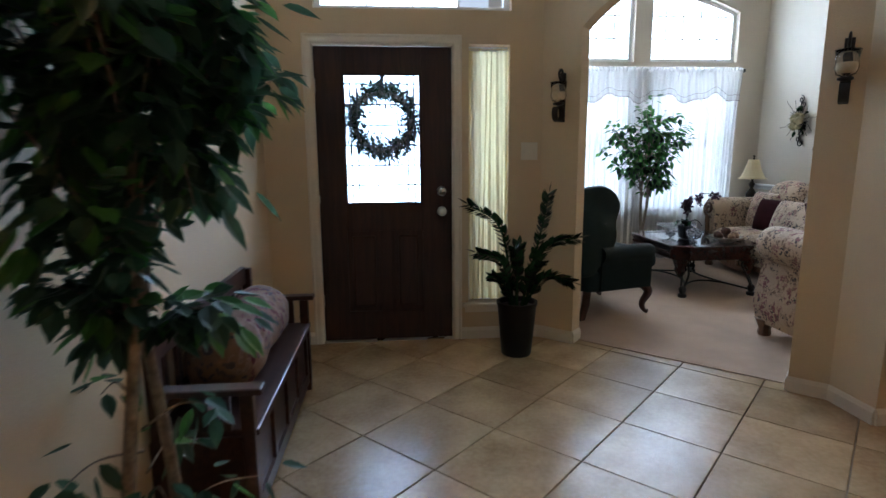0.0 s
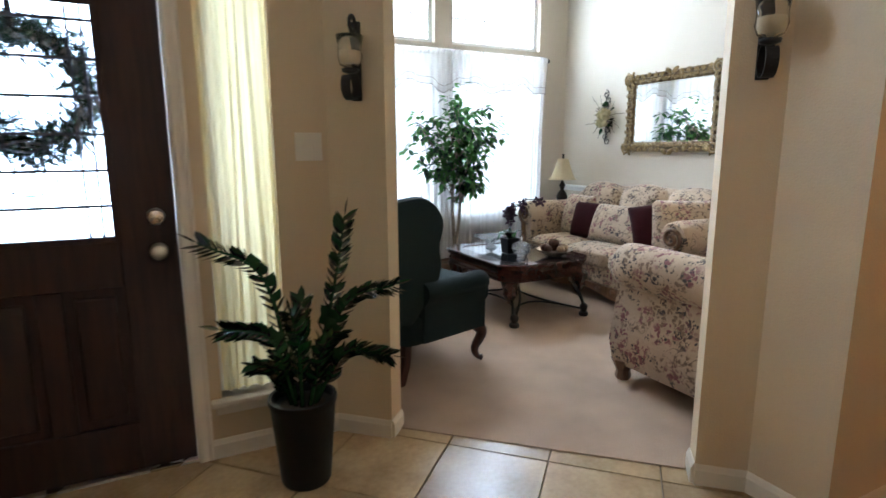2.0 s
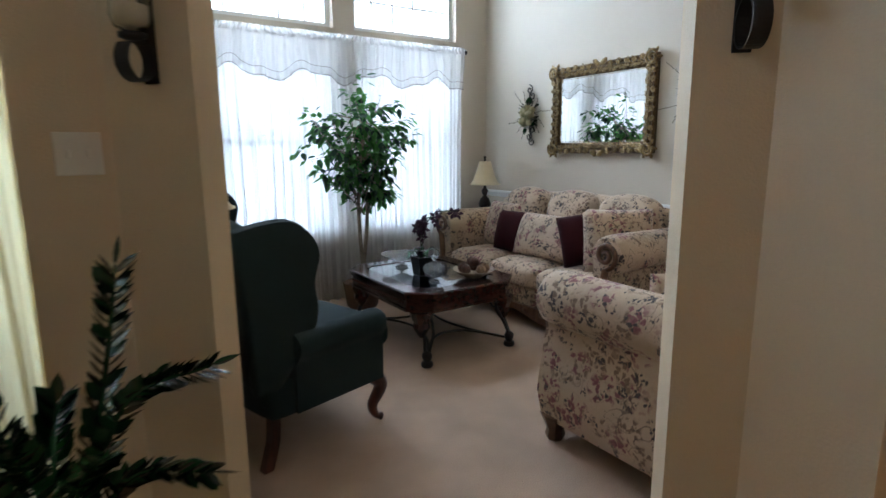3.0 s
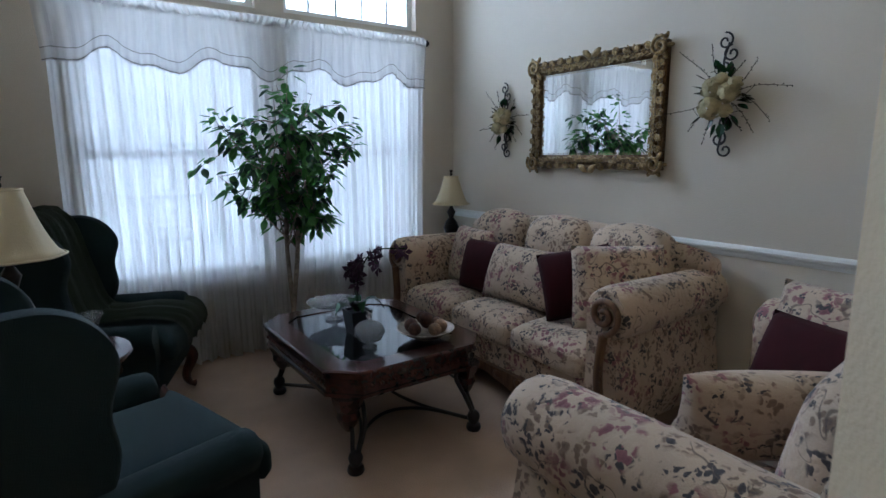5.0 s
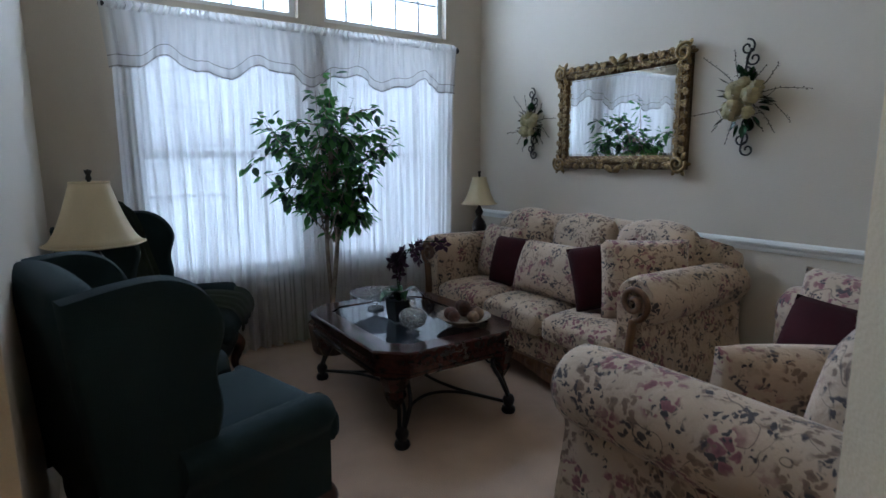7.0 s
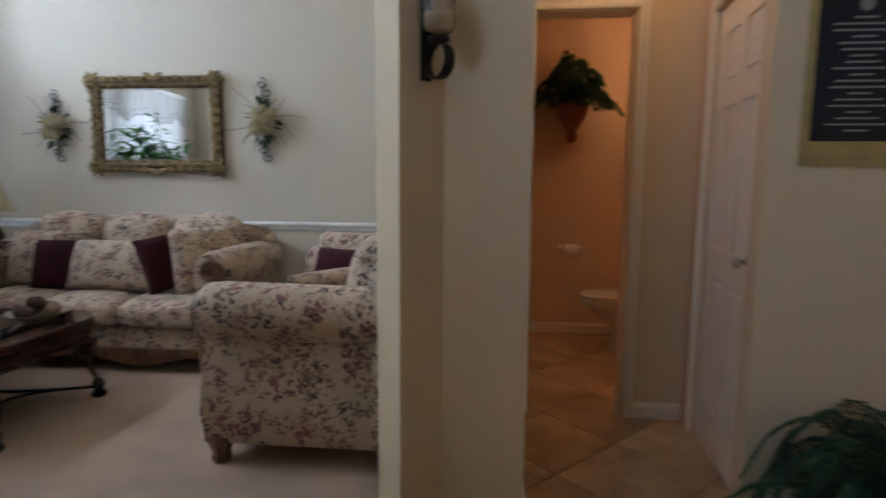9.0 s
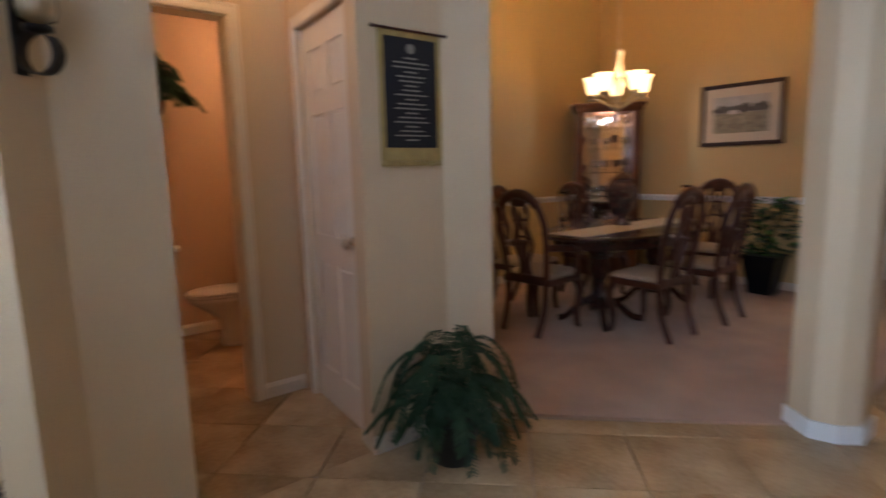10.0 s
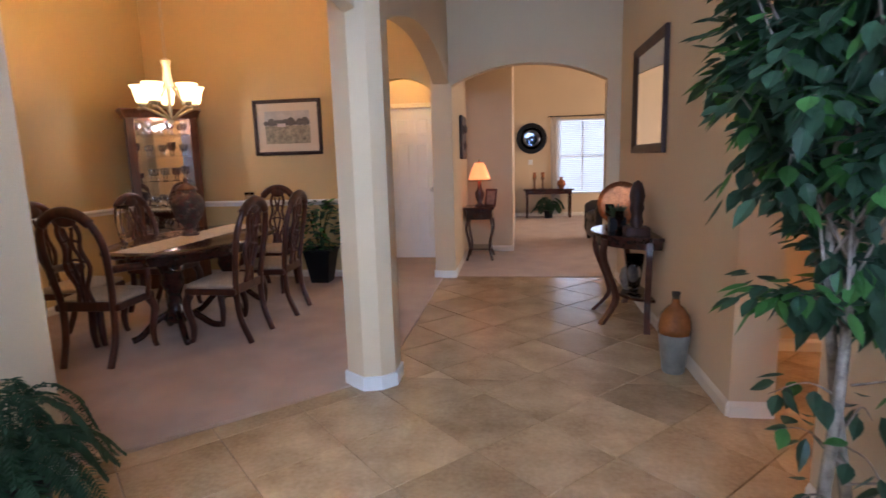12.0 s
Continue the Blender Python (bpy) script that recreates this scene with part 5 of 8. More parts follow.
for sy in (-1, 1):
    for sz in (-1, 1):
        cy, cz = sy * (MW - 0.035), sz * (MH - 0.035)
        part_pts = spiral((-0.062, cy, cz), 0.056, 0.010, rnd.uniform(0, 6), 1.7 * sy * sz, 24, "yz")
        tube(bm, part_pts, 0.012, 6)
        for q in range(6):
            an = q * 1.05
            leaf_blob(bm, cy + 0.055 * math.cos(an), cz + 0.055 * math.sin(an), 0.020, an)
for s in (-1, 1):
    for k in range(26):
        y = -MW + 0.11 + k * (2 * MW - 0.22) / 25
        zi = s * (MH - 0.058 + 0.010 * math.sin(k * 2.1))
        tube(bm, spiral((-0.047, y, zi), 0.019, 0.004, k * 1.7, 1.3 * (-1) ** k, 12, "yz"), 0.0048, 5)
        leaf_blob(bm, y + 0.014, zi - s * 0.014, 0.009, k * 0.9)
    for k in range(18):
        z = -MH + 0.11 + k * (2 * MH - 0.22) / 17
        yi = s * (MW - 0.058 + 0.010 * math.sin(k * 2.1))
        tube(bm, spiral((-0.047, yi, z), 0.019, 0.004, k * 1.7, 1.3 * (-1) ** k, 12, "yz"), 0.0048, 5)
        leaf_blob(bm, yi - s * 0.014, z + 0.014, 0.009, k * 0.9)
    for k in range(12):
        y = -MW + 0.12 + k * (2 * MW - 0.24) / 11
        edge = s * (MH - 0.02 + (0.018 if k in (5, 6) else 0))
        leaf_blob(bm, y, edge, 0.019 if k not in (5, 6) else 0.030, 0.6 * (-1) ** k)
        tube(bm, spiral((-0.05, y, edge), 0.026, 0.006, k, 1.2 * (-1) ** k, 12, "yz"), 0.006, 5)
    for k in range(8):
        z = -MH + 0.12 + k * (2 * MH - 0.24) / 7
        leaf_blob(bm, s * (MW - 0.02), z, 0.017, 1.57 + 0.6 * (-1) ** k)
        tube(bm, spiral((-0.05, s * (MW - 0.02), z), 0.022, 0.006, k, 1.2 * (-1) ** k, 12, "yz"), 0.006, 5)
part("carving", bm, M["gold"], gm, "raised gilt scrolls and leaves", smooth=1, kind="stuff")
ring = [(-MW + FR, -MH + FR), (MW - FR, -MH + FR), (MW - FR, MH - FR), (-MW + FR, MH - FR)]
bm = bmesh.new()
for i in range(4):
    a, b = ring[i], ring[(i + 1) % 4]
    L_ = math.hypot(b[0] - a[0], b[1] - a[1])
    n = int(L_ / 0.016)
    for k in range(n):
        t = (k + 0.5) / n
        bmesh.ops.create_uvsphere(bm, u_segments=6, v_segments=4, radius=0.0065, matrix=pose(-0.018, a[0] + (b[0] - a[0]) * t, a[1] + (b[1] - a[1]) * t))
part("beading", bm, M["gold"], gm, "row of gilt beads", smooth=1, kind="stuff")

M["twig"] = mat("dark_twig", (0.045, 0.032, 0.024), 0.8, var=0.3, scale=30, grain=80, bump=0.1)
cream = mat("cream_petal", (0.44, 0.36, 0.19), 0.7, var=0.3, scale=25, grain=60, bump=0.02)


def wall_spray(y, z, h, seed):
    sp = thing("wall_flower_spray", pose(5.097, y, z), "cream silk flowers and twigs on a curled iron wall hanging", "flower spray", "wall flower sprays")
    rnd = random.Random(seed)
    bm = bmesh.new()
    tube(bm, curve_pts([(-0.015, 0.02, -h * 0.42), (-0.02, -0.01, -h * 0.1), (-0.02, 0.02, h * 0.25), (-0.015, 0.0, h * 0.42)], 20), 0.006, 6)
    for zz, dr in ((h * 0.43, 1), (h * 0.33, -1), (-h * 0.43, -1), (-h * 0.34, 1), (h * 0.2, 1), (-h * 0.22, -1)):
        tube(bm, spiral((-0.02, 0.02 * dr, zz), 0.045, 0.008, 1.5, 1.3 * dr, 18, "yz"), 0.0055, 6)
    part("scrollwork", bm, M["iron"], sp, "curled dark iron", smooth=1)
    g = h / 0.64
    bm = bmesh.new()
    for an, ln, bend in ((128, 0.34, 8), (108, 0.27, -10), (32, 0.24, 25), (12, 0.34, -18), (-12, 0.30, -30), (-38, 0.26, -12), (200, 0.32, -14), (222, 0.24, 12), (-62, 0.22, 10), (248, 0.26, 6), (62, 0.20, -12)):
        a0, a1 = radians(an), radians(an + bend + rnd.uniform(-5, 5))
        p1 = Vector((-0.06, -math.cos(a0) * ln * 0.5, math.sin(a0) * ln * 0.5)) * g
        p2 = p1 + Vector((-0.01, -math.cos(a1) * ln * 0.5, math.sin(a1) * ln * 0.5)) * g
        pts = curve_pts([(-0.03, 0, 0), p1, p2], 14)
        tube(bm, pts, 0.0016, 5)
        for q in pts[4:]:
            bmesh.ops.create_icosphere(bm, subdivisions=1, radius=0.0038, matrix=Matrix.Translation(q + Vector((0, rnd.uniform(-0.007, 0.007), rnd.uniform(-0.006, 0.006)))))
        mid = pts[len(pts) // 2]
        tube(bm, [mid, mid + Vector((-0.01, rnd.uniform(-0.05, 0.05), rnd.uniform(-0.05, 0.03)))], 0.0016, 4)
    part("twiggery", bm, M["twig"], sp, "thin budded twigs", kind="stuff")
    for cy, cz, r_ in ((0.035, 0.03, 0.058), (-0.045, 0.015, 0.055), (0.045, -0.055, 0.060), (-0.035, -0.075, 0.035), (0.0, 0.075, 0.040), (-0.075, 0.055, 0.036)):
        bm = bmesh.new()
        c = Vector((-0.075, cy, cz)) * g
        r_ *= g
        for q in range(46):
            ct_ = 1 - 1.5 * (q + 0.5) / 46
            ph = q * 2.39996
            st_ = math.sqrt(max(0, 1 - ct_ * ct_))
            d = Vector((-ct_, st_ * math.cos(ph), st_ * math.sin(ph)))
            ctr = c + d * r_ * rnd.uniform(0.72, 1.0)
            t1 = d.orthogonal().normalized()
            t2 = d.cross(t1)
            w = r_ * 0.36
            a_ = rnd.uniform(0, 6.28)
            e1_, e2_ = t1 * math.cos(a_) + t2 * math.sin(a_), t2 * math.cos(a_) - t1 * math.sin(a_)
            ring = [bm.verts.new(ctr + e1_ * w * math.cos(z) + e2_ * w * 0.8 * math.sin(z) + d * w * (0.35 if math.cos(z) > 0 else -0.1)) for z in (0, 1.05, 2.1, 3.14, 4.2, 5.24)]
            bm.faces.new(ring)
        part("blossom", bm, cream, sp, "full cream silk blossom")
    bm = bmesh.new()
    for k in range(26):
        an = rnd.uniform(0, 6.28)
        r_ = rnd.uniform(0.06, 0.12) * g
        leaf(bm, Vector((rnd.uniform(-0.07, -0.03), r_ * math.cos(an), r_ * math.sin(an) * 1.25)), Vector((rnd.uniform(-0.7, 0), math.cos(an), math.sin(an))), 0.07 * g, 0.045 * g, rnd)
    part("foliage", bm, M["leaf_dark"], sp, kind="stuff")
    return sp


def leaf(bm, p, d, ln, wd, rnd, droop=0.2):
    """One ovate leaf with a pointed tip, folded along its rib and bent down."""
    d = d.normalized()
    side = d.cross(Vector((rnd.uniform(-0.4, 0.4), rnd.uniform(-0.4, 0.4), 1)))
    if side.length < 0.05:
        side = Vector((1, 0, 0))
    side.normalize()
    nr = side.cross(d)
    rib, left, right = [], [], []
    for t, w in ((0.0, 0.0), (0.18, 0.36), (0.42, 0.50), (0.68, 0.37), (0.86, 0.15), (1.0, 0.0)):
        c = p + d * ln * t - Vector((0, 0, droop * ln * 0.6 * t * t))
        rib.append(bm.verts.new(c - nr * wd * 0.30 * w))
        if w:
            left.append(bm.verts.new(c + side * wd * w))
            right.append(bm.verts.new(c - side * wd * w))
    for edge in (left, right):
        bm.faces.new((rib[0], rib[1], edge[0]))
        for k in range(3):
            bm.faces.new((rib[k + 1], rib[k + 2], edge[k + 1], edge[k]))
        bm.faces.new((rib[4], rib[5], edge[3]))


wall_spray(6.13, 1.66, 0.56, 21)
wall_spray(4.43, 1.70, 0.64, 22)

# ---- ficus trees ----


def ficus(x, y, z, label, trunks, crown_c, crown_r, n_leaves, leaf_len, seed, pot, light_share=0.12, low=0):
    f = thing("ficus_tree", pose(x, y, z), label, "tree", "potted ficus trees")
    rnd = random.Random(seed)
    pot(f)
    cc, cr = Vector(crown_c), Vector(crown_r)
    tips = []
    for k, base in enumerate(trunks):
        tw = 0.03
        n = 9
        pts = []
        for i in range(n + 1):
            t = i / n
            an = k * math.pi + 5 * t
            goal = Vector((cc.x * t, cc.y * t, 0.15 + (cc.z + 0.1) * t))
            pts.append(goal + Vector((base[0] * (1 - t) + tw * math.cos(an), base[1] * (1 - t) + tw * math.sin(an), 0)))
        rads = [0.019 - 0.010 * i / n for i in range(n + 1)]
        line = curve_pts(pts, 40)
        part("trunk", tube(bmesh.new(), line, [rads[0] + (rads[-1] - rads[0]) * i / (len(line) - 1) for i in range(len(line))], 8), M["bark"], f, "twisted mottled bark trunk", smooth=1)
        tips += pts[4:]
    bm = bmesh.new()
    twigs = []
    nb = 46
    for k in range(nb):
        p0 = tips[k % len(tips)]
        ph, ct_ = k * 2.39996, rnd.uniform(-0.75, 1.0)
        st = math.sqrt(1 - ct_ * ct_)
        st *= 1.0 if ct_ > -0.25 else 0.58
        end = cc + Vector((cr.x * st * math.cos(ph), cr.y * st * math.sin(ph), cr.z * ct_)) * rnd.uniform(0.72, 1.06)
        if end.z < p0.z - 0.05:
            mid = (p0 + end) / 2 + Vector((0, 0, 0.10))
        else:
            mid = (p0 + end) / 2 + Vector((rnd.uniform(-0.05, 0.05), rnd.uniform(-0.05, 0.05), 0.04))
        line = curve_pts([p0, mid, end], 10)
        tube(bm, line, [0.006 - 0.0045 * i / (len(line) - 1) for i in range(len(line))], 5)
        twigs.append(line)
    for k in range(low):
        p0 = Vector((0, 0, 0.36 + 0.06 * k))
        an = k * 2.4 + 0.6
        end = p0 + Vector((math.cos(an), math.sin(an), rnd.uniform(-0.3, 0.25))) * rnd.uniform(0.16, 0.30)
        line = curve_pts([p0, (p0 + end) / 2 + Vector((0, 0, 0.05)), end], 10)
        tube(bm, line, [0.004 - 0.0028 * i / (len(line) - 1) for i in range(len(line))], 5)
        twigs.append(line)
    part("branching", bm, M["bark"], f, smooth=1, kind="stuff")
    groups = [(M["leaf"], "crown", ""), (M["leaf_light"], "young_leaves", "lighter green leaves, the look of lit leaves put into the colour")]
    bms = [bmesh.new(), bmesh.new()]
    for k in range(n_leaves):
        line = twigs[k % nb] if k < n_leaves - 9 * low else twigs[nb + k % low]
        t = rnd.uniform(0.25, 1.0)
        i = min(len(line) - 2, int(t * (len(line) - 1)))
        p = line[i].lerp(line[i + 1], rnd.random())
        dr = (line[i + 1] - line[i]).normalized()
        off = Vector((rnd.gauss(0, 1), rnd.gauss(0, 1), rnd.gauss(0, 0.6)))
        d = (dr * 0.5 + off.normalized() * 0.9 + Vector((0, 0, -0.5)))
        p = p + off * 0.030
        leaf(bms[1 if rnd.random() < light_share else 0], p, d, leaf_len * rnd.uniform(0.7, 1.15), leaf_len * rnd.uniform(0.52, 0.68), rnd, 0.4)
    for (ma, nm, lb), b in zip(groups, bms):
        part(nm, b, ma, f, lb, kind="stuff")
    return f


def basket_pot(f):
    part("basket", lathe(bmesh.new(), [(0.12, 0.0), (0.135, 0.02), (0.155, 0.16), (0.165, 0.22), (0.155, 0.225), (0.145, 0.20)], 20), M["wicker"], f, "brown wicker basket", smooth=1)
    part("moss", lathe(bmesh.new(), [(0.148, 0.195), (0.09, 0.205), (0.001, 0.21)], 16), M["soil"], f, smooth=1)


# high share of lighter leaves: window backlight painted into the crown
ficus(3.41, 6.42, 0.006, "tall silk ficus tree in a basket in front of the window", [(0.0, 0.02), (0.02, -0.02)], (0.05, -0.02, 1.34), (0.58, 0.36, 0.66), 1200, 0.080, 31, basket_pot, 0.7)

# ---- foyer: front door, sidelight, transom ----
fd = thing("door_1", pose(0.0, 4.10, 0), "closed dark mahogany front door with a leaded glass pane", "door", kind="structure")
bm = bmesh.new()
DX0, DX1 = 0.005, 0.920
GX0, GX1, GZ0, GZ1 = 0.185, 0.715, 0.985, 1.865
for a in ((DX0, GX0, 0.01, 2.035), (GX1, DX1, 0.01, 2.035), (GX0, GX1, GZ1, 2.035), (GX0, GX1, 0.80, GZ0), (GX0, GX1, 0.01, 0.22), (0.415, 0.505, 0.22, 0.80)):
    box(bm, a[0], a[1], -0.02, 0.022, a[2], a[3], 0.003, 1)
part("leaf", bm, M["door_wood"], fd)
for x0, x1 in ((GX0, 0.415), (0.505, GX1)):
    bm = new_box(x0, x1, -0.004, 0.012, 0.22, 0.80)
    box(bm, x0 + 0.035, x1 - 0.035, -0.016, 0.0, 0.255, 0.765, 0.010, 2)
    part("panel", bm, M["door_wood"], fd, "raised lower panel")
bm = bmesh.new()
for a in ((GX0 - 0.006, GX0 + 0.018, GZ0 - 0.006, GZ1 + 0.006), (GX1 - 0.018, GX1 + 0.006, GZ0 - 0.006, GZ1 + 0.006), (GX0 + 0.018, GX1 - 0.018, GZ0 - 0.006, GZ0 + 0.018), (GX0 + 0.018, GX1 - 0.018, GZ1 - 0.018, GZ1 + 0.006)):
    box(bm, a[0], a[1], -0.028, -0.0205, a[2], a[3], 0.003, 1)
part("moulding", bm, M["door_wood"], fd)
p = part("pane", new_box(GX0, GX1, -0.004, 0.004, GZ0, GZ1), glass("textured_glass", (0.95, 0.97, 1.0), 0.16), fd, "clear textured glass")
p.visible_shadow = False
lead = mat("lead_came", (0.10, 0.10, 0.11), 0.5, metal=0.7, bump=0.0)
bm = bmesh.new()
for x in (GX0 + 0.05, GX0 + 0.095, GX1 - 0.095, GX1 - 0.05):
    box(bm, x - 0.005, x + 0.005, -0.008, 0.008, GZ0, GZ1)
for i in range(1, 7):
    z = GZ0 + (GZ1 - GZ0) * i / 6.5
    box(bm, GX0, GX1, -0.0075, 0.0075, z - 0.005, z + 0.005)
cx, cz = (GX0 + GX1) / 2, (GZ0 + GZ1) / 2
for k in range(4):
    pts = [(cx + 0.10 * math.cos(2 * math.pi * i / 24) * (1 if k % 2 else 0.6), 0, cz - 0.12 + 0.08 * (k - 1.5) + 0.10 * math.sin(2 * math.pi * i / 24)) for i in range(25)]
    tube(bm, pts, 0.0035, 5, cap=False)
part("leading", bm, lead, fd, "dark lead lines")
for z in (1.075, 0.935):
    part("door_knob", lathe(bmesh.new(), [(0.033, 0), (0.033, 0.006), (0.012, 0.010), (0.012, 0.032), (0.028, 0.040), (0.031, 0.052), (0.026, 0.064), (0.001, 0.068)], 20, pose(0.848, -0.022, z, 90)), M["nickel"], fd, "satin nickel knob", smooth=1)
for z in (0.3, 1.05, 1.78):
    part("hinge", new_box(0.000, 0.012, -0.035, -0.022, z - 0.05, z + 0.05, 0.002), M["nickel"], fd)
part("threshold", new_box(0.0, 0.925, -0.05, 0.06, 0.0, 0.012, 0.003), M["nickel"], fd)


def casing(name, x0, x1, z1, y, wd=0.062, m=None, z0=0.0):
    """A moulded frame round an opening: two uprights and a head, in the plane y, facing -y."""
    bm = bmesh.new()
    prof = [(0, 0), (0, 0.010), (0.006, 0.016), (0.018, 0.018), (0.040, 0.014), (0.052, 0.017), (wd, 0.012), (wd, 0)]
    for s, x in ((-1, x0), (1, x1)):
        loft(bm, [[Vector((x + s * a, y - b, z)) for a, b in prof] for z in (z0,)] + [[Vector((x + s * a, y - b, z1 + a)) for a, b in prof]])
    loft(bm, [[Vector((x0 - a, y - b, z1 + a)) for a, b in prof], [Vector((x1 + a, y - b, z1 + a)) for a, b in prof]])
    if m is not None:
        bmesh.ops.transform(bm, matrix=m, verts=bm.verts)
    return part(name, bm, M["trim"], None, kind="structure")


casing("trim", 0.0, 0.925, 2.045, FRONT)
bm = bmesh.new()
for a in ((0.0, 0.004, 0.0, 2.045), (0.921, 0.925, 0.0, 2.045), (0.004, 0.921, 2.038, 2.045)):
    box(bm, a[0], a[1], FRONT + 0.001, FRONT + 0.12, a[2], a[3])
part("door_jamb", bm, M["trim"], None, kind="structure")

sl = thing("window_5", pose(0, 4.16, 0), "tall narrow sidelight window beside the front door", "window", kind="structure")
bm = bmesh.new()
for a in ((1.035, 1.065, 0.27, 2.05), (1.285, 1.315, 0.27, 2.05), (1.065, 1.285, 0.27, 0.30), (1.065, 1.285, 2.02, 2.05)):
    box(bm, a[0], a[1], -0.025, 0.025, a[2], a[3], 0.003, 1)
part("window_frame", bm, M["white"], sl)
p = part("pane", new_box(1.065, 1.285, -0.003, 0.003, 0.30, 2.02), M["glass"], sl)
p.visible_shadow = False
part("window_sill", new_box(0.99, 1.36, -0.155, -0.03, 0.245, 0.270, 0.006), M["trim"], sl)
part("apron", new_box(1.01, 1.34, -0.124, -0.112, 0.20, 0.245, 0.003), M["trim"], sl)
sc = thing("sidelight_curtain", pose(0, 0, 0), "cream sheer curtain gathered over the sidelight window", "curtain")
part("panel", drape(1.04, 1.31, 4.095, 2.03, 0.285, 5, 0.014, 12, 70, 12), M["sheer_cream"], sc, smooth=1)
part("rod", tube(bmesh.new(), [(1.036, 4.095, 2.02), (1.314, 4.095, 2.02)], 0.006), M["trim"], sc)

tw = thing("window_6", pose(0, 4.15, 0), "wide transom window with white muntins over the front door", "window", kind="structure")
bm = bmesh.new()
for a in ((0.02, 0.06, 2.265, 2.95), (1.28, 1.32, 2.265, 2.95), (0.06, 1.28, 2.265, 2.30), (0.06, 1.28, 2.915, 2.95)):
    box(bm, a[0], a[1], -0.03, 0.03, a[2], a[3], 0.003, 1)
part("window_frame", bm, M["white"], tw)
bm = bmesh.new()
for i in range(1, 4):
    x = 0.06 + 1.22 * i / 4
    box(bm, x - 0.008, x + 0.008, -0.012, 0.012, 2.30, 2.915)
box(bm, 0.06, 1.28, -0.011, 0.011, 2.60, 2.616)
part("muntin", bm, M["white"], tw)
p = part("pane", new_box(0.06, 1.28, -0.003, 0.003, 2.30, 2.915), M["glass"], tw)
p.visible_shadow = False

# wreath hanging outside on the door
wr = thing("wreath", pose(0.45, 4.20, 1.555), "dark evergreen wreath hanging outside on the front door", "wreath")
rnd = random.Random(77)
bm = bmesh.new()
for k in range(3600):
    an = rnd.uniform(0, 6.283)
    r_ = 0.195 + rnd.gauss(0, 0.042)
    p = Vector((r_ * math.cos(an), rnd.uniform(-0.04, 0.05), r_ * math.sin(an)))
    d = Vector((math.cos(an + rnd.uniform(-1.4, 1.4)), rnd.uniform(-0.5, 0.5), math.sin(an + rnd.uniform(-1.4, 1.4))))
    leaf(bm, p, d, rnd.uniform(0.04, 0.075), 0.014, rnd, 0.0)
part("greenery", bm, M["leaf_dark"], wr, kind="stuff")
part("ring", tube(bmesh.new(), [(0.2 * math.cos(2 * math.pi * i / 24), 0, 0.2 * math.sin(2 * math.pi * i / 24)) for i in range(25)], 0.02, 6, cap=False), M["bark"], wr)
part("hook", new_box(-0.012, 0.012, -0.07, -0.066, 0.20, 0.50), M["iron"], wr)

# light switch
sw = thing("light_switch", pose(1.46, FRONT, 1.345), "ivory double light switch plate on the wall", "switch")
part("plate", new_box(-0.058, 0.058, -0.006, 0.0, -0.06, 0.06, 0.003), M["plastic_white"], sw)
for x in (-0.024, 0.024):
    part("toggle", new_box(x - 0.005, x + 0.005, -0.016, -0.006, -0.012, 0.012, 0.002), M["plastic_white"], sw)


# wall sconces beside the arch
def sconce(m):
    s = thing("wall_sconce", m, "dark iron wall sconce with a glass cup and a cream candle", "sconce", "arch sconces")
    part("back_plate", new_box(-0.022, 0.022, -0.008, 0.0, -0.02, 0.30, 0.003), M["iron"], s)
    bm = tube(bmesh.new(), [(0.0, -0.035 + 0.028 * math.cos(2 * math.pi * i / 20), 0.285 + 0.03 * math.sin(2 * math.pi * i / 20)) for i in range(21)], 0.007, 6, flat=1.6, cap=False)
    part("top_ring", bm, M["iron"], s, smooth=1)
    pts = [(0.0, -0.06 + 0.055 * math.cos(a), 0.035 + 0.055 * math.sin(a)) for a in [radians(100 - 330 * i / 26) for i in range(27)]]
    bm = bmesh.new()
    loft(bm, [[Vector((x, p[1] + d, p[2])) for x, d in ((-0.02, -0.004), (0.02, -0.004), (0.02, 0.004), (-0.02, 0.004))] for p in pts])
    part("scroll", bm, M["iron"], s, "curled flat iron arm")
    part("cup_holder", lathe(bmesh.new(), [(0.012, 0.085), (0.034, 0.092), (0.036, 0.104), (0.018, 0.108)], 16, pose(0, -0.065, 0)), M["iron"], s, smooth=1)
    part("glass_cup", lathe(bmesh.new(), [(0.02, 0.108), (0.042, 0.118), (0.052, 0.15), (0.048, 0.185), (0.056, 0.235), (0.0535, 0.235), (0.0455, 0.185), (0.0495, 0.15), (0.040, 0.121), (0.001, 0.112)], 20, pose(0, -0.065, 0)), M["glass"], s, "flared clear glass cup", smooth=1)
    part("candle", lathe(bmesh.new(), [(0.036, 0.122), (0.044, 0.140), (0.0445, 0.172), (0.038, 0.174), (0.001, 0.172)], 16, pose(0, -0.065, 0)), mat("cream_wax", (0.72, 0.58, 0.36), 0.5, var=0.08, bump=0.0), s, "cream candle", smooth=1)
    return s


mid0 = Vector(D0) + u * (A0 * 0.55)
mid1 = Vector(D0) + u * (DL - 0.085)
sconce(pose(mid0.x, mid0.y, 1.555, 0, 0, -42.7))
sconce(pose(mid1.x, mid1.y, 1.585, 0, 0, -42.7))

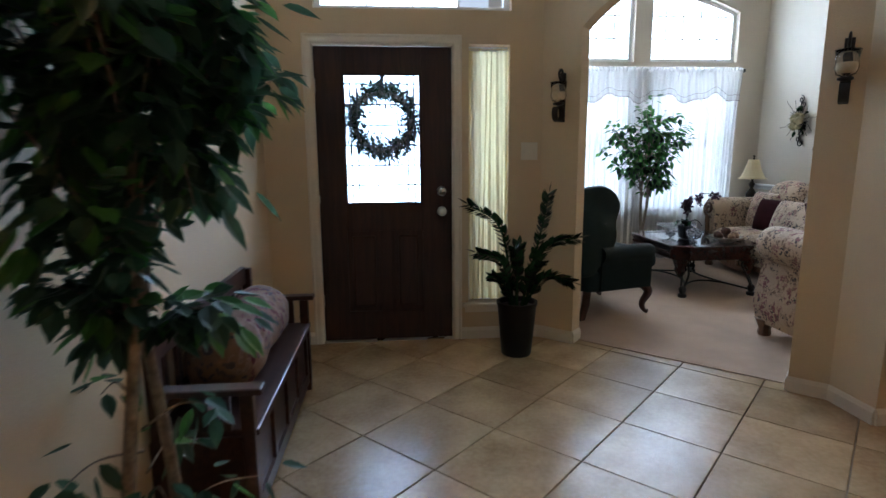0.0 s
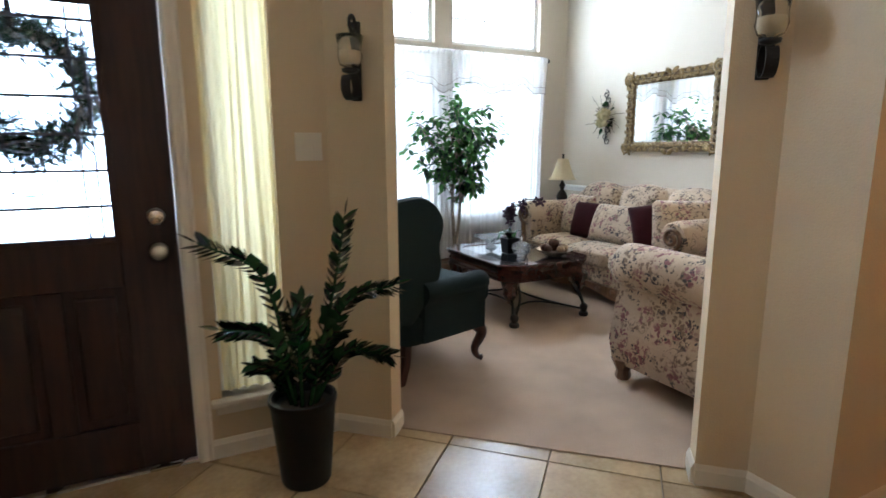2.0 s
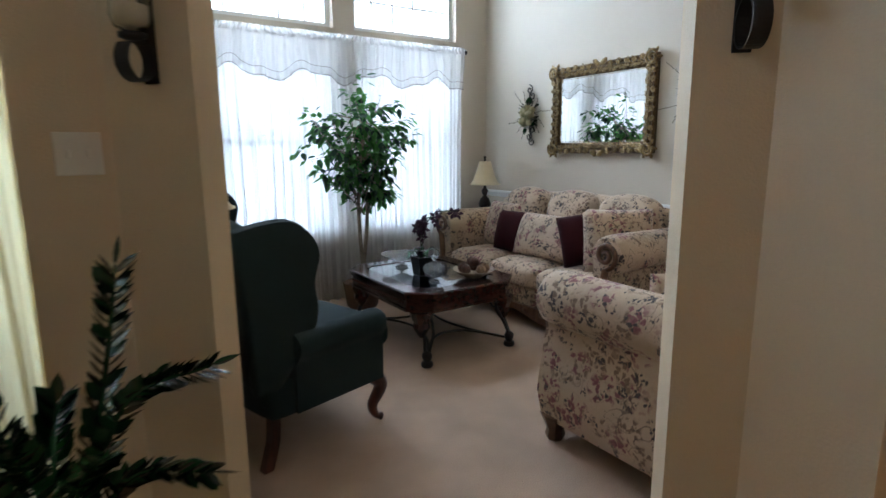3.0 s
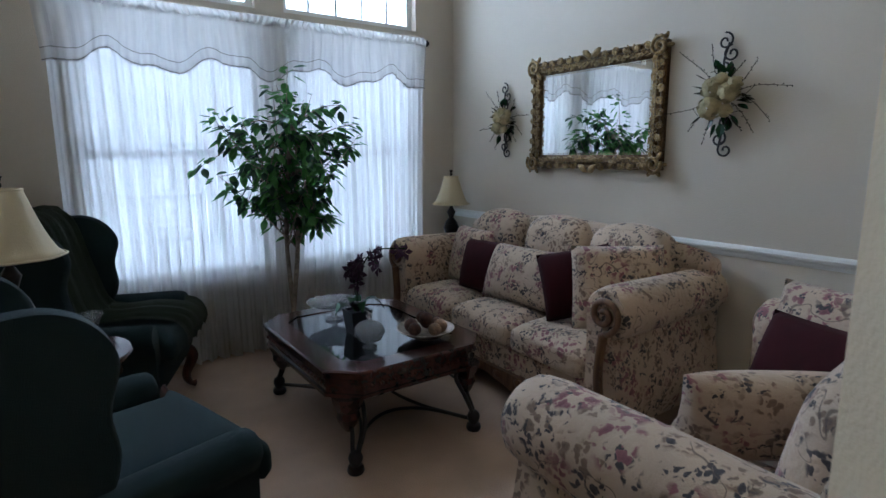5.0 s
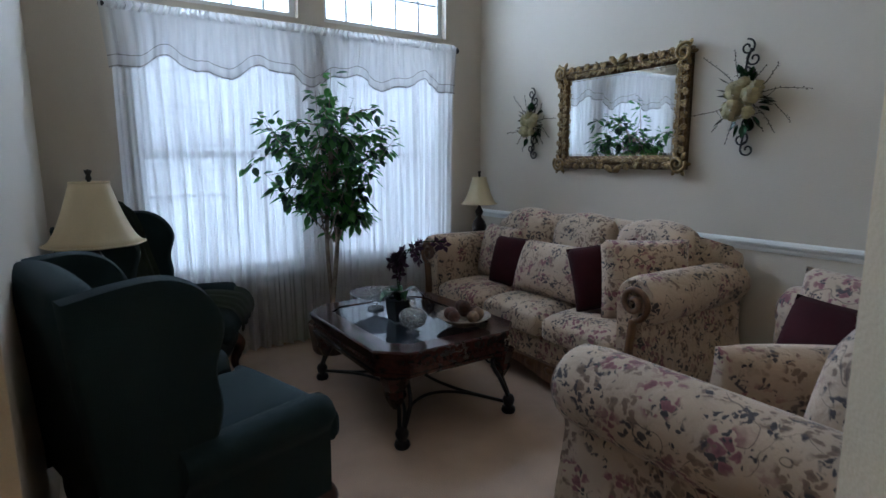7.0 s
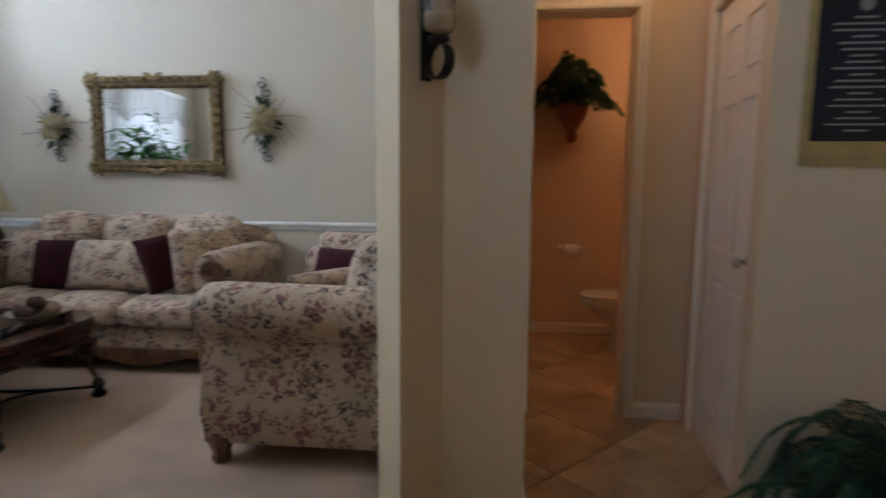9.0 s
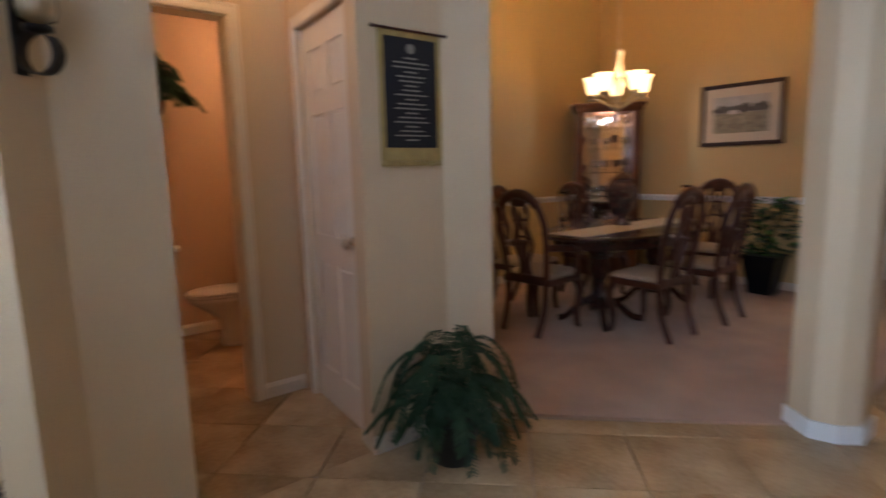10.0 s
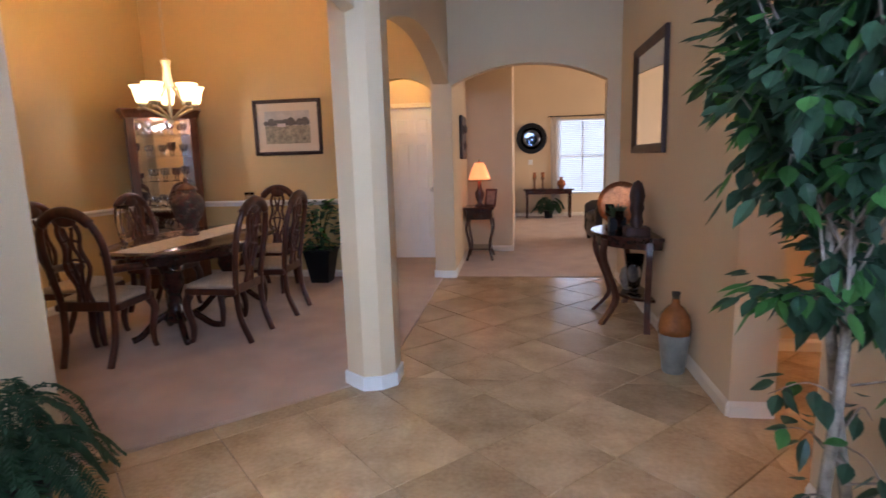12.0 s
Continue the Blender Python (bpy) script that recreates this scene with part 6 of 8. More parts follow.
# potted plant by the sidelight
zp = thing("potted_plant", pose(1.315, 3.72, 0), "dark green arching leafy plant in a tall black pot", "plant")
part("pot", lathe(bmesh.new(), [(0.095, 0.0), (0.10, 0.012), (0.128, 0.33), (0.135, 0.345), (0.135, 0.365), (0.122, 0.365), (0.118, 0.33)], 28), M["black"], zp, "tall tapered black pot", smooth=40)
part("soil", lathe(bmesh.new(), [(0.117, 0.325), (0.06, 0.335), (0.001, 0.338)], 16), M["soil"], zp)
rnd = random.Random(15)
STEMS = [((0.03, 0.0), (0.14, -0.02, 0.80), (0.19, -0.03, 1.08)), ((-0.02, 0.02), (-0.12, -0.02, 0.85), (-0.34, -0.06, 1.02)), ((0.05, 0.0), (0.17, -0.04, 0.72), (0.38, -0.06, 0.79)),
         ((0.04, -0.03), (0.17, -0.06, 0.54), (0.35, -0.08, 0.50)), ((-0.03, -0.02), (-0.12, -0.08, 0.64), (-0.29, -0.12, 0.72)), ((0.0, 0.03), (0.01, 0.05, 0.58), (0.03, 0.09, 0.72)),
         ((-0.04, 0.0), (-0.10, -0.05, 0.50), (-0.18, -0.10, 0.56)), ((0.02, -0.04), (0.06, -0.10, 0.56), (0.11, -0.16, 0.66)), ((-0.01, -0.04), (-0.02, -0.08, 0.60), (-0.05, -0.12, 0.74))]
for b, mdl, end in STEMS:
    pts = curve_pts([(b[0], b[1], 0.33), mdl, end], 26)
    fr = part("stem", tube(bmesh.new(), pts, [0.011 - 0.007 * i / (len(pts) - 1) for i in range(len(pts))], 6), M["leaf_dark"], zp, "thick arching stem", smooth=1)
    for i in range(5, len(pts) - 1):
        d = (pts[i + 1] - pts[i]).normalized()
        sd = d.cross(Vector((0, 1, 0.3))).normalized()
        for q in (-1, 1):
            bm = bmesh.new()
            leaf(bm, pts[i], d * 0.95 + sd * q * 0.75 + Vector((0, rnd.uniform(-0.3, 0.1), 0)), rnd.uniform(0.062, 0.080), 0.046, rnd, 0.1)
            part("leaflet", bm, M["leaf_dark"], fr, smooth=1)
    bm = bmesh.new()
    leaf(bm, pts[-1], pts[-1] - pts[-2], 0.08, 0.035, rnd, 0.1)
    part("leaflet", bm, M["leaf_dark"], fr, smooth=1)

# bench against the west wall, with a bolster
bn = thing("bench", pose(-0.33, 2.69, 0), "dark cherry wooden storage bench with slatted arms", "bench")
W_ = M["bench_wood"]
L0, L1, DP = -0.64, 0.62, 0.35
part("seat", new_box(0.0, DP + 0.01, L0 + 0.02, L1 - 0.02, 0.375, 0.40, 0.006), W_, bn, "hinged seat lid")
part("back_panel", new_box(0.0, 0.02, L0, L1, 0.05, 0.375), W_, bn)
for y in (L0, L1 - 0.045):
    for x in (0.005, DP - 0.045):
        part("post", new_box(x, x + 0.045, y, y + 0.045, 0.0, 0.72 if x < 0.1 else 0.535, 0.004), W_, bn)
    part("armrest", new_box(0.03, DP + 0.035, y - 0.012, y + 0.057, 0.535, 0.560, 0.006), W_, bn)
    for x in (0.16, 0.235):
        part("arm_slat", new_box(x, x + 0.035, y + 0.012, y + 0.030, 0.40, 0.535, 0.002), W_, bn)
    part("side_panel", new_box(0.05, DP - 0.045, y + 0.012, y + 0.030, 0.05, 0.375), W_, bn)
bm = bmesh.new()
box(bm, DP - 0.035, DP - 0.01, L0 + 0.045, L1 - 0.045, 0.33, 0.375)
box(bm, DP - 0.035, DP - 0.01, L0 + 0.045, L1 - 0.045, 0.05, 0.11)
nb_ = 4
for i in range(nb_ + 1):
    y = L0 + 0.045 + (L1 - L0 - 0.13) * i / nb_
    box(bm, DP - 0.035, DP - 0.01, y, y + 0.04, 0.11, 0.33)
part("front_frame", bm, W_, bn)
part("front_panel", new_box(DP - 0.035, DP - 0.025, L0 + 0.045, L1 - 0.045, 0.11, 0.33), W_, bn)
part("back_rail", new_box(0.0, 0.028, L0 + 0.045, L1 - 0.045, 0.64, 0.735, 0.006), W_, bn)
part("lower_rail", new_box(0.0, 0.026, L0 + 0.045, L1 - 0.045, 0.42, 0.47, 0.004), W_, bn)
for i in range(9):
    y = L0 + 0.12 + i * (L1 - L0 - 0.27) / 8
    part("back_slat", new_box(0.005, 0.022, y, y + 0.035, 0.47, 0.64), W_, bn)
rose = floral("rose_tapestry", (0.19, 0.11, 0.06), 0.8, (0.095, 0.007, 0.014), 0.24)
rose.node_tree.nodes["Principled BSDF"].inputs["Sheen Weight"].default_value = 0
bl = thing("bolster_pillow", pose(-0.33 + 0.155, 2.72, 0.40), "long rose patterned tapestry bolster lying on the bench", "pillow")
bm = bmesh.new()
cushion(bm, -0.14, 0.14, -0.46, 0.44, 0.0, 0.28, 0.0, 0.135, n=16)
for v in bm.verts:
    v.co.x += 0.014 * noise.noise(v.co * 9)
    v.co.z += 0.014 * noise.noise(v.co * 9 + Vector((4, 0, 0)))
part("cover", bm, rose, bl, smooth=1)


def plain_pot(f):
    part("pot", lathe(bmesh.new(), [(0.10, 0.0), (0.105, 0.01), (0.125, 0.20), (0.135, 0.215), (0.135, 0.235), (0.12, 0.235), (0.115, 0.20)], 20), M["wicker"], f, "brown basket pot", smooth=40)
    part("moss", lathe(bmesh.new(), [(0.118, 0.205), (0.06, 0.213), (0.001, 0.216)], 16), M["soil"], f, smooth=1)


ficus(-0.13, 1.60, 0, "tall silk ficus tree beside the bench", [(0.03, 0.02), (-0.03, -0.02)], (0.07, -0.06, 1.54), (0.38, 0.44, 0.92), 3800, 0.076, 55, plain_pot, 0.2, 7)

# ---- vestibule, powder room ----


def panel_door(name, m, w, h, label, knob_side=1, paint=None):
    """A white six-panel door in its own x, z plane, facing -y."""
    d = thing(name, m, label, "door", kind="structure")
    bm = bmesh.new()
    st = w * 0.15
    cols = [(st, w / 2 - st * 0.45), (w / 2 + st * 0.45, w - st)]
    rows_ = [(0.10 * h, 0.40 * h), (0.47 * h, 0.78 * h), (0.83 * h, 0.94 * h)]
    xs = [0, cols[0][0], cols[0][1], cols[1][0], cols[1][1], w]
    zs = [0.008, rows_[0][0], rows_[0][1], rows_[1][0], rows_[1][1], rows_[2][0], rows_[2][1], h]
    for i in range(5):
        for j in range(7):
            if i in (1, 3) and j in (1, 3, 5):
                continue
            box(bm, xs[i], xs[i + 1], -0.017, 0.018, zs[j], zs[j + 1])
    part("leaf", bm, paint or M["white"], d)
    for a, b in cols:
        for c, e in rows_:
            bm = new_box(a, b, -0.006, 0.006, c, e)
            box(bm, a + 0.018, b - 0.018, -0.014, 0.0, c + 0.018, e - 0.018, 0.006, 1)
            part("panel", bm, paint or M["white"], d)
    kx = w - 0.06 if knob_side > 0 else 0.06
    part("door_knob", lathe(bmesh.new(), [(0.030, 0), (0.030, 0.006), (0.010, 0.010), (0.010, 0.030), (0.025, 0.038), (0.028, 0.050), (0.001, 0.062)], 16, pose(kx, -0.017, 0.95, 90)), M["nickel"], d, "satin nickel knob", smooth=1)
    return d


# closet door in the vestibule's south wall (faces north)
panel_door("door_2", pose(3.88, 1.655, 0, 0, 0, CT) @ pose(0.15, 0.035, 0), 0.64, 2.03, "closed cream white six-panel closet door", 1, M["trim"])
casing("trim", 0.14, 0.80, 2.04, 0.0, m=pose(3.88, 1.655, 0, 0, 0, CT))
# powder room doorway trim (faces west)
casing("trim", 0.0, 0.50, 2.10, 0.0, m=pose(3.88, 2.49, 0, 0, 0, -90))
bm = bmesh.new()
for a in ((1.992, 1.996, 0, 2.10), (2.484, 2.488, 0, 2.10), (1.996, 2.484, 2.094, 2.099)):
    box(bm, 3.882, 4.0, a[0], a[1], a[2], a[3])
part("door_jamb", bm, M["trim"], None, kind="structure")
# toilet
ceram = mat("white_ceramic", (0.72, 0.68, 0.60), 0.12, var=0.03, bump=0.0)
to = thing("toilet", pose(5.06, 1.76, 0, 0, 0, 0), "white ceramic toilet with the lid closed", "toilet")
egg = lambda p: Vector((p.x * 0.78, p.y * (1.18 if p.y > 0 else 1.0), p.z))
part("bowl", lathe(bmesh.new(), [(0.12, 0.0), (0.122, 0.02), (0.095, 0.08), (0.085, 0.18), (0.10, 0.24), (0.155, 0.31), (0.215, 0.36), (0.228, 0.385), (0.22, 0.396), (0.15, 0.396)], 24, squash=lambda p: egg(p) - Vector((0, 0.10 * (1 - min(1, p.z / 0.33)), 0))), ceram, to, smooth=1)
part("seat", lathe(bmesh.new(), [(0.232, 0.396), (0.24, 0.405), (0.236, 0.416), (0.10, 0.418)], 24, squash=egg), ceram, to, smooth=40)
part("lid", lathe(bmesh.new(), [(0.234, 0.420), (0.240, 0.428), (0.230, 0.440), (0.10, 0.446), (0.001, 0.447)], 24, squash=egg), ceram, to, smooth=40)
part("tank", new_box(-0.21, 0.21, -0.46, -0.25, 0.36, 0.74, 0.025, 3), ceram, to, smooth=40)
part("tank_lid", new_box(-0.22, 0.22, -0.47, -0.24, 0.742, 0.775, 0.010, 2), ceram, to, smooth=40)
# paper holder
ph = thing("paper_holder", pose(5.548, 2.05, 0.715), "white toilet paper roll on a small wall holder", "paper holder")
for y in (-0.085, 0.085):
    part("bracket", lathe(bmesh.new(), [(0.026, 0), (0.026, 0.008), (0.012, 0.014), (0.012, 0.055), (0.001, 0.06)], 12, pose(0, y, 0, 0, -90)), ceram, ph, smooth=1)
part("roll", lathe(bmesh.new(), [(0.018, -0.055), (0.045, -0.055), (0.046, 0.0), (0.045, 0.055), (0.018, 0.055)], 18, pose(-0.05, 0, -0.01, 90)), M["white"], ph, "white paper roll", smooth=40)


def fronds(parent, n, length, spread, rise, seed, material, origin=(0, 0, 0), droop=1.0, half=False, name="frond", leaf_w=0.021, leaf_l=0.05):
    rnd = random.Random(seed)
    for k in range(n):
        an = 2 * math.pi * k / n * (0.5 if half else 1) + rnd.uniform(-0.2, 0.2) + (math.pi / 2 if half else 0)
        ln = length * rnd.uniform(0.7, 1.1)
        up = rise * rnd.uniform(0.4, 1.2)
        d = Vector((math.cos(an), math.sin(an), 0))
        o = Vector(origin)
        pts = curve_pts([o, o + d * ln * 0.35 + Vector((0, 0, up)), o + d * ln * 0.75 + Vector((0, 0, up * 0.85 - 0.10 * droop * ln)), o + d * ln + Vector((0, 0, up * 0.35 - 0.55 * droop * ln * rnd.uniform(0.3, 1.0)))], 36)
        bm = bmesh.new()
        tube(bm, pts, 0.0022, 4)
        for i in range(2, len(pts)):
            t = i / (len(pts) - 1)
            dd = (pts[i] - pts[i - 1]).normalized()
            sd = dd.cross(Vector((0, 0, 1)))
            if sd.length < 0.05:
                sd = Vector((-d.y, d.x, 0))
            sd.normalize()
            w = leaf_l * (math.sin(math.pi * min(1, 0.15 + 0.85 * (1 - t))) * 0.9 + 0.15)
            for q in (-1, 1):
                leaf(bm, pts[i], sd * q + dd * 0.45 + Vector((0, 0, rnd.uniform(-0.3, 0.1))), w, leaf_w, rnd, 0.3)
        part(name, bm, material, parent)


# hanging planter on the powder room wall
wp = thing("wall_planter", pose(5.54, 2.09, 1.80), "green fern in a terracotta wall planter", "plant")
terra = mat("terracotta", (0.30, 0.11, 0.055), 0.7, var=0.3, scale=12, bump=0.08)
part("sconce_pot", lathe(bmesh.new(), [(0.012, -0.24), (0.036, -0.22), (0.040, -0.18), (0.028, -0.15), (0.06, -0.11), (0.10, -0.05), (0.125, 0.02), (0.130, 0.06), (0.11, 0.06)], 18, pose(-0.10, 0, 0) , squash=lambda p: Vector((p.x * 0.75, p.y, p.z))), terra, wp, "fluted terracotta pocket", smooth=40)
fronds(wp, 15, 0.36, 1, 0.13, 61, M["fern"], (-0.10, 0, 0.05), 0.55, half=True, leaf_l=0.075, leaf_w=0.026)
fronds(wp, 13, 0.27, 1, 0.25, 62, M["fern"], (-0.10, 0, 0.05), -0.5, half=True, leaf_l=0.075, leaf_w=0.026)
fronds(wp, 7, 0.16, 1, 0.34, 63, M["fern"], (-0.10, 0, 0.05), -1.2, half=True, leaf_l=0.07, leaf_w=0.026)

# banner on the pier
bnr = thing("banner", pose(2.915, 1.525, 1.885), "black scroll banner with a gold border hanging on the wall", "banner")
R_ = pose(0, 0, 0, 0, 0, -90)
goldcloth = mat("gold_cloth", (0.42, 0.30, 0.10), 0.8, var=0.2, scale=20, grain=200, bump=0.1)
blackcloth = mat("black_cloth", (0.010, 0.010, 0.014), 0.85, var=0.2, grain=250, bump=0.1)
ink = mat("grey_print", (0.24, 0.23, 0.19), 0.8, var=0.1, bump=0.0)
part("rod", tube(bmesh.new(), [(-0.014, -0.19, 0.0), (-0.014, 0.19, 0.0)], 0.006), M["cherry"], bnr)
for y in (-0.19, 0.19):
    part("rod_knob", lathe(bmesh.new(), [(0.004, 0), (0.010, 0.006), (0.001, 0.016)], 8, pose(-0.014, y, 0, -90 if y > 0 else 90)), M["cherry"], bnr)
part("cloth", new_box(-0.008, -0.003, -0.165, 0.165, -0.555, 0.0), goldcloth, bnr, "gold border cloth")
part("field", new_box(-0.010, -0.0082, -0.140, 0.140, -0.50, -0.03), blackcloth, bnr, "black printed field")
bm = bmesh.new()
for k in range(26):
    y = -0.16 + 0.32 * k / 25
    box(bm, -0.007, -0.004, y - 0.004, y + 0.004, -0.58, -0.555)
part("fringe", bm, goldcloth, bnr)
rnd = random.Random(6)
for k in range(19):
    z = -0.115 - k * 0.0195
    w = rnd.uniform(0.05, 0.105) if k % 3 else 0.035
    part("text_line", new_box(-0.0112, -0.0102, -w, w, z - 0.0032, z + 0.0032), ink, bnr)
bm = bmesh.new()
bmesh.ops.create_cone(bm, segments=12, radius1=0.022, radius2=0.014, depth=0.0012, cap_ends=True, matrix=pose(-0.0108, 0, -0.075, 0, 90))
part("emblem", bm, ink, bnr, "small grey emblem")

# fern on the floor before the pier
fn = thing("potted_fern", pose(2.66, 1.53, 0), "bushy green fern in a low pot on the tiles", "plant")
part("pot", lathe(bmesh.new(), [(0.09, 0), (0.095, 0.01), (0.12, 0.17), (0.128, 0.18), (0.128, 0.20), (0.112, 0.20), (0.108, 0.17)], 20), M["black"], fn, "low dark pot", smooth=40)
part("soil", lathe(bmesh.new(), [(0.11, 0.175), (0.001, 0.185)], 12), M["soil"], fn)
fronds(fn, 24, 0.36, 1, 0.21, 71, M["fern"], (0, 0, 0.18), 0.6, leaf_l=0.046, leaf_w=0.013)
fronds(fn, 20, 0.33, 1, 0.30, 72, M["fern"], (0, 0, 0.18), 0.35, leaf_l=0.046, leaf_w=0.013)
fronds(fn, 16, 0.24, 1, 0.36, 73, M["fern"], (0, 0, 0.18), 0.1, leaf_l=0.044, leaf_w=0.013)

# ---- dining room ----
CH = M["cherry"]


def dining_chair(m, label, arms=False):
    c = thing("dining_chair", m, label, "chair", "dining chairs")
    part("seat_frame", new_box(-0.235, 0.235, -0.22, 0.20, 0.385, 0.435, 0.012), CH, c)
    part("seat", cushion(bmesh.new(), -0.225, 0.225, -0.215, 0.18, 0.43, 0.475, 0.02, 0.022, n=6), mat("cream_seat_cloth", (0.46, 0.36, 0.25), 0.8, var=0.15, scale=30, grain=250, bump=0.1), c, "cream fabric seat", smooth=1)
    for s in (-1, 1):
        pts = curve_pts([(s * 0.205, -0.19, 0.39), (s * 0.225, -0.215, 0.30), (s * 0.205, -0.19, 0.14), (s * 0.205, -0.20, 0.03), (s * 0.21, -0.215, 0.0)], 18)
        part("leg", tube(bmesh.new(), pts, [0.036 - 0.016 * min(1, i / (len(pts) - 1) * 1.3) for i in range(len(pts))], 8), CH, c, smooth=1)
        pts = curve_pts([(s * 0.17, 0.27, 0.0), (s * 0.18, 0.20, 0.20), (s * 0.185, 0.185, 0.42), (s * 0.205, 0.21, 0.62), (s * 0.215, 0.25, 0.85), (s * 0.17, 0.285, 1.00), (s * 0.09, 0.295, 1.065)], 36)
        part("back_post", tube(bmesh.new(), pts, 0.024, 8), CH, c, "curved back post and leg", smooth=1)
    crest = curve_pts([(-0.17, 0.285, 1.00), (-0.10, 0.295, 1.06), (0, 0.30, 1.085), (0.10, 0.295, 1.06), (0.17, 0.285, 1.00)], 20)
    part("crest_rail", tube(bmesh.new(), crest, 0.032, 8, flat=1.2), CH, c, "arched crest rail", smooth=1)
    bm = bmesh.new()
    bmesh.ops.create_uvsphere(bm, u_segments=12, v_segments=8, radius=1, matrix=pose(0, 0.285, 1.035) @ Matrix.Diagonal((0.085, 0.022, 0.05, 1)))
    part("crest_carving", bm, CH, c, "carved shell", smooth=1)
    bm = bmesh.new()
    for s in (-1, 1):
        tube(bm, curve_pts([(s * 0.05, 0.19, 0.45), (s * 0.035, 0.205, 0.56), (s * 0.085, 0.225, 0.70), (s * 0.055, 0.25, 0.83), (s * 0.075, 0.27, 0.94), (s * 0.05, 0.285, 1.02)], 26), 0.016, 6)
        tube(bm, curve_pts([(s * 0.012, 0.19, 0.45), (s * 0.012, 0.21, 0.62), (s * 0.035, 0.235, 0.76), (s * 0.008, 0.255, 0.86), (s * 0.03, 0.275, 0.98)], 22), 0.012, 6)
    for z, w in ((0.56, 0.045), (0.74, 0.08), (0.88, 0.06)):
        yy = 0.19 + (z - 0.45) * 0.165
        tube(bm, [(-w, yy, z), (0, yy, z + 0.02), (w, yy, z)], 0.009, 6)
    part("splat", bm, CH, c, "pierced carved splat", smooth=1)
    part("back_rail", new_box(-0.185, 0.185, 0.172, 0.20, 0.40, 0.455, 0.005), CH, c)
    if arms:
        for s in (-1, 1):
            rest = curve_pts([(s * 0.205, 0.222, 0.68), (s * 0.245, 0.10, 0.675), (s * 0.265, -0.06, 0.655), (s * 0.255, -0.15, 0.64)], 18)
            part("armrest", tube(bmesh.new(), rest, 0.021, 8, flat=1.3), CH, c, "curved wooden armrest", smooth=1)
            part("arm_support", tube(bmesh.new(), curve_pts([(s * 0.258, -0.12, 0.64), (s * 0.275, -0.10, 0.56), (s * 0.238, -0.13, 0.42)], 14), 0.017, 8), CH, c, smooth=1)
    return c


dt = thing("dining_table", pose(3.52, -1.18, 0.006), "oval dark cherry pedestal dining table with a lace runner", "table")
ov = lambda k: (lambda p: Vector((p.x * 0.55 / 0.95, p.y, p.z)))
part("tabletop", lathe(bmesh.new(), [(0.90, 0.715), (0.94, 0.722), (0.95, 0.735), (0.945, 0.748), (0.93, 0.754)], 56, squash=ov(1)), M["cherry_flat"], dt, "polished oval top", smooth=30)
part("apron", lathe(bmesh.new(), [(0.80, 0.64), (0.83, 0.645), (0.83, 0.715)], 56, squash=ov(1)), M["cherry_flat"], dt, smooth=30)
for y in (-0.42, 0.42):
    part("pedestal", lathe(bmesh.new(), [(0.08, 0.12), (0.10, 0.16), (0.06, 0.24), (0.05, 0.34), (0.09, 0.44), (0.08, 0.52), (0.13, 0.64)], 16, pose(0, y, 0)), M["cherry_flat"], dt, smooth=1)
    for k in range(4):
        an = radians(45 + 90 * k)
        d = Vector((math.cos(an), math.sin(an), 0))
        o = Vector((0, y, 0))
        part("foot", tube(bmesh.new(), curve_pts([o + d * 0.05 + Vector((0, 0, 0.20)), o + d * 0.15 + Vector((0, 0, 0.15)), o + d * 0.26 + Vector((0, 0, 0.05)), o + d * 0.33 + Vector((0, 0, 0.025))], 14), 0.027, 8), M["cherry_flat"], dt, "splayed foot", smooth=1)
rn = thing("table_runner", pose(3.52, -1.18, 0.761), "pale lace runner along the dining table", "runner")
bm = bmesh.new()
n = 40
out = [(0.17 + 0.012 * math.cos(i * 2.2), -0.85 + 1.7 * i / n) for i in range(n + 1)] + [(-0.17 - 0.012 * math.cos(i * 2.2), 0.85 - 1.7 * i / n) for i in range(n + 1)]
prism(bm, out, 0.0, 0.004)
part("cloth", bm, mat("ecru_lace", (0.58, 0.48, 0.32), 0.9, var=0.3, scale=60, grain=200, bump=0.2), rn)
gj = thing("ginger_jar", pose(3.62, -1.22, 0.766), "large lidded porcelain jar painted with dark flowers", "jar")
porc = floral("painted_porcelain", (0.055, 0.030, 0.022), 2.2, (0.14, 0.02, 0.02), 0.40)
porc.node_tree.nodes["Principled BSDF"].inputs["Sheen Weight"].default_value = 0
porc.node_tree.nodes["Principled BSDF"].inputs["Coat Weight"].default_value = 0.6
part("jar", lathe(bmesh.new(), [(0.070, 0), (0.074, 0.012), (0.045, 0.04), (0.050, 0.075), (0.110, 0.16), (0.138, 0.25), (0.132, 0.31), (0.105, 0.35), (0.075, 0.372), (0.08, 0.39), (0.07, 0.39)], 28), porc, gj, smooth=1)
part("lid", lathe(bmesh.new(), [(0.088, 0.392), (0.085, 0.405), (0.05, 0.44), (0.018, 0.455), (0.02, 0.475), (0.012, 0.50), (0.001, 0.505)], 24), M["cherry"], gj, "dark domed lid", smooth=1)
for x, y in ((3.72, -0.55), (3.42, -1.95)):
    h = thing("hurricane_glass", pose(x, y, 0.766), "clear glass hurricane candle holder on the dining table", "candle holder", "hurricane glasses")
    part("glass", lathe(bmesh.new(), [(0.05, 0), (0.05, 0.008), (0.012, 0.02), (0.012, 0.06), (0.045, 0.09), (0.055, 0.18), (0.04, 0.28), (0.05, 0.32), (0.047, 0.32), (0.037, 0.28), (0.052, 0.18), (0.042, 0.093), (0.001, 0.075)], 18), M["glass"], h, smooth=1)
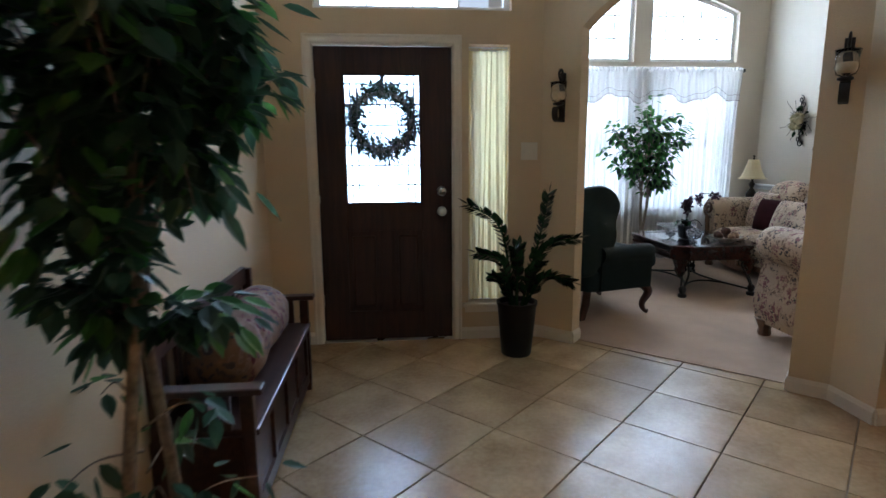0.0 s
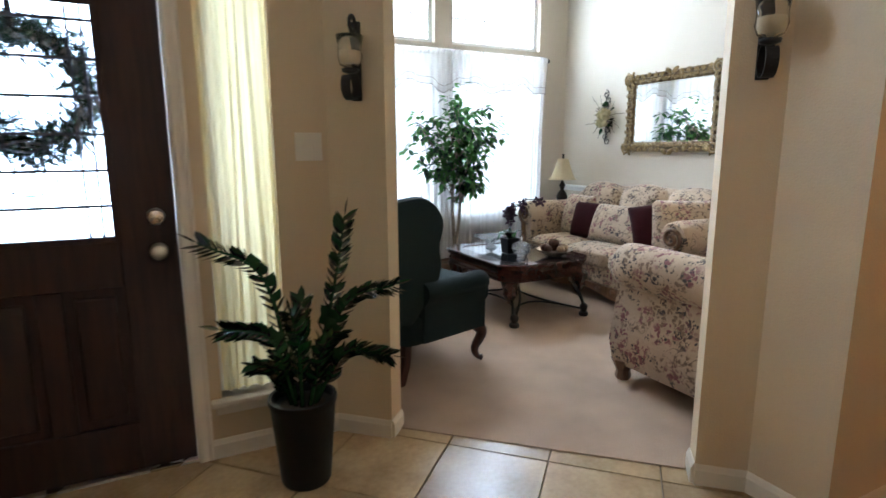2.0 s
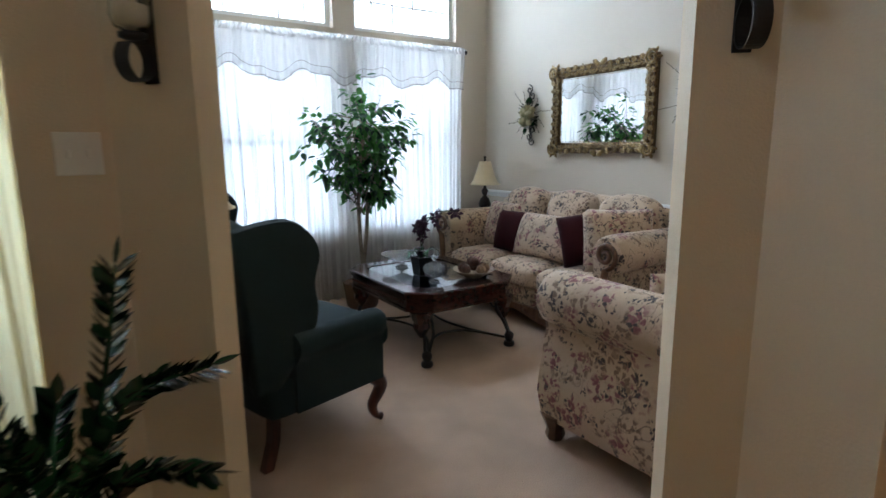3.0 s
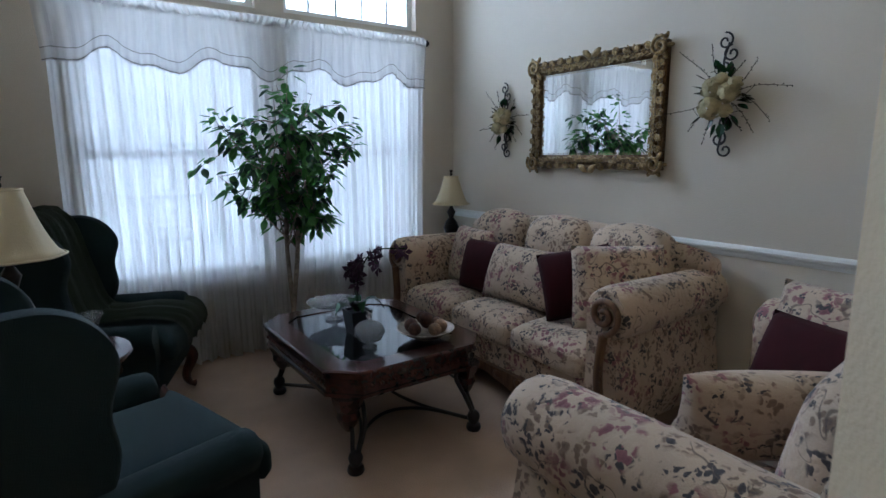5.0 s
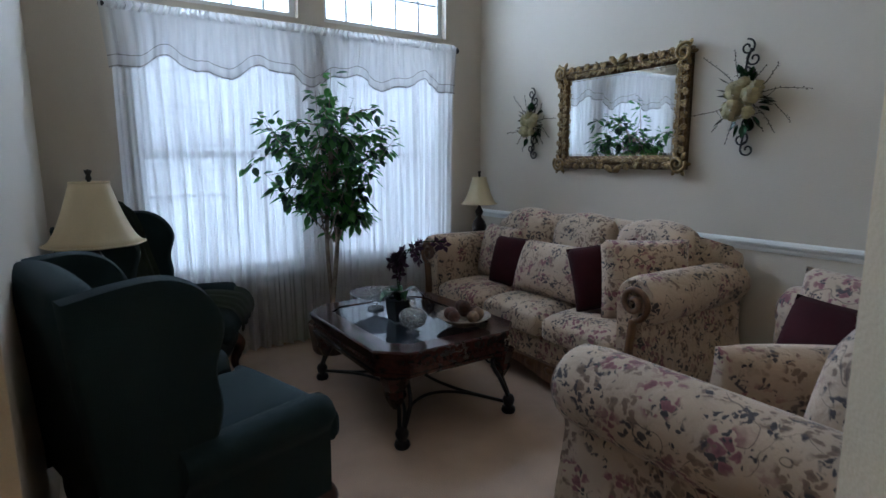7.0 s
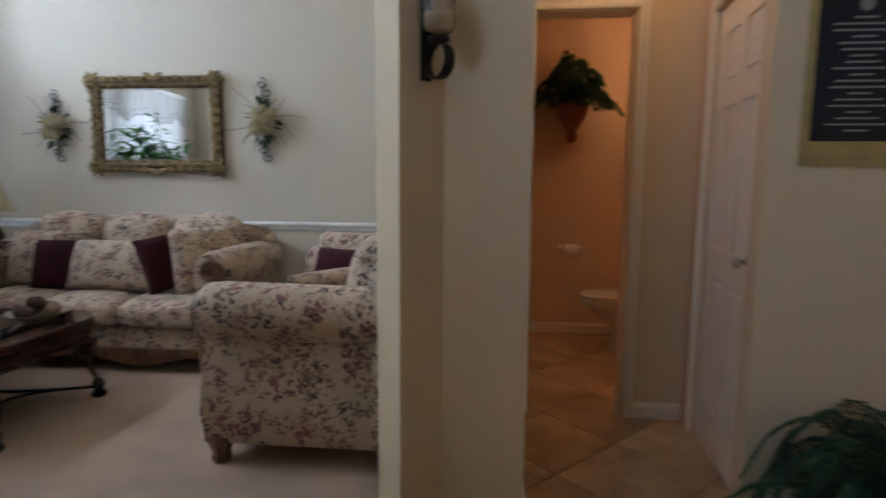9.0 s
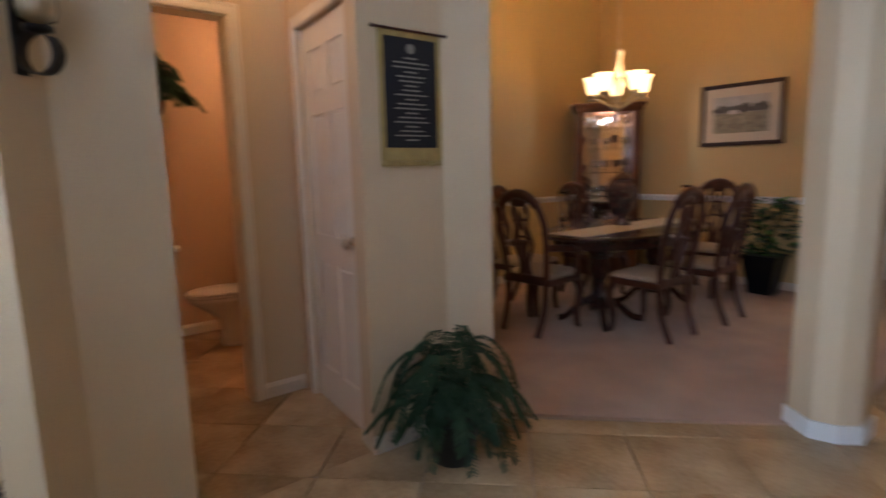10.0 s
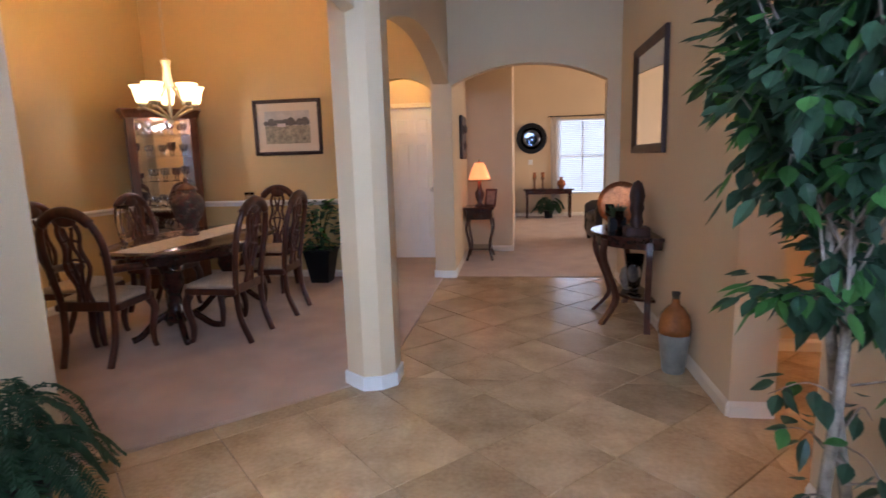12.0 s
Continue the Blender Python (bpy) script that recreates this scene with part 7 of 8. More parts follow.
for x, y, r, lb in ((3.74, -0.30, 4, "carved cherry dining chair pulled up at the table's end"), (3.08, -0.80, 88, "carved cherry dining chair pushed up to the table"), (3.03, -1.52, 92, "carved cherry dining chair pushed up to the table"),
                    (4.22, -0.62, -82, "carved cherry dining chair pushed up to the table"), (4.15, -1.55, -95, "carved cherry dining chair pushed up to the table"), (3.45, -2.36, 180, "carved cherry dining chair at the table's far end")):
    dining_chair(pose(x, y, 0.006, 0, 0, r), lb, "end" in lb)

# chandelier
cd = thing("chandelier", pose(3.56, -1.03, 0), "brushed nickel chandelier with five lit frosted glass shades", "chandelier")
NK = mat("brushed_nickel_warm", (0.52, 0.44, 0.32), 0.32, metal=0.9, var=0.1, bump=0.0)
part("stem", lathe(bmesh.new(), [(0.006, 1.70), (0.018, 1.71), (0.022, 1.73), (0.010, 1.76), (0.014, 1.90), (0.022, 2.05), (0.028, 2.16), (0.040, 2.185), (0.040, 2.20), (0.010, 2.215)], 16), NK, cd, smooth=1)
for k in range(30):
    zc = 2.235 + 0.046 * k
    pts = [(0.013 * math.cos(a) * (k % 2), 0.013 * math.cos(a) * (1 - k % 2), zc + 0.027 * math.sin(a)) for a in [2 * math.pi * i / 12 for i in range(13)]]
    part("chain_link", tube(bmesh.new(), pts, 0.003, 5, cap=False), NK, cd)
part("canopy", lathe(bmesh.new(), [(0.065, TOP), (0.06, TOP - 0.02), (0.01, TOP - 0.035)], 16), NK, cd)
shade_glow = glow("lit_frosted_glass", (1.0, 0.74, 0.34), 3.2)
for i in range(5):
    a = radians(20 + 72 * i)
    d = Vector((math.cos(a), math.sin(a), 0))
    part("arm", tube(bmesh.new(), curve_pts([Vector((0, 0, 1.74)) + d * 0.015, Vector((0, 0, 1.79)) + d * 0.10, Vector((0, 0, 1.83)) + d * 0.19, Vector((0, 0, 1.825)) + d * 0.245], 18), 0.009, 6, flat=1.4), NK, cd, smooth=1)
    part("upper_arm", tube(bmesh.new(), curve_pts([Vector((0, 0, 2.15)) + d * 0.02, Vector((0, 0, 1.98)) + d * 0.05, Vector((0, 0, 1.84)) + d * 0.175], 16), 0.007, 6), NK, cd, smooth=1)
    sh = part("shade", lathe(bmesh.new(), [(0.035, 1.872), (0.046, 1.885), (0.052, 1.92), (0.062, 1.97), (0.082, 2.005), (0.079, 2.005), (0.059, 1.97), (0.048, 1.92), (0.042, 1.89)], 20, pose(d.x * 0.205, d.y * 0.205, 0)), shade_glow, cd, "lit frosted glass shade", smooth=1)
    part("socket", lathe(bmesh.new(), [(0.012, 1.835), (0.026, 1.845), (0.030, 1.866), (0.02, 1.872)], 12, pose(d.x * 0.205, d.y * 0.205, 0)), NK, cd, smooth=1)

# corner china cabinet
cc = thing("china_cabinet", pose(4.72, -2.57, 0.006, 0, 0, 225), "tall cherry corner china cabinet with glass shelves of crystal", "cabinet")
hw = 0.36
part("base", new_box(-hw, hw, -0.10, 0.20, 0.0, 0.62, 0.008), M["cabinet_cherry"], cc, "cupboard base")
for s in (-1, 1):
    part("cupboard_door", new_box(s * 0.02, s * (hw - 0.03), -0.118, -0.102, 0.08, 0.58, 0.006), M["cabinet_cherry"], cc)
    part("side_panel", new_box(s * hw, s * (hw - 0.085), -0.10, 0.02, 0.622, 1.88, 0.004), M["cabinet_cherry"], cc)
part("cornice", loft(bmesh.new(), [[Vector((x * k, (y - 0.0) * k + o_, z)) for x, y in ((-hw, -0.10), (hw, -0.10), (hw, 0.16), (-hw, 0.16))] for k, o_, z in ((1.0, 0, 1.88), (1.04, -0.008, 1.90), (1.06, -0.01, 1.93), (1.12, -0.02, 1.965), (1.12, -0.02, 1.98))]), M["cabinet_cherry"], cc, "moulded cornice")
part("back_mirror", new_box(-hw + 0.085, hw - 0.085, 0.14, 0.15, 0.63, 1.875), M["mirror"], cc)
for s in (-1, 1):
    part("inner_side", new_box(s * (hw - 0.085), s * (hw - 0.075), 0.02, 0.14, 0.63, 1.875), M["cabinet_cherry"], cc)
for z in (0.90, 1.18, 1.46, 1.70):
    p = part("glass_shelf", new_box(-hw + 0.09, hw - 0.09, -0.06, 0.135, z, z + 0.008), M["glass"], cc)
p = part("glass_door", new_box(-hw + 0.085, hw - 0.085, -0.092, -0.088, 0.64, 1.86), M["glass"], cc)
p.visible_shadow = False
# added lamp standing in for window and chandelier reflections in the mirror back
lamp("cabinet_reflection_fill", "POINT", pose(4.72 - 0.02, -2.57 + 0.02, 1.80), 16.0, (1.0, 0.92, 0.80), 0.03)
rnd = random.Random(2)
base = pose(4.72, -2.57, 0.006, 0, 0, 225)
for z in (0.63, 0.908, 1.188, 1.468, 1.708):
    for k in range(5):
        x = -0.24 + 0.12 * k + rnd.uniform(-0.02, 0.02)
        hgt = rnd.uniform(0.09, 0.17)
        g = thing("crystal_piece", base @ pose(x, 0.03 + rnd.uniform(-0.04, 0.05), z), "small cut crystal glass on a cabinet shelf", "glassware", "cabinet crystal")
        part("glass", lathe(bmesh.new(), [(0.028, 0), (0.028, 0.004), (0.006, 0.010), (0.006, hgt * 0.4), (0.03, hgt * 0.55), (0.034, hgt), (0.031, hgt), (0.026, hgt * 0.58), (0.001, hgt * 0.5)], 10), M["crystal"] if k % 3 else porc, g)

# framed landscape print
fp = thing("framed_picture", pose(3.42, -2.998, 1.77), "framed landscape print with a cream mat on the wall", "picture")
bm = bmesh.new()
for a in ((-0.41, -0.37, -0.315, 0.315), (0.37, 0.41, -0.315, 0.315), (-0.37, 0.37, -0.315, -0.275), (-0.37, 0.37, 0.275, 0.315)):
    box(bm, a[0], a[1], 0.0, 0.028, a[2], a[3], 0.006, 1)
part("frame", bm, M["door_wood"], fp, "dark wooden frame")
part("mat_board", new_box(-0.37, 0.37, 0.002, 0.010, -0.275, 0.275), mat("cream_mat", (0.62, 0.52, 0.38), 0.9, var=0.04, bump=0.0), fp, "cream mat")
part("sky", new_box(-0.27, 0.27, 0.0102, 0.0125, 0.02, 0.185), mat("print_sky", (0.50, 0.47, 0.42), 0.7, var=0.2, scale=9, bump=0.0), fp)
part("meadow", new_box(-0.27, 0.27, 0.0102, 0.0125, -0.185, 0.02), mat("print_meadow", (0.34, 0.30, 0.20), 0.7, var=0.5, scale=25, bump=0.0), fp)
bm = bmesh.new()
rnd = random.Random(8)
for k in range(16):
    x = -0.25 + 0.034 * k
    r_ = rnd.uniform(0.02, 0.05)
    bmesh.ops.create_circle(bm, cap_ends=True, segments=10, radius=r_, matrix=pose(x, 0.0132 + 0.0001 * k, 0.03 + r_ * 0.7, 90))
part("trees", bm, mat("print_trees", (0.12, 0.11, 0.09), 0.7, var=0.4, scale=40, bump=0.0), fp)
part("house", new_box(0.02, 0.12, 0.0150, 0.0155, 0.005, 0.045), mat("print_house", (0.60, 0.52, 0.46), 0.7, var=0.1, bump=0.0), fp)

# plant in a square black pot
dp = thing("potted_plant", pose(3.02, -2.74, 0.006), "leafy variegated plant in a tapered square black pot", "plant")
bm = bmesh.new()
loft(bm, [[Vector((sx * w, sy * w, z)) for sx, sy in ((-1, -1), (1, -1), (1, 1), (-1, 1))] for w, z in ((0.10, 0.0), (0.155, 0.36), (0.165, 0.36), (0.165, 0.38), (0.145, 0.38), (0.14, 0.35))])
part("pot", bm, M["black"], dp, "tapered square black pot")
rnd = random.Random(33)
bm, bm2 = bmesh.new(), bmesh.new()
for k in range(230):
    an, t = rnd.uniform(0, 6.28), rnd.uniform(0, 1)
    r_ = 0.23 * math.sqrt(rnd.random()) * (0.6 + 0.6 * math.sin(math.pi * min(1, t + 0.1)))
    p = Vector((r_ * math.cos(an), r_ * math.sin(an), 0.36 + 0.56 * t))
    leaf(bm if k % 4 else bm2, p, Vector((math.cos(an), math.sin(an), rnd.uniform(-0.3, 0.7))), rnd.uniform(0.09, 0.14), 0.055, rnd, 0.4)
part("leaves", bm, M["leaf"], dp, kind="stuff")
part("pale_leaves", bm2, M["leaf_light"], dp, "pale variegated leaves", kind="stuff")
bm = bmesh.new()
for k in range(9):
    an = k * 0.7
    tube(bm, curve_pts([(0.02 * math.cos(an), 0.02 * math.sin(an), 0.33), (0.06 * math.cos(an), 0.06 * math.sin(an), 0.6), (0.14 * math.cos(an), 0.14 * math.sin(an), 0.8)], 8), 0.005, 5)
part("stalk", bm, M["leaf_dark"], dp)

# alcove door (faces north) and its frame
panel_door("door_3", pose(2.50, -4.235, 0, 0, 0, 180), 0.62, 2.03, "closed white six-panel door in the alcove", 1)
casing("trim", -0.62, 0.0, 2.04, 0.0, m=pose(1.88, -4.20, 0, 0, 0, 180))

# ---- hall ----
hm = thing("hall_mirror", pose(-0.298, -1.64, 1.82), "tall dark-framed rectangular mirror on the hall wall", "mirror")
HY, HZ = 0.55, 0.455
bm = bmesh.new()
prof = [(0.0, 0.0), (0.0, 0.030), (0.012, 0.036), (0.05, 0.026), (0.065, 0.018), (0.075, 0.012), (0.075, 0.0)]
for (a, b) in (((-1, -1), (1, -1)), ((1, -1), (1, 1)), ((1, 1), (-1, 1)), ((-1, 1), (-1, -1))):
    loft(bm, [[Vector((dz, c[0] * (HY - dd), c[1] * (HZ - dd))) for dd, dz in prof] for c in (a, b)])
part("frame", bm, M["door_wood"], hm, "dark bronze frame", smooth=35)
part("mirror_glass", new_box(0.004, 0.010, -HY + 0.07, HY - 0.07, -HZ + 0.07, HZ - 0.07), M["mirror"], hm)

ht = thing("console_table", pose(-0.285, -1.47, 0), "half-round cherry console table with curved legs and a low shelf", "table")


def half(rx, ry, n=20):
    return [(0.0, -ry)] + [(rx * math.sin(math.pi * i / n), -ry * math.cos(math.pi * i / n)) for i in range(1, n)] + [(0.0, ry)]


for rx, ry, z0, z1, nm in ((0.46, 0.50, 0.715, 0.742, "tabletop"), (0.42, 0.46, 0.645, 0.715, "apron"), (0.24, 0.30, 0.20, 0.222, "shelf")):
    bm = bmesh.new()
    prism(bm, half(rx, ry), z0, z1)
    part(nm, bm, M["cherry_flat"], ht)
for an in (-78, -28, 28, 78):
    d = Vector((0.46 * math.cos(radians(an)), 0.48 * math.sin(radians(an)), 0))
    pts = curve_pts([d * 0.93 + Vector((0, 0, 0.70)), d * 0.96 + Vector((0, 0, 0.55)), d * 0.72 + Vector((0, 0, 0.28)), d * 0.70 + Vector((0, 0, 0.16)), d * 0.98 + Vector((0, 0, 0.0))], 22)
    bm = bmesh.new()
    tang = Vector((-d.y, d.x, 0)).normalized() * 0.024
    rad = d.normalized() * 0.018
    loft(bm, [[p + tang + rad, p - tang + rad, p - tang - rad, p + tang - rad] for p in pts])
    part("leg", bm, CH, ht, "sabre-curved flat leg", smooth=40)
HTZ = 0.743
cp = thing("copper_plate", pose(-0.10, -1.72, HTZ), "round hammered copper plate leaning on a stand", "plate")
copper = mat("hammered_copper", (0.42, 0.15, 0.06), 0.3, metal=0.9, var=0.4, scale=25, grain=60, bump=0.25)
part("plate", lathe(bmesh.new(), [(0.001, 0.0), (0.11, 0.004), (0.14, 0.014), (0.190, 0.020), (0.192, 0.026), (0.14, 0.020), (0.001, 0.008)], 32, pose(0, 0, 0.195, 75, 0, 165)), copper, cp, smooth=1)
part("stand", tube(bmesh.new(), curve_pts([(0.07, 0.0, 0.03), (0.03, 0.0, 0.004), (-0.05, 0.02, 0.004), (-0.03, 0.02, 0.12)], 12), 0.005, 5), M["iron"], cp)
sp = thing("succulent", pose(-0.02, -1.42, HTZ), "spiky succulent in a dark ribbed square pot", "plant")
part("pot", new_box(-0.065, 0.065, -0.065, 0.065, 0.0, 0.115, 0.008), M["black"], sp)
rnd = random.Random(3)
bm = bmesh.new()
for k in range(30):
    an = k * 2.4
    leaf(bm, Vector((0, 0, 0.10)), Vector((math.cos(an), math.sin(an), 0.35 + 0.05 * k)), 0.14, 0.03, rnd, 0.0)
part("leaves", bm, M["leaf"], sp)
st = thing("sculpture", pose(-0.13, -1.20, HTZ), "dark carved wooden sculpture on a square plinth", "sculpture")
bm = new_box(-0.09, 0.09, -0.09, 0.09, 0.0, 0.06, 0.004)
lathe(bm, [(0.05, 0.06), (0.065, 0.10), (0.05, 0.15), (0.07, 0.20), (0.06, 0.25), (0.075, 0.30), (0.06, 0.36), (0.04, 0.40), (0.001, 0.42)], 12, squash=lambda p: Vector((p.x * 0.8, p.y * (1 + 0.25 * math.sin(p.z * 30)), p.z)))
part("sculpture", bm, M["door_wood"], st, smooth=45)
for x, y, h_, r_ in ((0.01, -1.60, 0.20, 0.035), (-0.02, -1.30, 0.17, 0.032)):
    g = thing("glass_candle_holder", pose(x, y, HTZ), "red-tinted glass candle holder on the console", "candle holder", "console candle holders")
    part("glass", lathe(bmesh.new(), [(r_ * 0.9, 0), (r_, 0.01), (r_ * 0.4, 0.03), (r_ * 0.4, 0.08), (r_, 0.11), (r_ * 1.1, h_), (r_, h_), (r_ * 0.9, 0.115), (0.001, 0.10)], 14), glass("red_glass", (0.75, 0.25, 0.20), 0.05), g, smooth=1)
jr = thing("dark_jar", pose(-0.16, -1.56, 0.222), "dark striped jar on the console's low shelf", "jar")
part("jar", lathe(bmesh.new(), [(0.05, 0), (0.07, 0.03), (0.085, 0.10), (0.07, 0.17), (0.035, 0.20), (0.04, 0.22), (0.03, 0.22)], 18), mat("striped_black_jar", (0.03, 0.03, 0.03), 0.35, var=0.9, scale=50, bump=0.02, second=(0.25, 0.23, 0.2)), jr, smooth=1)
hv = thing("hurricane_vase", pose(-0.15, -1.32, 0.222), "tall clear glass vase on the console's low shelf", "vase")
part("vase", lathe(bmesh.new(), [(0.06, 0), (0.062, 0.01), (0.03, 0.03), (0.045, 0.08), (0.06, 0.20), (0.075, 0.34), (0.071, 0.34), (0.056, 0.20), (0.041, 0.085), (0.001, 0.06)], 18), M["glass"], hv, smooth=1)
# floor vase, amber over grey glaze
fv = thing("floor_vase", pose(-0.185, -0.27, 0), "tall bottle-shaped vase glazed amber over grey", "vase")
amber = mat("amber_glaze", (0.30, 0.10, 0.025), 0.12, var=0.35, scale=10, bump=0.01)
greyg = mat("grey_glaze", (0.20, 0.19, 0.16), 0.35, var=0.3, scale=14, bump=0.05)
part("lower_body", lathe(bmesh.new(), [(0.062, 0), (0.068, 0.01), (0.085, 0.15), (0.097, 0.255)], 28), greyg, fv, "matt grey lower body", smooth=1)
part("upper_body", lathe(bmesh.new(), [(0.097, 0.255), (0.098, 0.30), (0.085, 0.37), (0.050, 0.42), (0.026, 0.44), (0.022, 0.475)], 28), amber, fv, "glossy amber shoulder", smooth=1)
part("neck", lathe(bmesh.new(), [(0.022, 0.475), (0.024, 0.50), (0.027, 0.515), (0.020, 0.515), (0.016, 0.48)], 20), M["iron"], fv, "dark lip", smooth=1)

# ---- family room beyond the arch ----
w = thing("window_7", pose(-0.64, -9.45, 0.50), "white double window with a slat blind in the far room", "window", kind="structure")
bm = bmesh.new()
for a in ((-0.55, -0.51, 0, 1.64), (0.51, 0.55, 0, 1.64), (-0.51, 0.51, 0, 0.04), (-0.51, 0.51, 1.60, 1.64), (-0.51, 0.51, 0.80, 0.84), (-0.02, 0.02, 0.04, 0.80), (-0.02, 0.02, 0.84, 1.60)):
    box(bm, a[0], a[1], -0.03, 0.03, a[2], a[3], 0.003, 1)
part("window_frame", bm, M["white"], w)
b = thing("window_blind", pose(-0.64, -9.405, 0.50), "white horizontal slat blind in the far window", "blind")
part("head_rail", new_box(-0.54, 0.54, -0.02, 0.02, 1.60, 1.638), M["blind"], b)
me = None
for i in range(38):
    if me is None:
        s = part("slat", new_box(-0.54, 0.54, -0.022, 0.022, -0.0013, 0.0013, m=pose(0, 0, 0, 24)), M["blind"], b)
        me = s.data
    else:
        s = new("slat", me)
        s.parent = b
    s.location = (0, 0, 0.03 + 0.0415 * i)
fc = thing("window_curtain", pose(0, 0, 0), "thin cream sheer curtain on a dark rod in the far room", "curtain")
for xa, xb, sd in ((0.05, -0.15, 41), (-1.10, -1.30, 42)):
    part("panel", drape(xa, xb, -9.34, 2.18, 0.05, 4, 0.02, sd, 40, 8), M["sheer_top"], fc, smooth=1)
part("rod", tube(bmesh.new(), [(0.12, -9.34, 2.20), (-1.38, -9.34, 2.20)], 0.012), M["iron"], fc)
for k in range(9):
    part("ring", tube(bmesh.new(), [(0.05 - 0.165 * k, -9.34 + 0.022 * math.cos(2 * math.pi * i / 10), 2.195 + 0.022 * math.sin(2 * math.pi * i / 10)) for i in range(11)], 0.006, 5, cap=False), M["iron"], fc)
rm = thing("round_mirror", pose(0.48, -9.39, 1.745), "round mirror with a broad dark frame on the far wall", "mirror")
part("frame", lathe(bmesh.new(), [(0.24, 0.0), (0.24, 0.03), (0.30, 0.05), (0.335, 0.04), (0.34, 0.0)], 36, pose(0, 0, 0, -90)), M["black"], rm, smooth=35)
part("mirror_glass", lathe(bmesh.new(), [(0.001, 0.016), (0.15, 0.022), (0.242, 0.014)], 36, pose(0, 0, 0, -90)), mat("dark_mirror", (0.10, 0.11, 0.13), 0.05, metal=1.0, var=0.05, bump=0.0), rm, smooth=1)
tp = thing("wall_plate", pose(0.50, -9.395, 1.22), "small white wall plate below the round mirror", "wall plate")
part("plate", new_box(-0.05, 0.05, 0.0, 0.012, -0.055, 0.055, 0.003), M["white"], tp)
ft = thing("sofa_table", pose(0.12, -9.14, 0.006), "dark wooden sofa table against the far wall", "table")
part("tabletop", new_box(-0.54, 0.54, -0.19, 0.19, 0.60, 0.635, 0.006), M["cherry_flat"], ft)
part("apron", new_box(-0.50, 0.50, -0.16, 0.16, 0.52, 0.60), M["cherry_flat"], ft)
for x in (-0.49, 0.44):
    for y in (-0.16, 0.11):
        part("leg", new_box(x, x + 0.05, y, y + 0.05, 0, 0.52, 0.004), M["cherry_flat"], ft)
for x in (0.42, 0.24):
    k = thing("candlestick", pose(x, -9.12, 0.641), "turned amber candlestick on the sofa table", "candlestick", "sofa table candlesticks")
    part("stick", lathe(bmesh.new(), [(0.05, 0), (0.052, 0.01), (0.02, 0.03), (0.03, 0.08), (0.016, 0.14), (0.03, 0.20), (0.045, 0.24), (0.04, 0.25)], 12), M["carved"], k, smooth=1)
    part("candle", lathe(bmesh.new(), [(0.036, 0.25), (0.036, 0.36), (0.001, 0.362)], 12), copper, k)
vz = thing("bronze_vase", pose(-0.16, -9.12, 0.641), "small round bronze vase on the sofa table", "vase")
part("vase", lathe(bmesh.new(), [(0.05, 0), (0.06, 0.02), (0.10, 0.09), (0.085, 0.15), (0.03, 0.20), (0.05, 0.25), (0.04, 0.25)], 16), copper, vz, smooth=1)
ff = thing("potted_fern", pose(0.12, -9.0, 0.006), "green fern in a dark pot under the sofa table", "plant")
part("pot", lathe(bmesh.new(), [(0.08, 0), (0.11, 0.16), (0.10, 0.16)], 14), M["black"], ff)
fronds(ff, 18, 0.36, 1, 0.24, 91, M["fern"], (0, 0, 0.15), 0.4, leaf_l=0.08, leaf_w=0.03)
# dark leather armchair
leather = mat("black_leather", (0.008, 0.007, 0.007), 0.45, var=0.3, scale=8, grain=120, bump=0.1)
ac = thing("leather_armchair", pose(-0.76, -5.6, 0.006, 0, 0, 95), "black leather armchair on the family room carpet", "armchair")
part("seat_base", cushion(bmesh.new(), -0.42, 0.42, -0.42, 0.40, 0.06, 0.32, 0.0, 0.05, n=5), leather, ac, smooth=1)
part("seat_cushion", cushion(bmesh.new(), -0.27, 0.27, -0.45, 0.25, 0.32, 0.46, 0.04, 0.06, n=6), leather, ac, smooth=1)
part("backrest", cushion(bmesh.new(), -0.36, 0.36, 0.18, 0.42, 0.30, 0.98, 0.04, 0.10, n=6), leather, ac, smooth=1)
for s in (-1, 1):
    for yy in (-0.36, 0.33):
        part("foot", lathe(bmesh.new(), [(0.03, 0.0), (0.035, 0.065)], 10, pose(s * 0.36, yy, 0)), M["black"], ac)
    part("arm", cushion(bmesh.new(), s * 0.28 if s > 0 else -0.45, 0.45 if s > 0 else -0.28, -0.44, 0.35, 0.10, 0.60, 0.03, 0.08, n=6), leather, ac, smooth=1)
# lamp table against the side wall
lt = thing("lamp_table", pose(1.29, -4.18, 0.006), "small dark carved table with a shelf against the wall", "table")
part("tabletop", new_box(-0.20, 0.20, -0.24, 0.24, 0.68, 0.71, 0.006), M["cherry_flat"], lt)
part("drawer_box", new_box(-0.17, 0.17, -0.21, 0.21, 0.55, 0.68, 0.004), M["cherry_flat"], lt)
part("shelf", new_box(-0.15, 0.15, -0.19, 0.19, 0.14, 0.16, 0.003), M["cherry_flat"], lt)
for sx in (-1, 1):
    for sy in (-1, 1):
        part("leg", tube(bmesh.new(), curve_pts([(sx * 0.15, sy * 0.19, 0.56), (sx * 0.17, sy * 0.21, 0.42), (sx * 0.13, sy * 0.17, 0.18), (sx * 0.17, sy * 0.21, 0.0)], 14), 0.018, 6), M["cherry_flat"], lt, smooth=1)
tl = thing("table_lamp", pose(1.29, -4.16, 0.716), "lit table lamp with an amber beaded shade", "lamp")
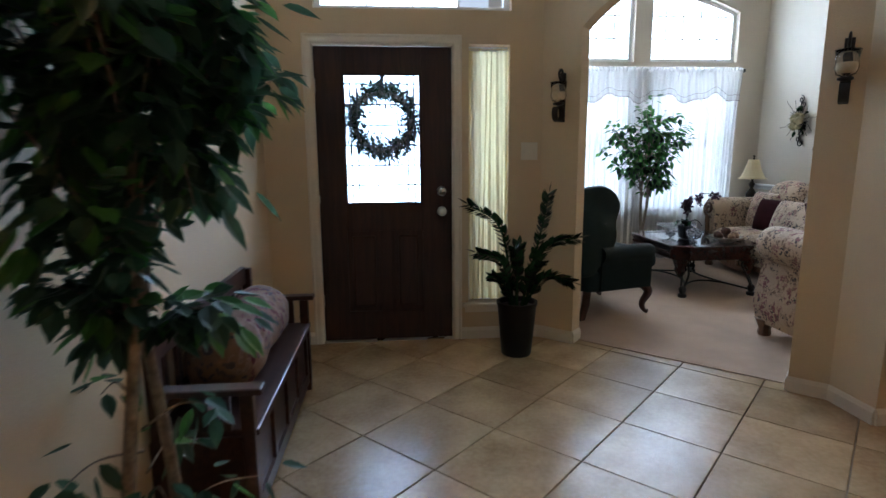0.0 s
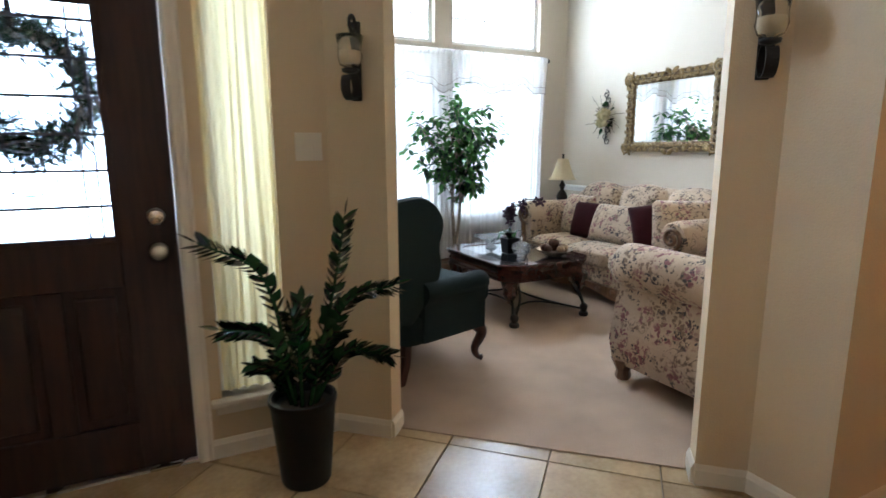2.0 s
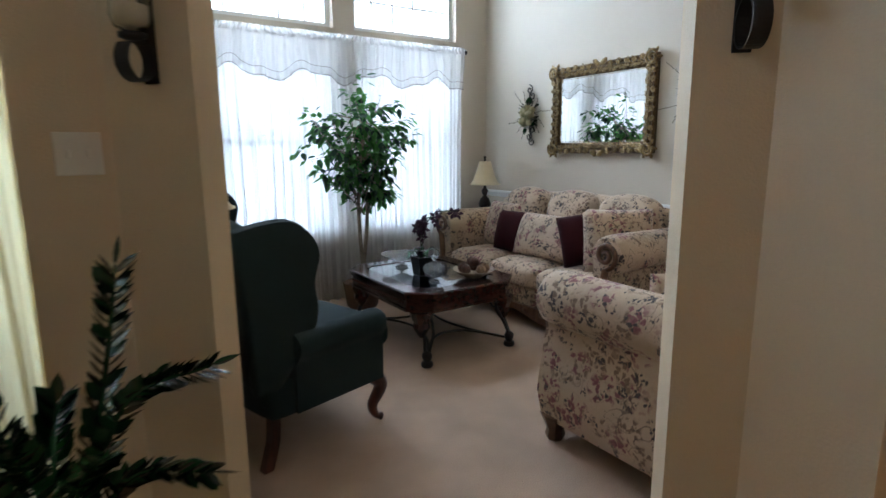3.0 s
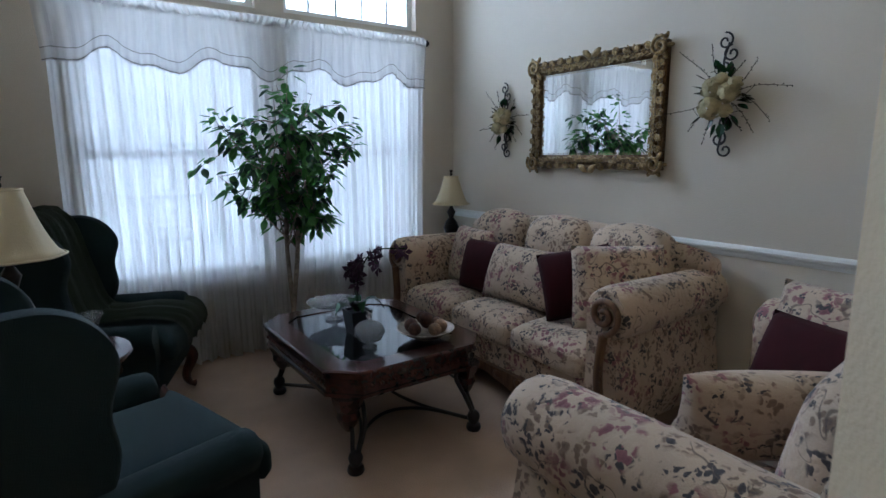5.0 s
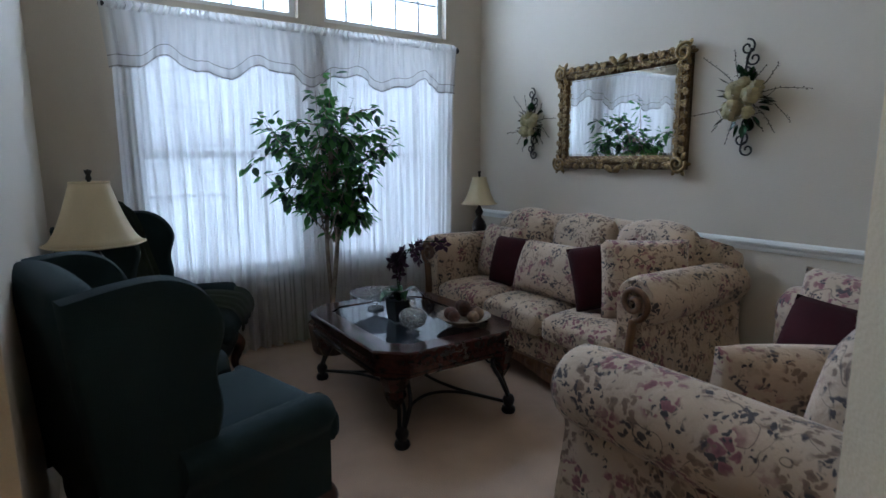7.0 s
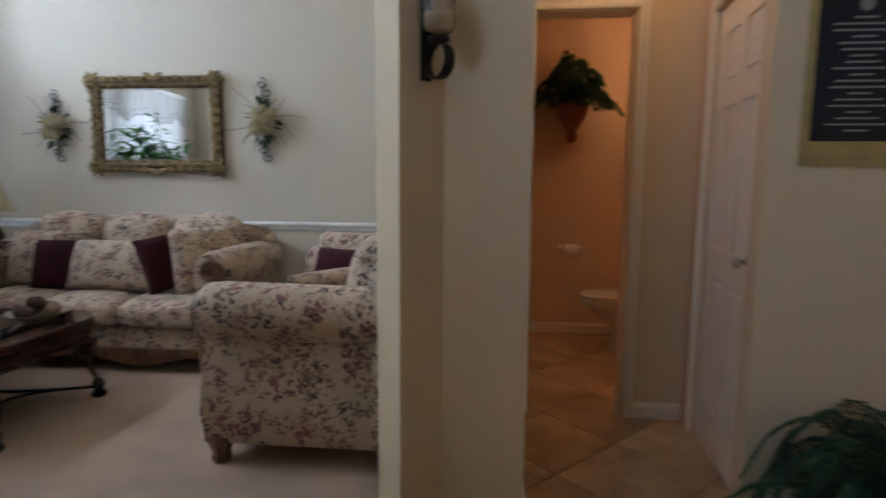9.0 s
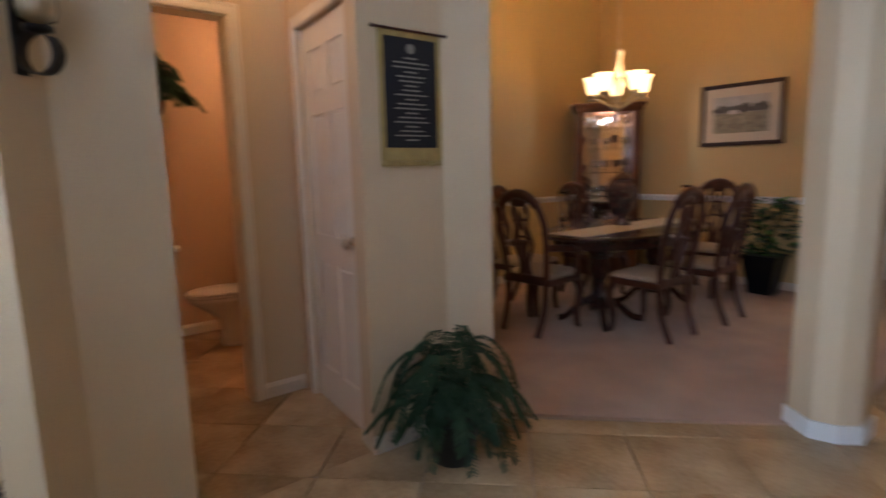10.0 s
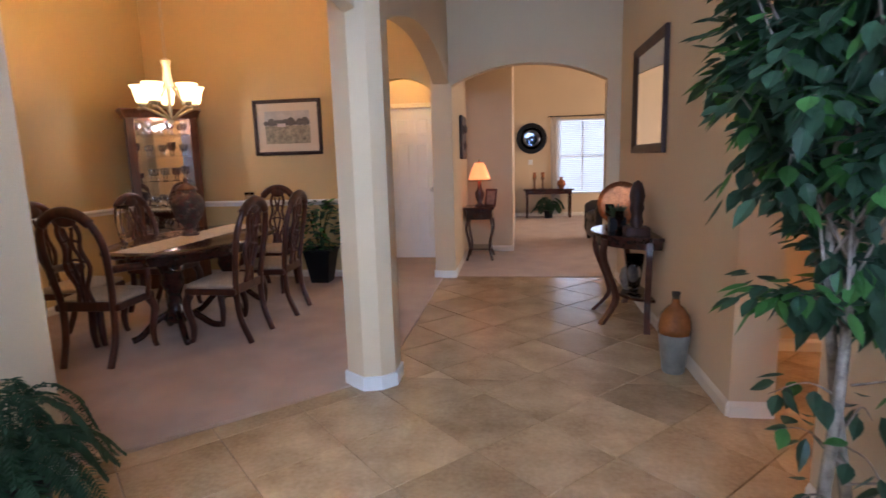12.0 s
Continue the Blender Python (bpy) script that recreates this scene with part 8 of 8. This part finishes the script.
part("base", lathe(bmesh.new(), [(0.07, 0), (0.07, 0.015), (0.03, 0.04), (0.06, 0.12), (0.065, 0.18), (0.03, 0.25), (0.02, 0.34)], 14), M["cherry"], tl, smooth=1)
part("shade", lathe(bmesh.new(), [(0.145, 0.36), (0.135, 0.40), (0.10, 0.50), (0.06, 0.58), (0.057, 0.58), (0.097, 0.50), (0.132, 0.40), (0.142, 0.36)], 24), glow("lit_amber_shade", (1.0, 0.40, 0.12), 0.75), tl, "lit amber shade", smooth=1)
bm = bmesh.new()
for i in range(28):
    an = 2 * math.pi * i / 28
    bmesh.ops.create_icosphere(bm, subdivisions=1, radius=0.008, matrix=pose(0.143 * math.cos(an), 0.143 * math.sin(an), 0.342))
part("bead_fringe", bm, M["gold"], tl)
part("finial", lathe(bmesh.new(), [(0.006, 0.58), (0.012, 0.60), (0.001, 0.63)], 8), M["gold"], tl)
pf = thing("photo_frame", pose(1.15, -4.08, 0.716, -12, 0, 150), "small dark photo frame on the lamp table", "frame")
bm = bmesh.new()
for a in ((-0.09, -0.06, 0, 0.24), (0.06, 0.09, 0, 0.24), (-0.06, 0.06, 0, 0.03), (-0.06, 0.06, 0.21, 0.24)):
    box(bm, a[0], a[1], -0.008, 0.008, a[2], a[3], 0.003, 1)
part("frame", bm, M["cherry"], pf)
part("print", new_box(-0.06, 0.06, -0.003, 0.003, 0.03, 0.21), mat("faded_print", (0.30, 0.22, 0.18), 0.5, var=0.4, scale=20, bump=0.0), pf)
wc = thing("wall_carving", pose(1.497, -3.95, 1.62), "dark carved wooden panel hanging on the side wall", "wall art")
part("panel", new_box(-0.04, 0.0, -0.26, 0.26, -0.27, 0.27, 0.012), M["door_wood"], wc)
bm = bmesh.new()
for k in range(5):
    tube(bm, spiral((-0.045, -0.18 + 0.09 * k, 0.10 * (-1) ** k), 0.06, 0.01, k, 1.4, 16, "yz"), 0.010, 5)
part("relief", bm, M["door_wood"], wc, smooth=1)

# ---- floor tiles, laid on the diagonal ----
tile_mat = mat("beige_stone_tile", (0.51, 0.37, 0.215), 0.24, var=0.18, scale=3.6, grain=45, bump=0.02, second=(0.24, 0.148, 0.070))
_n, _l = tile_mat.node_tree.nodes, tile_mat.node_tree.links
_b = _n["Principled BSDF"]
_oi = _n.new("ShaderNodeObjectInfo")
_hs = _n.new("ShaderNodeHueSaturation")
_mr = _n.new("ShaderNodeMapRange")
_mr.inputs[3].default_value, _mr.inputs[4].default_value = 0.84, 1.14
_src = _b.inputs["Base Color"].links[0].from_socket
_l.new(_oi.outputs["Random"], _mr.inputs[0])
_l.new(_mr.outputs[0], _hs.inputs["Value"])
_l.new(_src, _hs.inputs["Color"])
_l.new(_hs.outputs[0], _b.inputs["Base Color"])
# shift the stone figure from tile to tile
_co = _n.new("ShaderNodeTexCoord")
_vm = _n.new("ShaderNodeVectorMath")
_vm.operation = "MULTIPLY_ADD"
_vm.inputs[1].default_value = (40, 23, 11)
_l.new(_oi.outputs["Random"], _vm.inputs[0])
_l.new(_co.outputs["Object"], _vm.inputs[2])
for _x in [x for x in _n if x.type == "TEX_NOISE"]:
    _l.new(_vm.outputs[0], _x.inputs["Vector"])

PITCH, GAP = 0.457, 0.006
floor_ob = bpy.data.objects["floor"]


def clip(poly, a, b):
    """Keeps the part of a convex polygon left of the line a->b."""
    out = []
    f = lambda p: (b[0] - a[0]) * (p[1] - a[1]) - (b[1] - a[1]) * (p[0] - a[0])
    for i in range(len(poly)):
        p, q = poly[i - 1], poly[i]
        fp, fq = f(p), f(q)
        if (fp >= 0) != (fq >= 0):
            t = fp / (fp - fq)
            out.append((p[0] + (q[0] - p[0]) * t, p[1] + (q[1] - p[1]) * t))
        if fq >= 0:
            out.append(q)
    return out


# tiled areas as convex outlines (counter-clockwise)
AREAS = [
    [(1.64, -0.06), (1.745, 0.045), (2.84, 1.06), (2.95, 1.25), (2.95, 2.75), (2.80, 3.0), tuple(e1), tuple(e0), (1.6, 4.06), (-0.36, 4.06), (-0.36, -0.06)],
    [(-0.32, -3.0), (1.64, -3.0), (1.64, -0.06), (-0.32, -0.06)],
    [(2.95, 1.6), (5.6, 1.6), (5.6, 2.6), (2.95, 2.6)],
    [(3.9, 0.25), (5.6, 0.25), (5.6, 1.6), (3.9, 1.6)],
    [(-2.2, -0.7), (-0.52, -0.7), (-0.52, 1.1), (-2.2, 1.1)],
    [(-0.52, 0.3), (-0.36, 0.3), (-0.36, 1.1), (-0.52, 1.1)],
]
shared = None
r2 = math.sqrt(0.5)
for iu in range(-14, 20):
    for iv in range(-14, 20):
        u0, v0 = 0.335 + iu * PITCH + GAP / 2, 0.143 + iv * PITCH + GAP / 2
        s = PITCH - GAP
        c = [((uu + vv) * r2, (uu - vv) * r2) for uu, vv in ((u0, v0), (u0, v0 + s), (u0 + s, v0 + s), (u0 + s, v0))]
        if sum((c[i][0] - c[i - 1][0]) * (c[i][1] + c[i - 1][1]) for i in range(4)) > 0:
            c = c[::-1]
        for area in AREAS:
            poly = c
            for i in range(len(area)):
                poly = clip(poly, area[i - 1], area[i])
                if len(poly) < 3:
                    break
            if len(poly) < 3:
                continue
            ar = abs(sum(poly[i - 1][0] * poly[i][1] - poly[i][0] * poly[i - 1][1] for i in range(len(poly)))) / 2
            if ar < 0.0008:
                continue
            cx, cy = (c[0][0] + c[2][0]) / 2, (c[0][1] + c[2][1]) / 2
            whole = len(poly) == 4 and ar > s * s * 0.999
            if whole and shared:
                me = shared
            else:
                bm = bmesh.new()
                e = 0.0025
                gx, gy = sum(p[0] for p in poly) / len(poly), sum(p[1] for p in poly) / len(poly)
                lo = [bm.verts.new((p[0] - cx, p[1] - cy, -0.012)) for p in poly]
                mid = [bm.verts.new((p[0] - cx, p[1] - cy, -0.0015)) for p in poly]
                hi = [bm.verts.new((p[0] - cx - (p[0] - gx) * e / 0.23, p[1] - cy - (p[1] - gy) * e / 0.23, 0.0)) for p in poly]
                k = len(poly)
                for i in range(k):
                    j = (i + 1) % k
                    bm.faces.new((lo[i], lo[j], mid[j], mid[i]))
                    bm.faces.new((mid[i], mid[j], hi[j], hi[i]))
                bm.faces.new(hi)
                me = bpy.data.meshes.new("tile")
                bm.to_mesh(me)
                bm.free()
                me.materials.append(tile_mat)
                if whole:
                    shared = me
            ob = new("tile", me)
            ob.location = (cx, cy, 0)
            ob.parent = floor_ob
